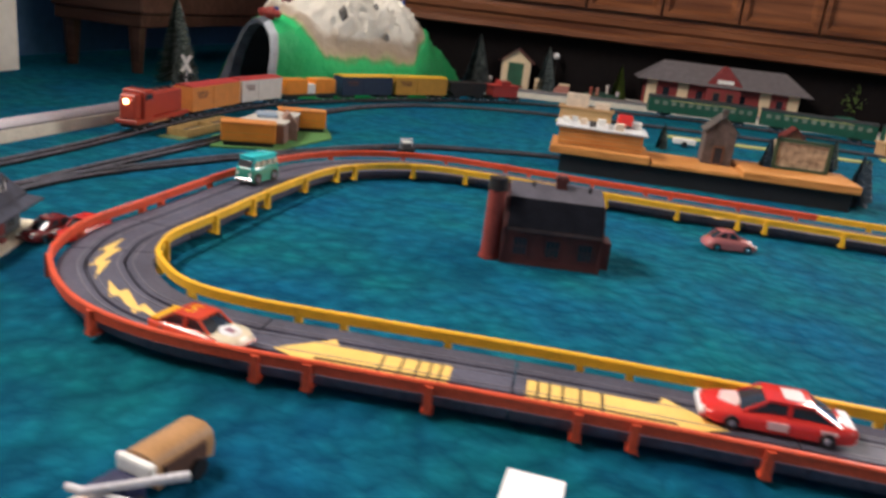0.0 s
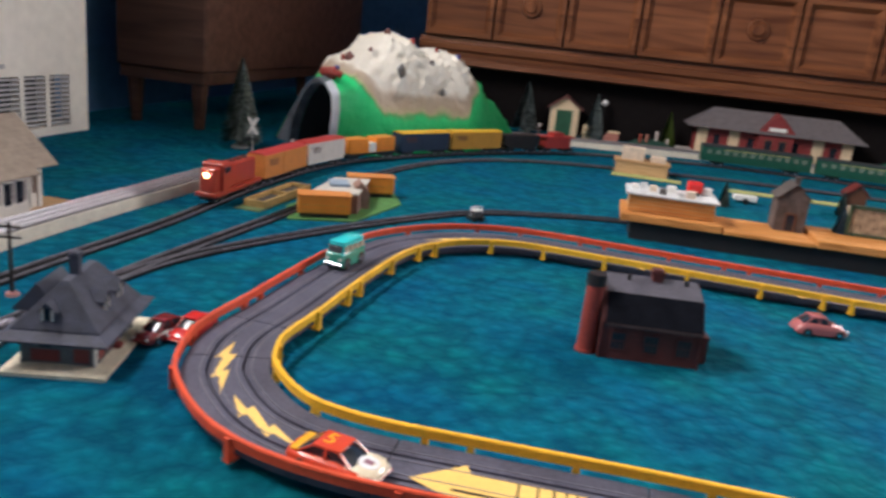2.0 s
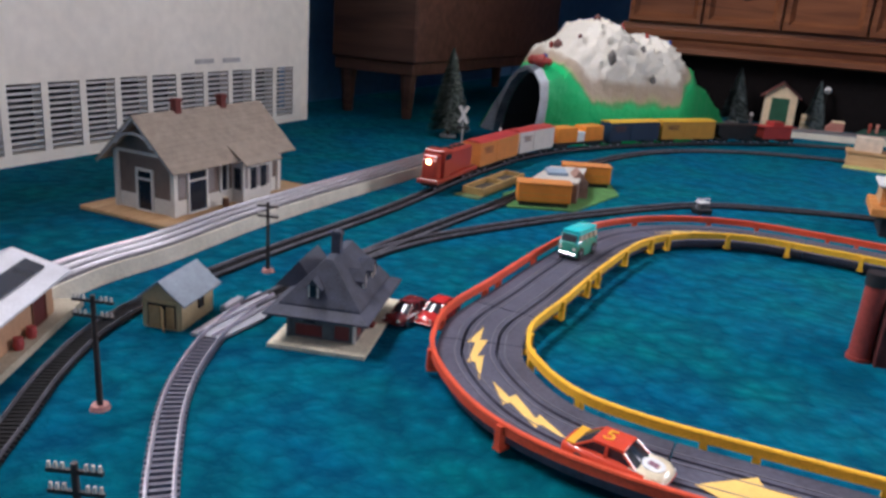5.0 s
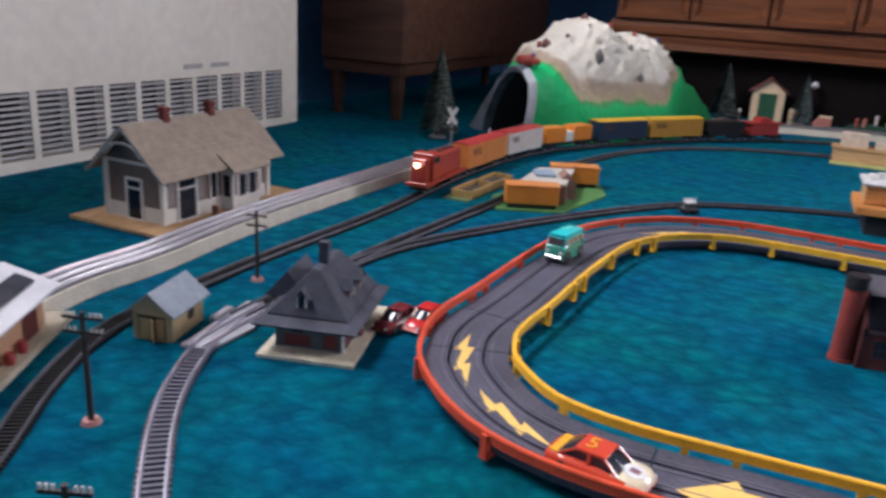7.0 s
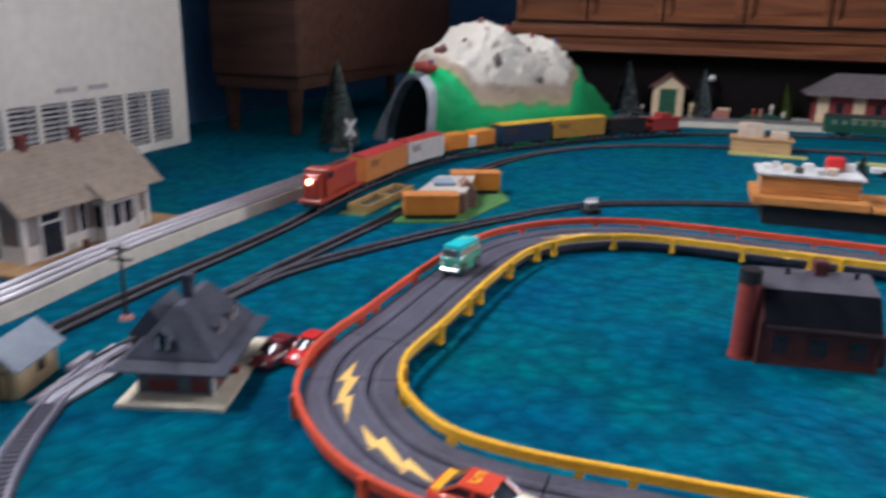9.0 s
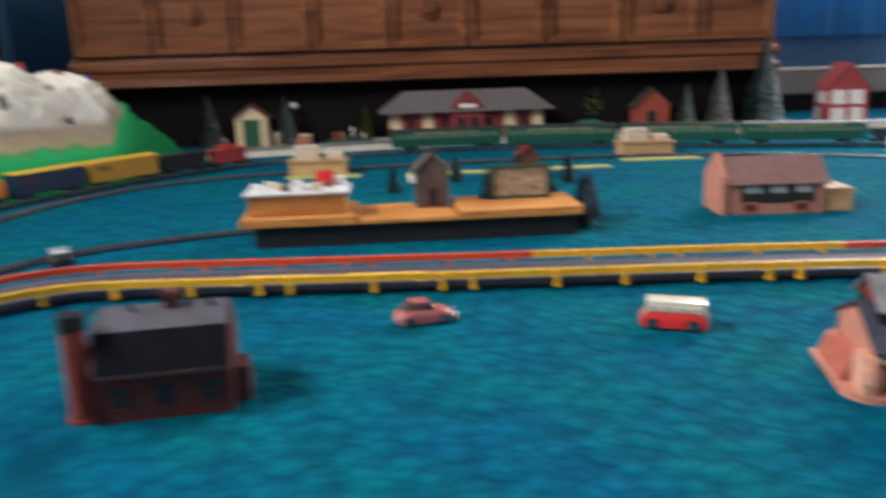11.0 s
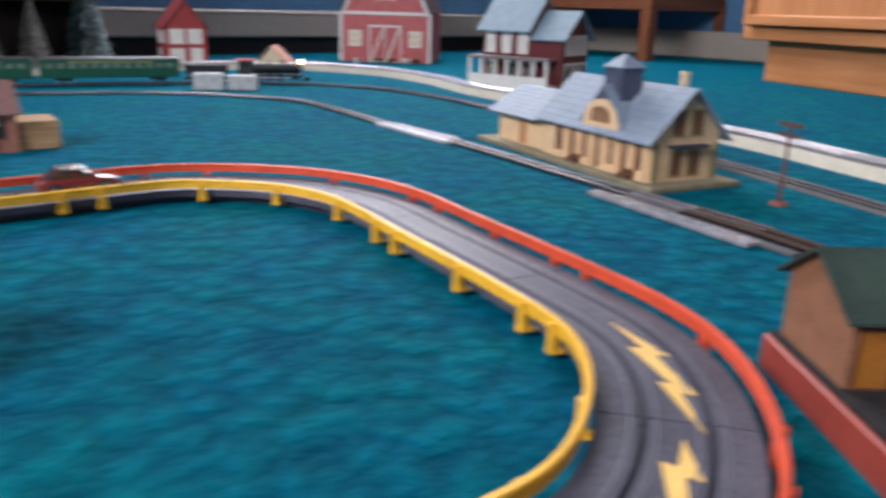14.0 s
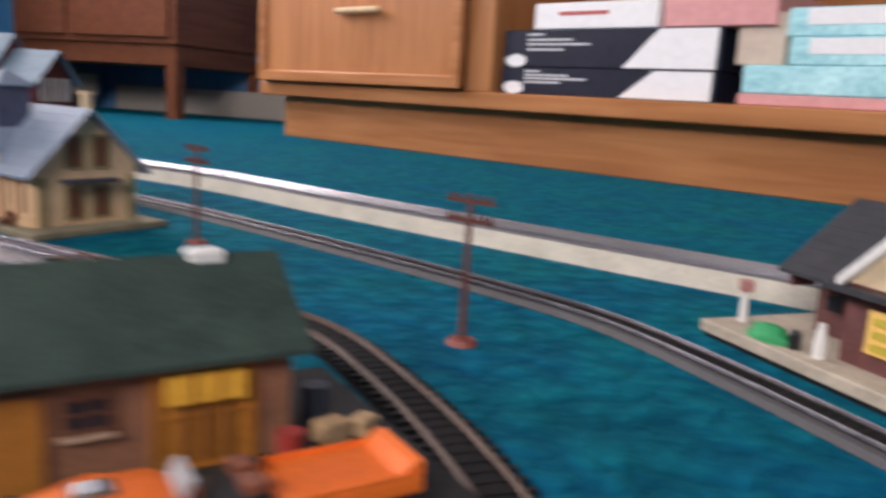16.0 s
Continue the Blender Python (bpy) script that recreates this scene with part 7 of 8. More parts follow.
# white and maroon farmhouse
wh = thing("farmhouse", 2.175, 1.205, 0, -88, "maroon and white two-storey model farmhouse with grey roofs", "model house")
wh.scale = (1.22, 1.12, 1.20)
MAROONS = mat("dark_maroon_siding", (0.11, 0.014, 0.018), 0.65, grain=0.12, scale=80)
BLUEROOF = mat("blue_grey_sheet_roof", (0.17, 0.24, 0.31), 0.65, grain=0.1, scale=60, spec=0.3)
PALEPANE = mat("curtained_pane", (0.62, 0.62, 0.60), 0.4)
WL, WW = 0.175, 0.10
part("wall_shell", prism(B(), [(-WW / 2, 0), (WW / 2, 0), (WW / 2, 0.115), (0, 0.165), (-WW / 2, 0.115)], -WL / 2, WL / 2 - 0.07, "x"), MAROONS, wh)
part("wing_wall", prism(B(), [(-WW / 2 - 0.004, 0), (WW / 2, 0), (WW / 2, 0.10), (0, 0.142), (-WW / 2 - 0.004, 0.10)], WL / 2 - 0.0698, WL / 2, "x"), MAROONS, wh)
for s_ in (-1, 1):
    part("roof_slope", prism(B(), [(s_ * 0.0005, 0.166), (s_ * 0.064, 0.104), (s_ * 0.064, 0.107), (s_ * 0.0005, 0.169)], -WL / 2 - 0.01, WL / 2 - 0.066, "x"), BLUEROOF, wh)
    part("wing_roof", prism(B(), [(s_ * 0.0005, 0.143), (s_ * 0.064, 0.091), (s_ * 0.064, 0.094), (s_ * 0.0005, 0.146)], WL / 2 - 0.0655, WL / 2 + 0.01, "x"), BLUEROOF, wh)
bx("porch_roof", (-WL / 2 - 0.012, -WW / 2 - 0.04, 0.055, WL / 2 - 0.01, -WW / 2, 0.060), mat("porch_grey", (0.2, 0.17, 0.18), 0.7), wh)
bx("porch_floor", (-WL / 2 - 0.012, -WW / 2 - 0.04, 0, WL / 2 - 0.01, -WW / 2, 0.012), WHITE, wh)
for k in range(7):
    xx = -WL / 2 - 0.008 + k * (WL - 0.006) / 6
    bx("porch_post", (xx - 0.003, -WW / 2 - 0.039, 0.012, xx + 0.003, -WW / 2 - 0.034, 0.055), WHITE, wh)
bx("porch_rail", (-WL / 2 - 0.008, -WW / 2 - 0.038, 0.012, WL / 2 - 0.014, -WW / 2 - 0.036, 0.026), WHITE, wh)
for k in range(5):
    opening(wh, WL, WW, "S", -WL / 2 + 0.016 + k * 0.036, 0.068, 0.016, 0.032, WHITE, PALEPANE, "window", 0.003)
for k in range(4):
    opening(wh, WL, WW, "S", -WL / 2 + 0.022 + k * 0.042, 0.014, 0.016, 0.034, WHITE, WIN, "window", 0.003)
for yy in (-0.030, 0.0, 0.030):
    opening(wh, WL, WW, "E", yy, 0.068, 0.016, 0.030, WHITE, PALEPANE, "window", 0.003)
    opening(wh, WL, WW, "E", yy, 0.018, 0.016, 0.030, WHITE, WIN, "window", 0.003)

# pink hut and grey freight blocks by the far curve
gable_building("pink_hut", 1.93, 1.86, 0, 40, 0.075, 0.07, 0.035, 0.068, 0.008, CREAM, PINKBRICK, "small model hut with salmon pink roof", [("S", 0.0, 0.01, 0.02, 0.02, WHITE)])
for k, (x, y) in enumerate(((1.535, 1.575), (1.59, 1.535))):
    t = thing("stone_block", x, y, 0, -38, "pale grey model stone block beside the inner line", "block", "stone blocks")
    bx("block", (-0.03, -0.018, 0, 0.03, 0.018, 0.034 - 0.004 * k), mat("pale_stone", (0.42, 0.44, 0.45), 0.8, grain=0.2, scale=80, bump=0.001), t, 0.004, seg=2)

# crates on the pale strips
STRIP = mat("yellow_green_strip", (0.40, 0.42, 0.14), 0.9, grain=0.2, scale=80)
for x, y, ln, rz in ((0.31, 1.745, 0.15, -12), (0.68, 1.675, 0.42, -7), (1.03, 1.70, 0.17, -12)):
    t = thing("lawn_strip", x, y, 0, rz, "pale yellow-green card strip on the carpet", "card strip")
    bx("card", (-ln / 2, -0.016, 0, ln / 2, 0.016, 0.0025), STRIP, t)
for x, y, rz in ((0.305, 1.79, -10), (1.035, 1.785, -6)):
    t = thing("loading_dock", x, y, 0, rz, "tan wooden model loading dock with pale crates", "loading dock")
    bx("dock", (-0.058, -0.025, 0, 0.058, 0.025, 0.028), TANWOOD, t, 0.001)
    bx("skid", (-0.062, -0.028, 0.028, 0.062, 0.028, 0.032), TANWOOD, t)
    for k, (a, w, hh) in enumerate(((-0.022, 0.05, 0.028), (0.034, 0.034, 0.013))):
        bx("crate", (a - w / 2, -0.016, 0.032, a + w / 2, 0.016, 0.032 + hh), mat("pale_crate", (0.62, 0.50, 0.38), 0.7, grain=0.1, scale=80), t, 0.001)

# ---- street of shops on a timber deck ----
SX, SY, SR = 0.385, 1.185, -8.5


def on_deck(x, y):
    v = Matrix.Rotation(radians(SR), 4, "Z") @ Vector((x, y, 0))
    return SX + v.x, SY + v.y


dk2 = thing("timber_deck", SX, SY, 0, SR, "long raised orange timber deck on black supports", "deck")
bx("support", (-0.205, -0.040, 0, 0.215, 0.045, 0.0275), mat("black_timber", (0.010, 0.011, 0.014), 0.7, grain=0.2), dk2)
for k, (x0, x1) in enumerate(((-0.222, -0.075), (-0.072, 0.055), (0.058, 0.222))):
    for j in range(4):
        y0 = -0.050 + j * 0.026
        bx("plank", (x0, y0, 0.028 if k != 1 else 0.0278, x1, y0 + 0.0252, 0.040 if k != 1 else 0.034), ORANGEWOOD, dk2, 0.0012)
x, y = on_deck(-0.150, 0.0)
g1 = thing("general_store", x, y, 0.040, SR, "low model store with pale cluttered flat roof on the deck", "model building")
bx("wall_shell", (-0.062, -0.030, 0, 0.062, 0.034, 0.026), TANWOOD, g1, 0.001)
for k in range(4):
    bx("siding_board", (-0.0625, -0.0315, 0.002 + k * 0.006, 0.0625, -0.0295, 0.0065 + k * 0.006), ORANGEWOOD, g1)
bx("roof", (-0.068, -0.036, 0.026, 0.068, 0.038, 0.030), mat("pale_roof", (0.55, 0.56, 0.56), 0.7), g1, 0.001)
rng = random.Random(11)
for k in range(9):
    xx, yy, ss = -0.055 + k * 0.0135, rng.uniform(-0.028, 0.02), rng.uniform(0.003, 0.007)
    bx("roof_crate", (xx - ss, yy - ss, 0.030, xx + ss, yy + ss, 0.030 + ss * 1.6), (WHITE, mat("pale_roof", (0.55, 0.56, 0.56), 0.7), mat("pale_crate", (0.62, 0.50, 0.38), 0.7), GREYSTONE)[k % 4], g1)
bx("red_cistern", (0.022, 0.005, 0.030, 0.046, 0.028, 0.050), REDP, g1, 0.005, "round red cistern", 2)
x, y = on_deck(0.028, 0.032)
DKST = mat("dark_brown_stone", (0.085, 0.062, 0.055), 0.85, grain=0.3, scale=70, bump=0.001)
sp = gable_building("stone_chapel", x, y, 0.034, SR + 90, 0.042, 0.044, 0.052, 0.073, 0.004, DKST, mat("dark_worn_shingle", (0.075, 0.062, 0.056), 0.8, grain=0.2, scale=80), "dark brown stone model chapel on the timber deck", [("W", 0.0, 0.002, 0.012, 0.024, BROWN, WIN, "door", 0.002)])
chimney(sp, -0.015, 0.0, 0.066, 0.083, 0.0035, DKST)
x, y = on_deck(0.150, 0.02)
bb = thing("market_stall", x, y, 0.040, SR, "model market stall with framed painted board on the deck", "model building")
bx("back", (-0.045, 0.0, 0, 0.045, 0.03, 0.045), mat("mottled_goods", (0.20, 0.11, 0.07), 0.8, grain=0.4, scale=90, second=(0.36, 0.27, 0.18)), bb)
fr = B()
for d in ((-0.05, -0.003, 0, -0.044, 0.001, 0.052), (0.044, -0.003, 0, 0.05, 0.001, 0.052), (-0.05, -0.003, 0.046, 0.05, 0.001, 0.052), (-0.05, -0.003, 0, 0.05, 0.001, 0.005)):
    box(fr, *d)
part("frame", fr, mat("dark_green_frame", (0.03, 0.06, 0.03), 0.6), bb)
bb.scale = (0.82, 1.0, 0.9)
for px, py, hh, sd in ((0.105, 0.028, 0.05, 21), (0.235, 0.01, 0.078, 22), (0.205, 0.06, 0.062, 23), (0.255, 0.045, 0.07, 24)):
    x, y = on_deck(px, py)
    t = pine(x, y, hh, hh * 0.26, "small blue-green model fir beside the shops", base=False, frost=0.1, seed=sd, green=(0.015, 0.045, 0.075))
    if px < 0.2:
        t.location.z = 0.034
for px, py, hh, sd in ((-0.02, 0.33, 0.05, 31), (0.10, 0.42, 0.055, 32), (0.21, 0.40, 0.05, 33), (0.30, 0.36, 0.06, 34)):
    x, y = on_deck(px, py)
    pine(x, y, hh, hh * 0.24, "small dark model fir on the pale strip", base=False, frost=0.15, seed=sd, green=(0.015, 0.04, 0.035))
for px, py, c, nm in ((0.03, 0.40, WHITE, "small white model cart on the pale strip"), (0.235, 0.42, BROWN, "small brown model hut on the pale strip")):
    x, y = on_deck(px, py)
    t = thing("handcart" if c == WHITE else "watch_hut", x, y, 0, SR, nm, "cart" if c == WHITE else "model building")
    if c == WHITE:
        bx("tray", (-0.022, -0.010, 0.006, 0.022, 0.010, 0.016), WHITE, t, 0.001)
        for s_ in (-1, 1):
            part("wheel", cyl(B(), 0.0, 0.006, s_ * 0.0102, s_ * 0.013, 0.006, 0.006, 14, "y"), BLACK, t)
    else:
        part("body", prism(B(), [(-0.018, 0), (0.018, 0), (0.018, 0.045), (0, 0.062), (-0.018, 0.045)], -0.015, 0.015, "y"), BROWN, t)
        part("roof", prism(B(), [(-0.023, 0.042), (0, 0.063), (0.023, 0.042), (0.023, 0.045), (0, 0.066), (-0.023, 0.045)], -0.019, 0.019, "y"), MAROON, t)

# ---- boxcar diner on a green card ----
dn = thing("boxcar_diner", -0.245, 1.160, 0, 16, "model diner of two orange boxcars with a pale roof between", "model building")
part("lawn_card", prism(B(), [(-0.097, -0.082), (-0.004, -0.082), (0.082, 0.035), (0.084, 0.110), (-0.010, 0.110), (-0.097, -0.005)], 0.0, 0.0022, "z"), mat("lawn_card_green", (0.07, 0.20, 0.05), 0.85, grain=0.2, scale=80), dn)
for (y0, y1, x0, x1, nm) in ((-0.073, -0.042, -0.083, -0.009, "front_boxcar"), (0.074, 0.104, 0.002, 0.076, "rear_boxcar")):
    o = bx(nm, (x0, y0, 0.008, x1, y1, 0.0335), ORANGE, dn, 0.0012)
    bx("sill", (x0 + 0.003, y0 + 0.003, 0.0022, x1 - 0.003, y1 - 0.003, 0.008), BLACK, o)
    for q in (0.013, 0.020):
        bx("panel_line", (x0 + 0.004, y0 - 0.0006, q, x1 - 0.004, y0 + 0.0004, q + 0.0008), BOXAM, o)
    bx("roof_cap", (x0 - 0.001, y0 - 0.001, 0.0335, x1 + 0.001, y1 + 0.001, 0.0350), BOXOR, o)
part("hall", prism(B(), [(-0.062, -0.0415), (0.004, -0.0415), (0.034, 0.0735), (-0.014, 0.0735)], 0.0022, 0.029, "z"), mat("brown_hall", (0.17, 0.09, 0.07), 0.7, grain=0.15), dn)
part("hall_roof", prism(B(), [(-0.066, -0.0412), (0.004, -0.0412), (0.036, 0.0732), (-0.020, 0.0732)], 0.029, 0.032, "z"), mat("pale_hall_roof", (0.50, 0.47, 0.42), 0.7, grain=0.1), dn)
bx("sign_board", (-0.034, 0.000, 0.032, -0.004, 0.036, 0.037), mat("blue_grey_sign", (0.25, 0.33, 0.42), 0.6), dn, 0.001)
part("porch", prism(B(), [(0.000, 0.0022), (0.026, 0.0022), (0.026, 0.026), (0.012, 0.042), (0.000, 0.028)], -0.006, 0.030, "y"), mat("rosy_brown_porch", (0.30, 0.17, 0.13), 0.7, grain=0.2, scale=90), dn, "rosy brown gabled porch")
tray = thing("coal_tray", -0.358, 1.172, 0, -13, "open tan model bin with two dark bays on a card", "bin")
TRAYM = mat("olive_tan", (0.40, 0.26, 0.09), 0.7, grain=0.15)
bx("card", (-0.027, -0.088, 0, 0.024, 0.070, 0.0015), mat("green_card", (0.10, 0.16, 0.06), 0.8, grain=0.2, scale=80), tray)
for d in ((-0.022, -0.072, -0.0185, 0.066), (0.0185, -0.072, 0.022, 0.066)):
    bx("side", (d[0], d[1], 0.0015, d[2], d[3], 0.012), TRAYM, tray)
for y_ in (-0.072, -0.0015, 0.0625):
    bx("cross_wall", (-0.0184, y_, 0.0015, 0.0184, y_ + 0.0035, 0.0115), TRAYM, tray)
bx("load", (-0.0184, -0.0684, 0.0015, 0.0184, -0.0016, 0.005), mat("dark_load", (0.05, 0.04, 0.03), 0.9, grain=0.3, scale=150), tray)
bx("load", (-0.0184, 0.0021, 0.0015, 0.0184, 0.0624, 0.006), mat("dark_load", (0.05, 0.04, 0.03), 0.9, grain=0.3, scale=150), tray)

tray.scale = (0.75, 1.08, 1.0)

# ---- line-side furniture ----
gt = thing("hand_car", -0.056, 1.172, 0, 35, "small dark model hand car with a white top", "hand car")
bx("deck", (-0.013, -0.008, 0.004, 0.013, 0.008, 0.008), BLACK, gt, 0.001)
bx("box", (-0.008, -0.006, 0.008, 0.007, 0.006, 0.016), mat("weathered_metal", (0.10, 0.09, 0.09), 0.5, grain=0.3), gt, 0.001)
bx("top", (-0.009, -0.0065, 0.016, 0.008, 0.0065, 0.0185), WHITE, gt, 0.001)
for s_ in (-1, 1):
    part("handle", cyl(B(), s_ * 0.010, 0.0, 0.008, 0.022, 0.0008, 0.0007, 6), STEEL, gt)
part("handle_bar", cyl(B(), 0.0, 0.0222, -0.011, 0.011, 0.0009, 0.0009, 6, "x"), STEEL, gt)
for xx in (-0.008, 0.008):
    part("wheel", cyl(B(), xx, 0.0035, -0.008, 0.008, 0.0035, 0.0035, 12, "y"), BLACK, gt)
xb = thing("crossing_sign", -0.486, 1.450, 0, 10, "white railway crossbuck with lamps on a pale post", "sign")
part("post", cyl(B(), 0, 0, 0, 0.076, 0.0014, 0.0012, 8), mat("pale_grey_post", (0.5, 0.5, 0.5), 0.5), xb)
part("foot", cyl(B(), 0, 0, 0, 0.004, 0.011, 0.009, 14), WHITE, xb)
for r_ in (62, -62):
    o = bx("blade", (-0.0175, -0.0022, -0.0030, 0.0175, -0.001, 0.0030), WHITE, xb)
    o.matrix_basis = pose(0, -0.0005 * (r_ > 0), 0.064, 0, r_, 0)
bx("lamp_bar", (-0.009, -0.003, 0.038, 0.009, -0.001, 0.041), BLACK, xb)
for s_ in (-1, 1):
    part("lamp", cyl(B(), s_ * 0.008, 0.0395, -0.0045, -0.0005, 0.0036, 0.0036, 12, "y"), BLACK, xb)
rk = thing("crossing_ramp", -0.455, 1.212, 0, 76, "tan wooden road crossing ramp against the roadbed", "ramp")
part("ramp", prism(B(), [(-0.026, 0.0), (0.004, 0.0), (0.004, 0.0195), (-0.004, 0.0195)], -0.028, 0.028, "x"), TANWOOD, rk)
mp_ = thing("mile_post", -0.428, 1.522, 0, 0, "short white marker post beside the tunnel", "post")
part("post", cyl(B(), 0, 0, 0, 0.036, 0.0026, 0.0022, 8), WHITE, mp_)
part("cap", cyl(B(), 0, 0, 0.036, 0.046, 0.0012, 0.0012, 8), BLACK, mp_)
POLE = mat("red_brown_pole", (0.12, 0.035, 0.025), 0.6)
POLEB = mat("dark_pole", (0.03, 0.018, 0.016), 0.6)
INSUL = mat("pale_insulator", (0.6, 0.55, 0.5), 0.4)


def utility_pole(x, y, h, rz, material, foot, label, fr=0.0085, arm=0.0145):
    t = thing("utility_pole", x, y, 0, rz, label, "utility pole", "utility poles")
    part("foot", cyl(B(), 0, 0, 0, 0.003, fr, fr * 0.8, 16), foot, t)
    part("pole", cyl(B(), 0, 0, 0.003, h, 0.0021, 0.0015, 8), material, t)
    for z in (h - 0.004, h - 0.014):
        a = bx("crossarm", (-arm, -0.0009, z - 0.0009, arm, 0.0009, z + 0.0009), material, t)
        for k in (-arm * 0.9, -arm * 0.66, -arm * 0.42, arm * 0.42, arm * 0.66, arm * 0.9):
            part("insulator", cyl(B(), k, 0, z + 0.0009, z + 0.0036, 0.0010, 0.0007, 6), INSUL if material == POLEB else material, a)
    return t


PINKF = mat("pink_foot", (0.45, 0.20, 0.18), 0.5)
utility_pole(-0.4475, 0.403, 0.078, 8, POLEB, PINKF, "dark model utility pole with a pink foot on the carpet", 0.0066, 0.0135)
utility_pole(-0.477, 0.679, 0.070, 5, POLEB, PINKF, "dark model utility pole beside the outer line", 0.0066, 0.0105)
utility_pole(-0.335, 0.255, 0.078, 12, POLEB, PINKF, "dark model utility pole with pale insulators", 0.0066, 0.0118)
utility_pole(1.179, 0.139, 0.080, 62, POLE, mat("red_brown_foot", (0.25, 0.06, 0.04), 0.5), "red-brown model utility pole between the lines")
utility_pole(1.365, 0.385, 0.080, 62, POLE, mat("red_brown_foot", (0.25, 0.06, 0.04), 0.5), "red-brown model utility pole beyond the cream station")

# freight house at the left edge
fh = thing("freight_house", -0.572, 0.400, 0, 108.5, "tan model freight house with pale roof and dark skylight", "model building")
FL, FW = 0.20, 0.065
bx("platform", (-FL / 2, -FW / 2 - 0.012, 0, FL / 2 + 0.028, FW / 2, 0.006), mat("pale_platform", (0.42, 0.37, 0.28), 0.8), fh)
part("wall_shell", prism(B(), [(-FW / 2, 0.006), (FW / 2, 0.006), (FW / 2, 0.040), (0, 0.052), (-FW / 2, 0.040)], -FL / 2, FL / 2, "x"), mat("tan_wall", (0.42, 0.24, 0.14), 0.7, grain=0.1), fh)
for s_ in (-1, 1):
    part("roof_slope", prism(B(), [(s_ * 0.0005, 0.053), (s_ * 0.044, 0.0365), (s_ * 0.044, 0.0385), (s_ * 0.0005, 0.055)], -FL / 2 - 0.01, FL / 2 + 0.01, "x"), mat("white_roof", (0.60, 0.60, 0.64), 0.6, grain=0.06), fh)
part("skylight", prism(B(), [(-0.030, 0.0445), (-0.016, 0.0498), (-0.016, 0.0515), (-0.030, 0.0462)], -FL / 2 + 0.01, FL / 2 - 0.004, "x"), mat("navy_strip", (0.01, 0.015, 0.03), 0.3), fh, "dark skylight strip")
for xx in (0.075, -0.01):
    opening(fh, FL, FW, "S", xx, 0.0065, 0.020, 0.027, BROWN, mat("dark_maroon_door", (0.09, 0.012, 0.012), 0.6), "door", 0.0015)
for k, (xx, yy, c) in enumerate(((0.112, 0.0, BROWN), (0.12, 0.012, GREYSTONE), (0.118, -0.02, WHITE), (0.05, -0.038, BARNRED), (0.03, -0.038, BARNRED))):
    v = Matrix.Rotation(radians(108.5), 4, "Z") @ Vector((xx, yy, 0))
    t = thing("freight_barrel", -0.572 + v.x, 0.400 + v.y, 0.006, 0, "small model barrel on the freight platform", "barrel", "platform barrels")
    part("barrel", cyl(cyl(B(), 0, 0, 0, 0.0045, 0.0032, 0.004, 10), 0, 0, 0.0045, 0.009, 0.004, 0.0032, 10), c, t)

# ---- cream station on the right ----
s2 = thing("cream_station", 1.440, 0.631, 0, 66.0, "cream model station with pale grey roofs and a slate tower", "model building")
SL, SW = 0.312, 0.090
GREYSHEET = mat("smooth_grey_roof", (0.20, 0.25, 0.33), 0.65, grain=0.1, scale=60, bump=0.0002, spec=0.3)
BROWNP = mat("brown_pane", (0.16, 0.06, 0.03), 0.4)
CREAMS = mat("warm_cream_plastic", (0.74, 0.52, 0.31), 0.6, grain=0.07, scale=60)
bx("platform", (-0.180, -0.060, 0, 0.180, 0.062, 0.006), mat("olive_platform", (0.22, 0.19, 0.12), 0.85, grain=0.15, scale=60), s2, 0.0008)
ML = 0.198
part("main_wall", prism(B(), [(-SW / 2, 0.006), (SW / 2, 0.006), (SW / 2, 0.055), (0, 0.098), (-SW / 2, 0.055)], -SL / 2, -SL / 2 + ML, "x"), CREAMS, s2)
part("wing_wall", prism(B(), [(-SW / 2 + 0.004, 0.006), (SW / 2 - 0.004, 0.006), (SW / 2 - 0.004, 0.046), (0, 0.073), (-SW / 2 + 0.004, 0.046)], -SL / 2 + ML, SL / 2, "x"), CREAMS, s2)
for s_ in (-1, 1):
    part("roof_slope", slope(s_ * 0.0003, 0.1, s_ * 0.0555, 0.0455, 0.0022, -SL / 2 - 0.009, -SL / 2 + ML + 0.006), GREYSHEET, s2)
    part("wing_roof", slope(s_ * 0.0003, 0.075, s_ * 0.0545, 0.0415, 0.0022, -SL / 2 + ML + 0.0062, SL / 2 + 0.012), GREYSHEET, s2)
SLT = mat("slate_tower", (0.07, 0.08, 0.13), 0.6, grain=0.15, scale=90)
tw = bx("tower", (-0.090, 0.010, 0.05, -0.062, 0.038, 0.116), SLT, s2)
part("tower_roof", hip(B(), -0.0925, 0.0075, -0.0595, 0.0405, 0.116, -0.0770, 0.0230, -0.0750, 0.0250, 0.1310), GREYSHEET, tw)
for s_ in (-1, 1):
    bx("corner_board", (-0.076 + s_ * 0.0135 - 0.0012, 0.0372, 0.06, -0.076 + s_ * 0.0135 + 0.0012, 0.0388, 0.116), SLT, tw)
for z_ in (0.088, 0.094, 0.100, 0.106):
    bx("louvre", (-0.084, 0.0376, z_, -0.068, 0.0386, z_ + 0.003), SLT, tw)
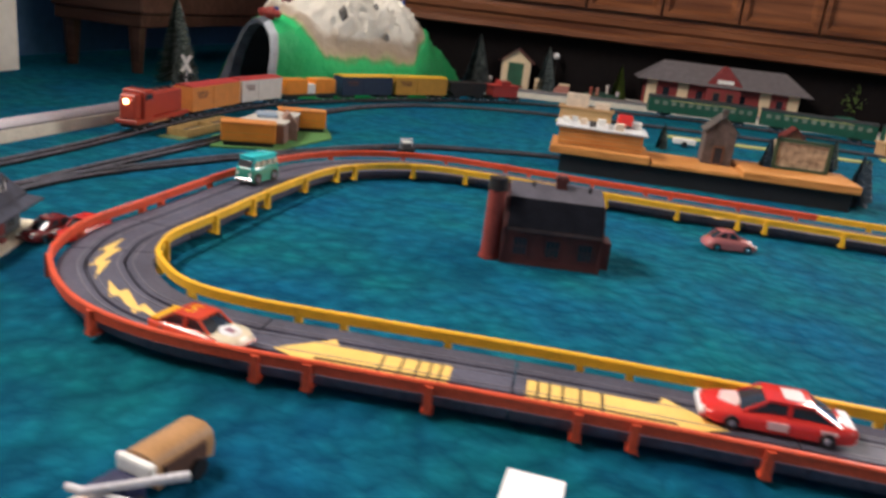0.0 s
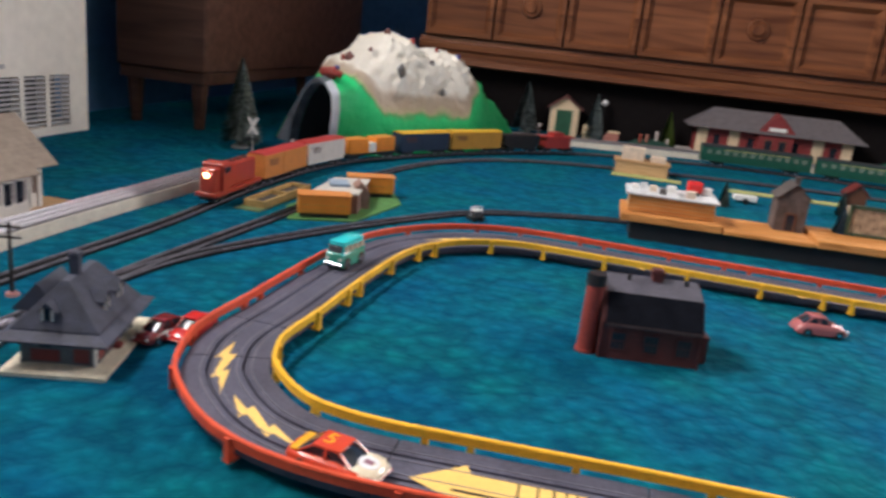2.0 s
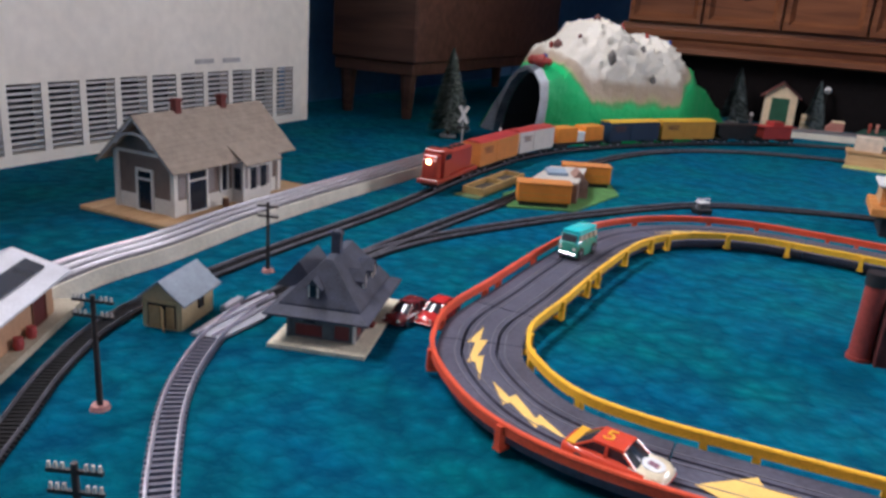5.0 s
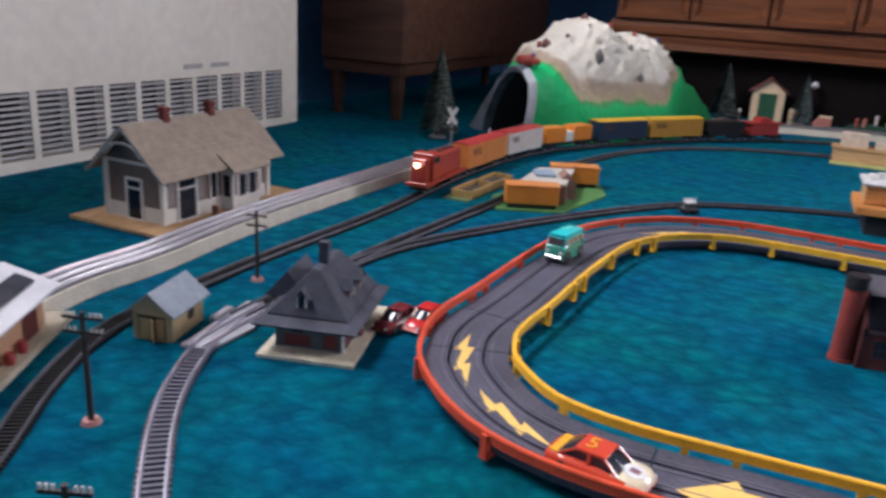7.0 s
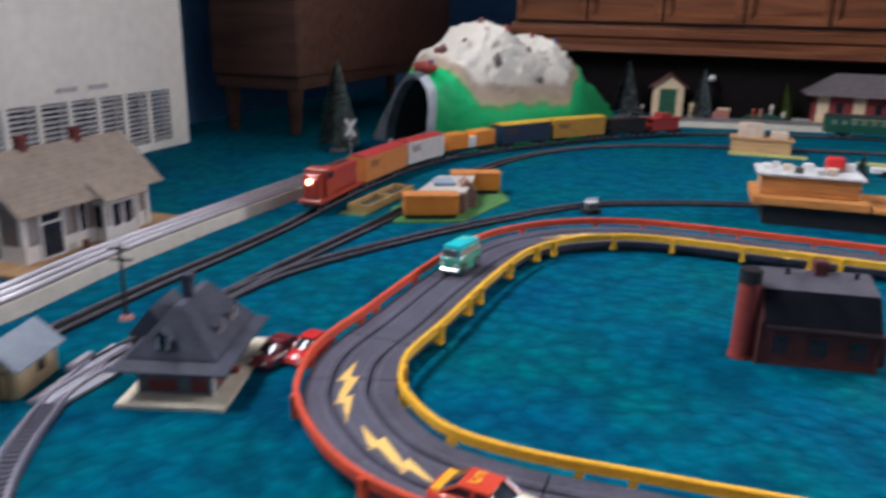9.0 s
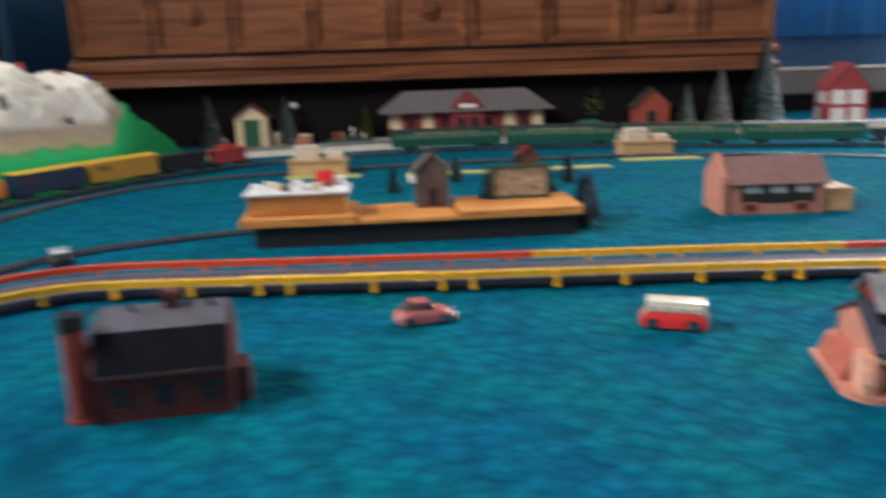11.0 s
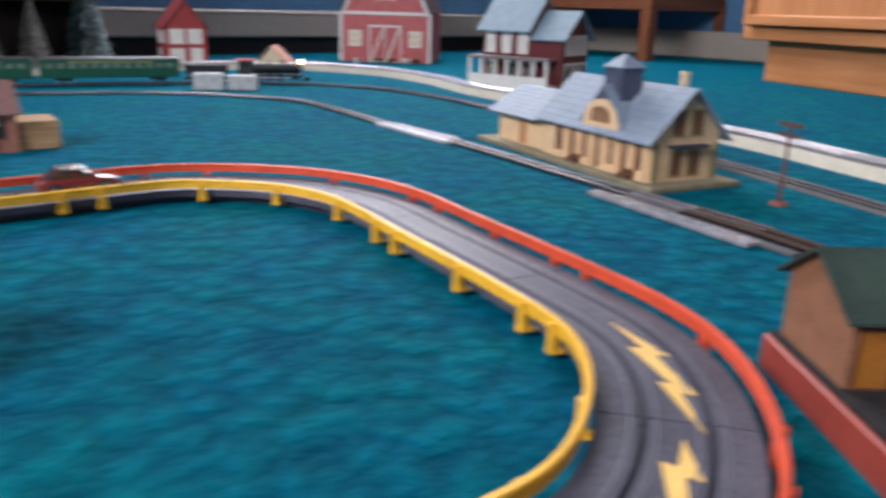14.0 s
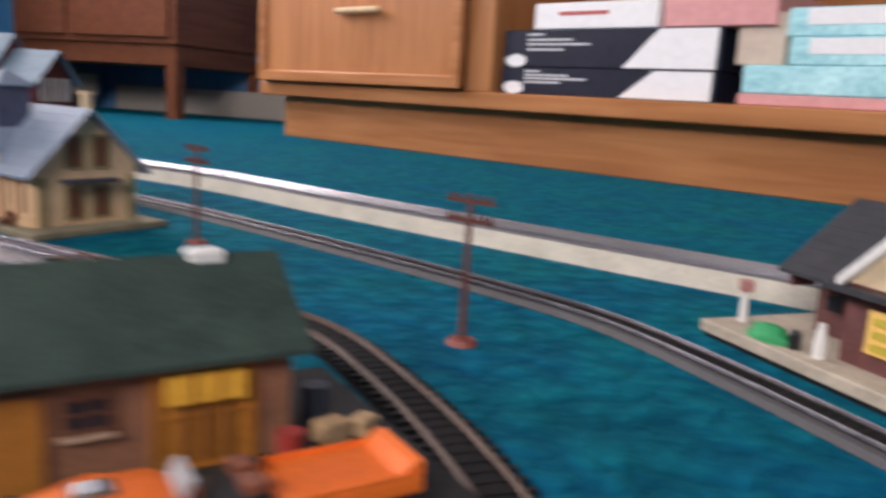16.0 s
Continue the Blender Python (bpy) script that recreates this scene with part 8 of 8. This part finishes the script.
# the gabled dormer over the doors, with an arched cream front
DX = -0.074
dm = part("dormer_roof", prism(B(), [(DX - 0.040, 0.053), (DX - 0.040, 0.0555), (DX, 0.0995), (DX + 0.040, 0.0555), (DX + 0.040, 0.053), (DX, 0.0965)], 0.004, 0.049, "y"), GREYSHEET, s2)
part("dormer_front", prism(B(), [(DX - 0.035, 0.056), (DX + 0.035, 0.056), (DX + 0.001, 0.094), (DX - 0.001, 0.094)], 0.02, 0.046, "y"), SLT, s2)
arc = [(DX - 0.031, 0.052)] + [(DX - 0.031 * math.cos(math.pi * k / 12), 0.056 + 0.027 * math.sin(math.pi * k / 12)) for k in range(13)] + [(DX + 0.031, 0.052)]
ar = part("arched_window", prism(B(), arc, 0.03, 0.0505, "y"), CREAMS, s2)
arc2 = [(DX - 0.016, 0.058), (DX - 0.016, 0.067)] + [(DX - 0.016 * math.cos(math.pi * k / 12), 0.067 + 0.008 * math.sin(math.pi * k / 12)) for k in range(1, 12)] + [(DX + 0.016, 0.067), (DX + 0.016, 0.058)]
part("pane", prism(B(), arc2, 0.0500, 0.0511, "y"), BROWNP, ar)
for k in range(2):
    xx = DX - 0.006 + 0.012 * k
    bx("glazing_bar", (xx - 0.0009, 0.0508, 0.058, xx + 0.0009, 0.0516, 0.0735), CREAMS, ar)
# doors and windows along the track side, from the end gable to the goods door
for xx, w, hh, z0, kd in ((-0.138, 0.012, 0.028, 0.016, "window"), (-0.116, 0.013, 0.037, 0.007, "door"), (-0.094, 0.013, 0.030, 0.014, "window"), (-0.070, 0.013, 0.037, 0.007, "door"), (-0.046, 0.013, 0.030, 0.014, "window"), (-0.022, 0.013, 0.037, 0.007, "door"), (0.006, 0.013, 0.030, 0.014, "window")):
    opening(s2, SL, SW, "N", -xx, z0, w, hh, CREAMS, BROWNP, kd, 0.0016)
opening(s2, SL, SW - 0.008, "N", -0.095, 0.007, 0.018, 0.033, CREAMS, mat("tan_goods_door", (0.45, 0.22, 0.10), 0.6), "door", 0.0016)
for k in range(8):
    xx = -0.149 + k * 0.0235
    bx("pilaster", (xx - 0.0034, SW / 2, 0.006, xx + 0.0034, SW / 2 + 0.0035, 0.051), CREAMS, s2)
for k in range(7):
    xx = -0.137 + k * 0.0235
    if k not in (1, 3, 5):
        bx("wall_base", (xx - 0.009, SW / 2, 0.006, xx + 0.009, SW / 2 + 0.003, 0.013), CREAMS, s2)
OLT = mat("olive_trim", (0.28, 0.22, 0.10), 0.7)
for yy, z0 in ((-0.012, 0.054), (0.012, 0.054), (-0.012, 0.012), (0.012, 0.012)):
    opening(s2, SL, SW, "W", yy, z0, 0.013, 0.024, OLT, BROWNP, "window", 0.002)
bx("end_awning", (-SL / 2 - 0.010, -0.024, 0.041, -SL / 2, 0.024, 0.044), SLATE, s2)
for s_ in (-1, 1):
    bx("end_trim", (-SL / 2 - 0.0015, s_ * 0.040 - 0.003, 0.006, -SL / 2, s_ * 0.040 + 0.003, 0.046), OLT, s2)
chimney(s2, -0.118, -0.024, 0.06, 0.115, 0.0032, CREAM)
chimney(s2, -0.030, -0.020, 0.07, 0.106, 0.0035, MAROON)
for xx in (-0.128, -0.033):
    bn_ = thing("bench", *(Matrix(s2.matrix_basis) @ Vector((xx, 0.0545, 0.006))), 66.0, "small dark model bench on the station platform", "bench", "platform benches")
    bx("seat", (-0.009, -0.003, 0.0045, 0.009, 0.003, 0.0055), BROWN, bn_)
    bx("backrest", (-0.009, -0.0042, 0.0056, 0.009, -0.0032, 0.0105), BROWN, bn_)
    for q in (-0.007, 0.007):
        bx("leg", (q - 0.0008, -0.0026, 0, q + 0.0008, 0.0026, 0.0045), BROWN, bn_)

# ---- green-roofed garage on a red-edged lot ----
GX, GY, GR = 0.994, 0.216, -49.0
lot = thing("garage_lot", GX, GY, 0, GR, "dark grey lot with red sides under the garage", "lot")
bx("sides", (-0.0515, -0.0915, 0, 0.078, 0.0330, 0.0185), mat("dark_red_side", (0.30, 0.045, 0.03), 0.5, grain=0.1), lot, 0.001)
bx("surface", (-0.0490, -0.0890, 0.0185, 0.0755, 0.0305, 0.0205), mat("dark_asphalt", (0.022, 0.021, 0.023), 0.85, spec=0.2, grain=0.2, scale=150, bump=0.0004), lot)
v = Matrix.Rotation(radians(GR), 4, "Z") @ Vector((-0.003, -0.003, 0))
gg = gable_building("garage", GX + v.x, GY + v.y, 0.0205, GR, 0.084, 0.060, 0.0345, 0.0535, 0.0055, mat("tan_stucco", (0.24, 0.105, 0.055), 0.75, grain=0.12, scale=90, bump=0.0003), GREENROOF, "tan model garage with dark green roof and amber doors",
                    [("S", -0.031, 0.001, 0.015, 0.026, BROWN, AMBER, "door", 0.001), ("S", -0.013, 0.0165, 0.010, 0.0080, BROWN, WIN, "window", 0.0012, 1), ("S", 0.017, 0.001, 0.026, 0.029, AMBER, AMBER, "door", 0.0015, 1)], courses=1)
gd = bx("glazing", (0.0060, -0.0330, 0.0200, 0.0280, -0.0318, 0.0282), mat("yellow_glazing", (0.78, 0.42, 0.05), 0.25, grain=0.06), gg, label="bright yellow door glazing")
for q in (0.0133, 0.0207):
    bx("glazing_bar", (q - 0.0004, -0.0334, 0.0200, q + 0.0004, -0.0330, 0.0282), AMBER, gd)
for q in (0.0115, 0.0170, 0.0225):
    bx("door_groove", (q - 0.0003, -0.0322, 0.003, q + 0.0003, -0.0316, 0.0196), BROWN, gg)
bx("window_sill", (-0.0200, -0.0325, 0.0138, -0.0065, -0.0301, 0.0149), mat("pale_sill", (0.45, 0.30, 0.20), 0.6), gg)
bx("roof_vent", (0.019, -0.0035, 0.05, 0.030, 0.0035, 0.0565), WHITE, gg, 0.001, "white roof vent")
CRATEW = mat("tan_crate", (0.42, 0.27, 0.14), 0.7, grain=0.15, scale=60)
for k, (xx, yy, c, sz) in enumerate(((0.0345, -0.0460, mat("dull_red_drum", (0.36, 0.04, 0.03), 0.5), 0.0050), (0.0525, -0.0325, CRATEW, 0.0050), (0.064, -0.0315, CRATEW, 0.0043), (0.053, -0.018, mat("dark_barrel", (0.03, 0.04, 0.06), 0.5), 0.0055), (-0.02, -0.043, mat("green_clutter", (0.05, 0.12, 0.05), 0.7), 0.004), (-0.008, -0.043, MAROON, 0.004))):
    v = Matrix.Rotation(radians(GR), 4, "Z") @ Vector((xx, yy, 0))
    t = thing("oil_drum" if k in (0, 3) else "crate", GX + v.x, GY + v.y, 0.0205, GR + 15 * k, "small model %s beside the garage" % ("red drum" if k == 0 else "dark drum" if k == 3 else "crate"), "drum" if k in (0, 3) else "crate")
    if k in (0, 3):
        part("drum", cyl(B(), 0, 0, 0, sz * 2.4, sz * 0.8, sz * 0.8, 14), c, t)
    else:
        bx("box", (-sz, -sz * 0.8, 0, sz, sz * 0.8, sz * 1.4), c, t, 0.0008)


def hot_rod(x, y, z, rz, label):
    """An open toy roadster with a rounded bonnet, a cockpit and a long low flat bed behind its wheels."""
    t = thing("toy_roadster", x, y, z, rz, label, "toy car", "toy cars")
    rings = []
    for fx, w, z0, z1 in ((0.047, 0.0070, 0.0065, 0.0120), (0.0455, 0.0095, 0.0048, 0.0145), (0.042, 0.0118, 0.0036, 0.0168), (0.035, 0.0130, 0.0032, 0.0182), (0.026, 0.0136, 0.0032, 0.0188), (0.016, 0.0138, 0.0034, 0.0186),
                          (0.012, 0.0138, 0.0034, 0.0165), (0.004, 0.0138, 0.0036, 0.0142), (-0.006, 0.0136, 0.0040, 0.0138), (-0.012, 0.0130, 0.0052, 0.0130)):
        rings.append([(fx, a * w, z0 + (z1 - z0) * b) for a, b in ((-1, 0.0), (-1, 0.55), (-0.92, 0.84), (-0.66, 0.97), (0, 1.03), (0.66, 0.97), (0.92, 0.84), (1, 0.55), (1, 0.0))])
    smooth(part("body", loft(B(), rings), ORP, t), 45)
    bd = part("bed", box(B(), -0.047, -0.0118, 0.0078, -0.0121, 0.0118, 0.0128, 0.0012, 2), ORP, t, "long flat orange bed")
    part("tail_board", prism(B(), [(-0.047, 0.0128), (-0.040, 0.0128), (-0.0435, 0.0158), (-0.0465, 0.0166)], -0.0112, 0.0112, "y"), ORP, bd)
    for s_ in (-1, 1):
        bx("bed_rail", (-0.046, s_ * 0.0112 - 0.0006, 0.0128, -0.0125, s_ * 0.0112 + 0.0006, 0.0138), ORP, bd)
    bx("chassis", (-0.040, -0.0085, 0.0030, -0.0100, 0.0085, 0.0077), BLACK, t)
    bx("cockpit", (-0.0085, -0.0100, 0.0120, 0.0080, 0.0100, 0.0152), BLACK, t, 0.0006)
    for s_ in (-1, 1):
        bx("seat", (-0.0080, s_ * 0.0050 - 0.0036, 0.0135, -0.0020, s_ * 0.0050 + 0.0036, 0.0178), mat("brown_seat", (0.2, 0.06, 0.03), 0.6), t, 0.0010, seg=2)
    part("windscreen", prism(B(), [(0.0105, 0.0172), (0.0120, 0.0172), (0.0096, 0.0208), (0.0084, 0.0208)], -0.0070, 0.0070, "y"), mat("pale_screen", (0.40, 0.39, 0.40), 0.2), t, "pale windscreen")
    part("steering_wheel", cyl(B(), 0.0046, 0.0172, 0.0052, 0.0060, 0.0028, 0.0028, 12, "x"), BLACK, t)
    bx("bonnet_scoop", (0.024, -0.0036, 0.0186, 0.033, 0.0036, 0.0206), CHROME, t, 0.0008, "silver bonnet scoop")
    part("grille", prism(B(), [(0.0450, 0.0062), (0.0474, 0.0070), (0.0472, 0.0118), (0.0452, 0.0132)], -0.0058, 0.0058, "y"), CHROME, t, "chrome grille")
    for s_ in (-1, 1):
        smooth(part("headlight", cyl(cyl(B(), s_ * 0.0122, 0.0128, 0.0405, 0.0448, 0.0020, 0.0031, 12, "x"), s_ * 0.0122, 0.0128, 0.0448, 0.0456, 0.0031, 0.0022, 12, "x"), CHROME, t))
        for fx, r in ((0.027, 0.0066), (0.0015, 0.0062)):
            ty = smooth(part("tyre", cyl(B(), fx, r, s_ * 0.0098, s_ * 0.0152, r, r, 20, "y"), TYRE, t))
            part("rim", cyl(B(), fx, r, s_ * 0.0152, s_ * 0.0157, r * 0.42, r * 0.36, 12, "y"), mat("dull_hub", (0.10, 0.09, 0.09), 0.4), ty)
        part("fender", prism(B(), [(0.018, 0.0112), (0.0205, 0.0146), (0.027, 0.0160), (0.0335, 0.0146), (0.036, 0.0112), (0.0345, 0.0112), (0.0325, 0.0136), (0.027, 0.0147), (0.0215, 0.0136), (0.0195, 0.0112)], s_ * 0.0128, s_ * 0.0156, "y"), ORP, t)
    return t


v = Matrix.Rotation(radians(GR), 4, "Z") @ Vector((0.0085, -0.0735, 0))
hot_rod(GX + v.x, GY + v.y, 0.0205, GR + 180, "bright orange open toy roadster with a long flat bed")

# small depot at the right edge
CDX, CDY, CDR = 1.165, -0.055, 30.4
dr_ = thing("crossing_depot", CDX, CDY, 0, CDR, "dark brown model depot with yellow window and cream gable", "model building")
bx("platform", (-0.15, -0.125, 0.003, 0.102, 0.013, 0.010), mat("grey_tan_platform", (0.42, 0.36, 0.28), 0.85, grain=0.12, scale=60), dr_, 0.0008)
bx("platform_base", (-0.148, -0.123, 0, 0.100, 0.010, 0.003), BLACK, dr_)
DRB = mat("dark_brown_wall", (0.13, 0.045, 0.04), 0.7, grain=0.15, scale=90)
CHR = mat("charcoal_roof", (0.03, 0.03, 0.036), 0.6, grain=0.15, scale=80)
part("wall_shell", prism(B(), [(-0.10, 0.010), (-0.04, 0.010), (-0.04, 0.050), (-0.07, 0.078), (-0.10, 0.050)], -0.13, 0.070, "x"), DRB, dr_)
for y1 in (-0.018, -0.122):
    part("roof_slope", slope(-0.07 + (0.0003 if y1 > -0.07 else -0.0003), 0.083, y1, 0.043, 0.0022, -0.145, 0.080, 10), CHR, dr_)
bay = bx("bay", (-0.033, -0.04, 0.010, 0.033, -0.009, 0.050), DRB, dr_)
part("bay_gable", prism(B(), [(-0.033, 0.050), (0.033, 0.050), (0.0, 0.082)], -0.05, -0.009, "y"), CREAM, bay, "cream gable")
for s_ in (-1, 1):
    part("gable_trim", prism(B(), [(0.0, 0.082), (s_ * 0.037, 0.0465), (s_ * 0.037, 0.0522), (0.0, 0.0885)], -0.0092, -0.004, "y"), WHITE, bay, "white gable board")
    part("bay_roof", prism(B(), [(0.0, 0.083), (s_ * 0.040, 0.0455), (s_ * 0.040, 0.0475), (0.0, 0.086)], -0.06, -0.0093, "y"), CHR, bay)
bx("bay_eave", (-0.043, -0.0092, 0.0455, 0.043, -0.001, 0.0485), CHR, bay)
part("round_vent", cyl(B(), 0.0, 0.064, -0.009, -0.0082, 0.004, 0.004, 12, "y"), BROWN, bay)
yw = bx("yellow_window", (-0.014, -0.009, 0.019, 0.018, -0.007, 0.040), YELPAINT, bay)
for k in range(3):
    bx("pane", (-0.011, -0.0072, 0.0205 + k * 0.0064, 0.015, -0.0066, 0.0245 + k * 0.0064), mat("yellow_pane", (0.55, 0.42, 0.06), 0.3), yw)
bay.location.x = -0.009
for xx in (0.042, 0.058):
    bx("window", (xx - 0.005, -0.0402, 0.024, xx + 0.005, -0.0392, 0.040), WIN, dr_)
for xx in (0.05, 0.074):
    bx("roof_bracket", (xx - 0.001, -0.04, 0.036, xx + 0.001, -0.022, 0.042), DRB, dr_)


def on_depot(x, y):
    v = Matrix.Rotation(radians(CDR), 4, "Z") @ Vector((x, y, 0))
    return CDX + v.x, CDY + v.y, 0.010


t = thing("tarp_pile", *on_depot(0.060, 0.002), CDR, "bright green tarpaulin heap on the platform", "tarpaulin")
gb = B()
bmesh.ops.create_uvsphere(gb, u_segments=18, v_segments=12, radius=1)
for q_ in gb.verts:
    w_ = 1 + 0.25 * noise.noise(q_.co * 3)
    q_.co = Vector((q_.co.x * 0.014 * w_, q_.co.y * 0.008 * w_, max(0, q_.co.z) * 0.008 * w_))
smooth(part("tarp", gb, mat("green_tarp", (0.02, 0.30, 0.10), 0.7), t), 80)
t = thing("water_column", *on_depot(0.092, -0.0085), 0, "pale model water column with a pink top on the platform", "water column")
part("post", cyl(B(), 0, 0, 0, 0.018, 0.0024, 0.0020, 10), WHITE, t)
smooth(part("top", box(B(), -0.0038, -0.0038, 0.018, 0.0038, 0.0038, 0.025, 0.0016, 2), PINKF, t))
for xx, yy, c in ((0.043, 0.001, BLACK), (0.028, 0.0, WHITE)):
    t = thing("milk_can", *on_depot(xx, yy), 0, "small %s model can on the platform" % ("black" if c == BLACK else "white"), "can", "milk cans")
    part("can", cyl(cyl(B(), 0, 0, 0, 0.008, 0.0032, 0.0032, 12), 0, 0, 0.008, 0.018 if c == WHITE else 0.010, 0.0030, 0.0018, 12), c, t)

# brown model wagon and paper at the near edge
wg = thing("toy_wagon", -0.104, 0.316, 0, 66, "tan and navy toy wagon with white arms on the carpet", "toy")
TANP = mat("tan_plastic", (0.42, 0.22, 0.09), 0.42, grain=0.08)
smooth(part("tan_body", prism(B(), [(-0.010, 0.006), (0.010, 0.006), (0.0105, 0.012), (0.009, 0.019), (0.005, 0.0215), (-0.005, 0.0215), (-0.009, 0.019), (-0.0105, 0.012)], -0.010, 0.026, "x"), TANP, wg), 50)
bx("side_recess", (-0.006, -0.0112, 0.007, 0.020, -0.0100, 0.0165), mat("brown_recess", (0.09, 0.04, 0.025), 0.6), wg)
bx("front_cap", (-0.0145, -0.0105, 0.011, -0.0101, 0.0105, 0.020), WHITE, wg, 0.002, seg=2)
bx("navy_body", (-0.034, -0.0095, 0.004, -0.0146, 0.0095, 0.014), mat("navy_plastic", (0.02, 0.02, 0.07), 0.4), wg, 0.003, seg=2)
bx("nose", (-0.050, -0.009, 0.004, -0.0342, 0.009, 0.013), mat("pale_pink_plastic", (0.72, 0.55, 0.48), 0.35), wg, 0.004, seg=2)
for r_, x_, y_, l_ in ((-40, -0.022, -0.010, 0.022), (-78, -0.030, -0.010, 0.026)):
    o = part("arm", cyl(B(), 0.0, 0.0, -l_, l_, 0.0019, 0.0023, 10, "x"), mat("grey_white_plastic", (0.62, 0.60, 0.62), 0.5), wg)
    o.matrix_basis = pose(x_, y_, 0.0165 if r_ == -40 else 0.0125, 0, 0, r_)
for xx in (-0.022, 0.014):
    for s_ in (-1, 1):
        part("wheel", cyl(B(), xx, 0.005, s_ * 0.0106, s_ * 0.0132, 0.005, 0.005, 14, "y"), BLACK, wg)
pp = thing("white_card", 0.0705, 0.3335, 0, -13, "blank white card lying on the carpet", "card")
bx("sheet", (-0.0155, -0.030, 0.0, 0.0145, 0.0235, 0.0012), CARD_W, pp)
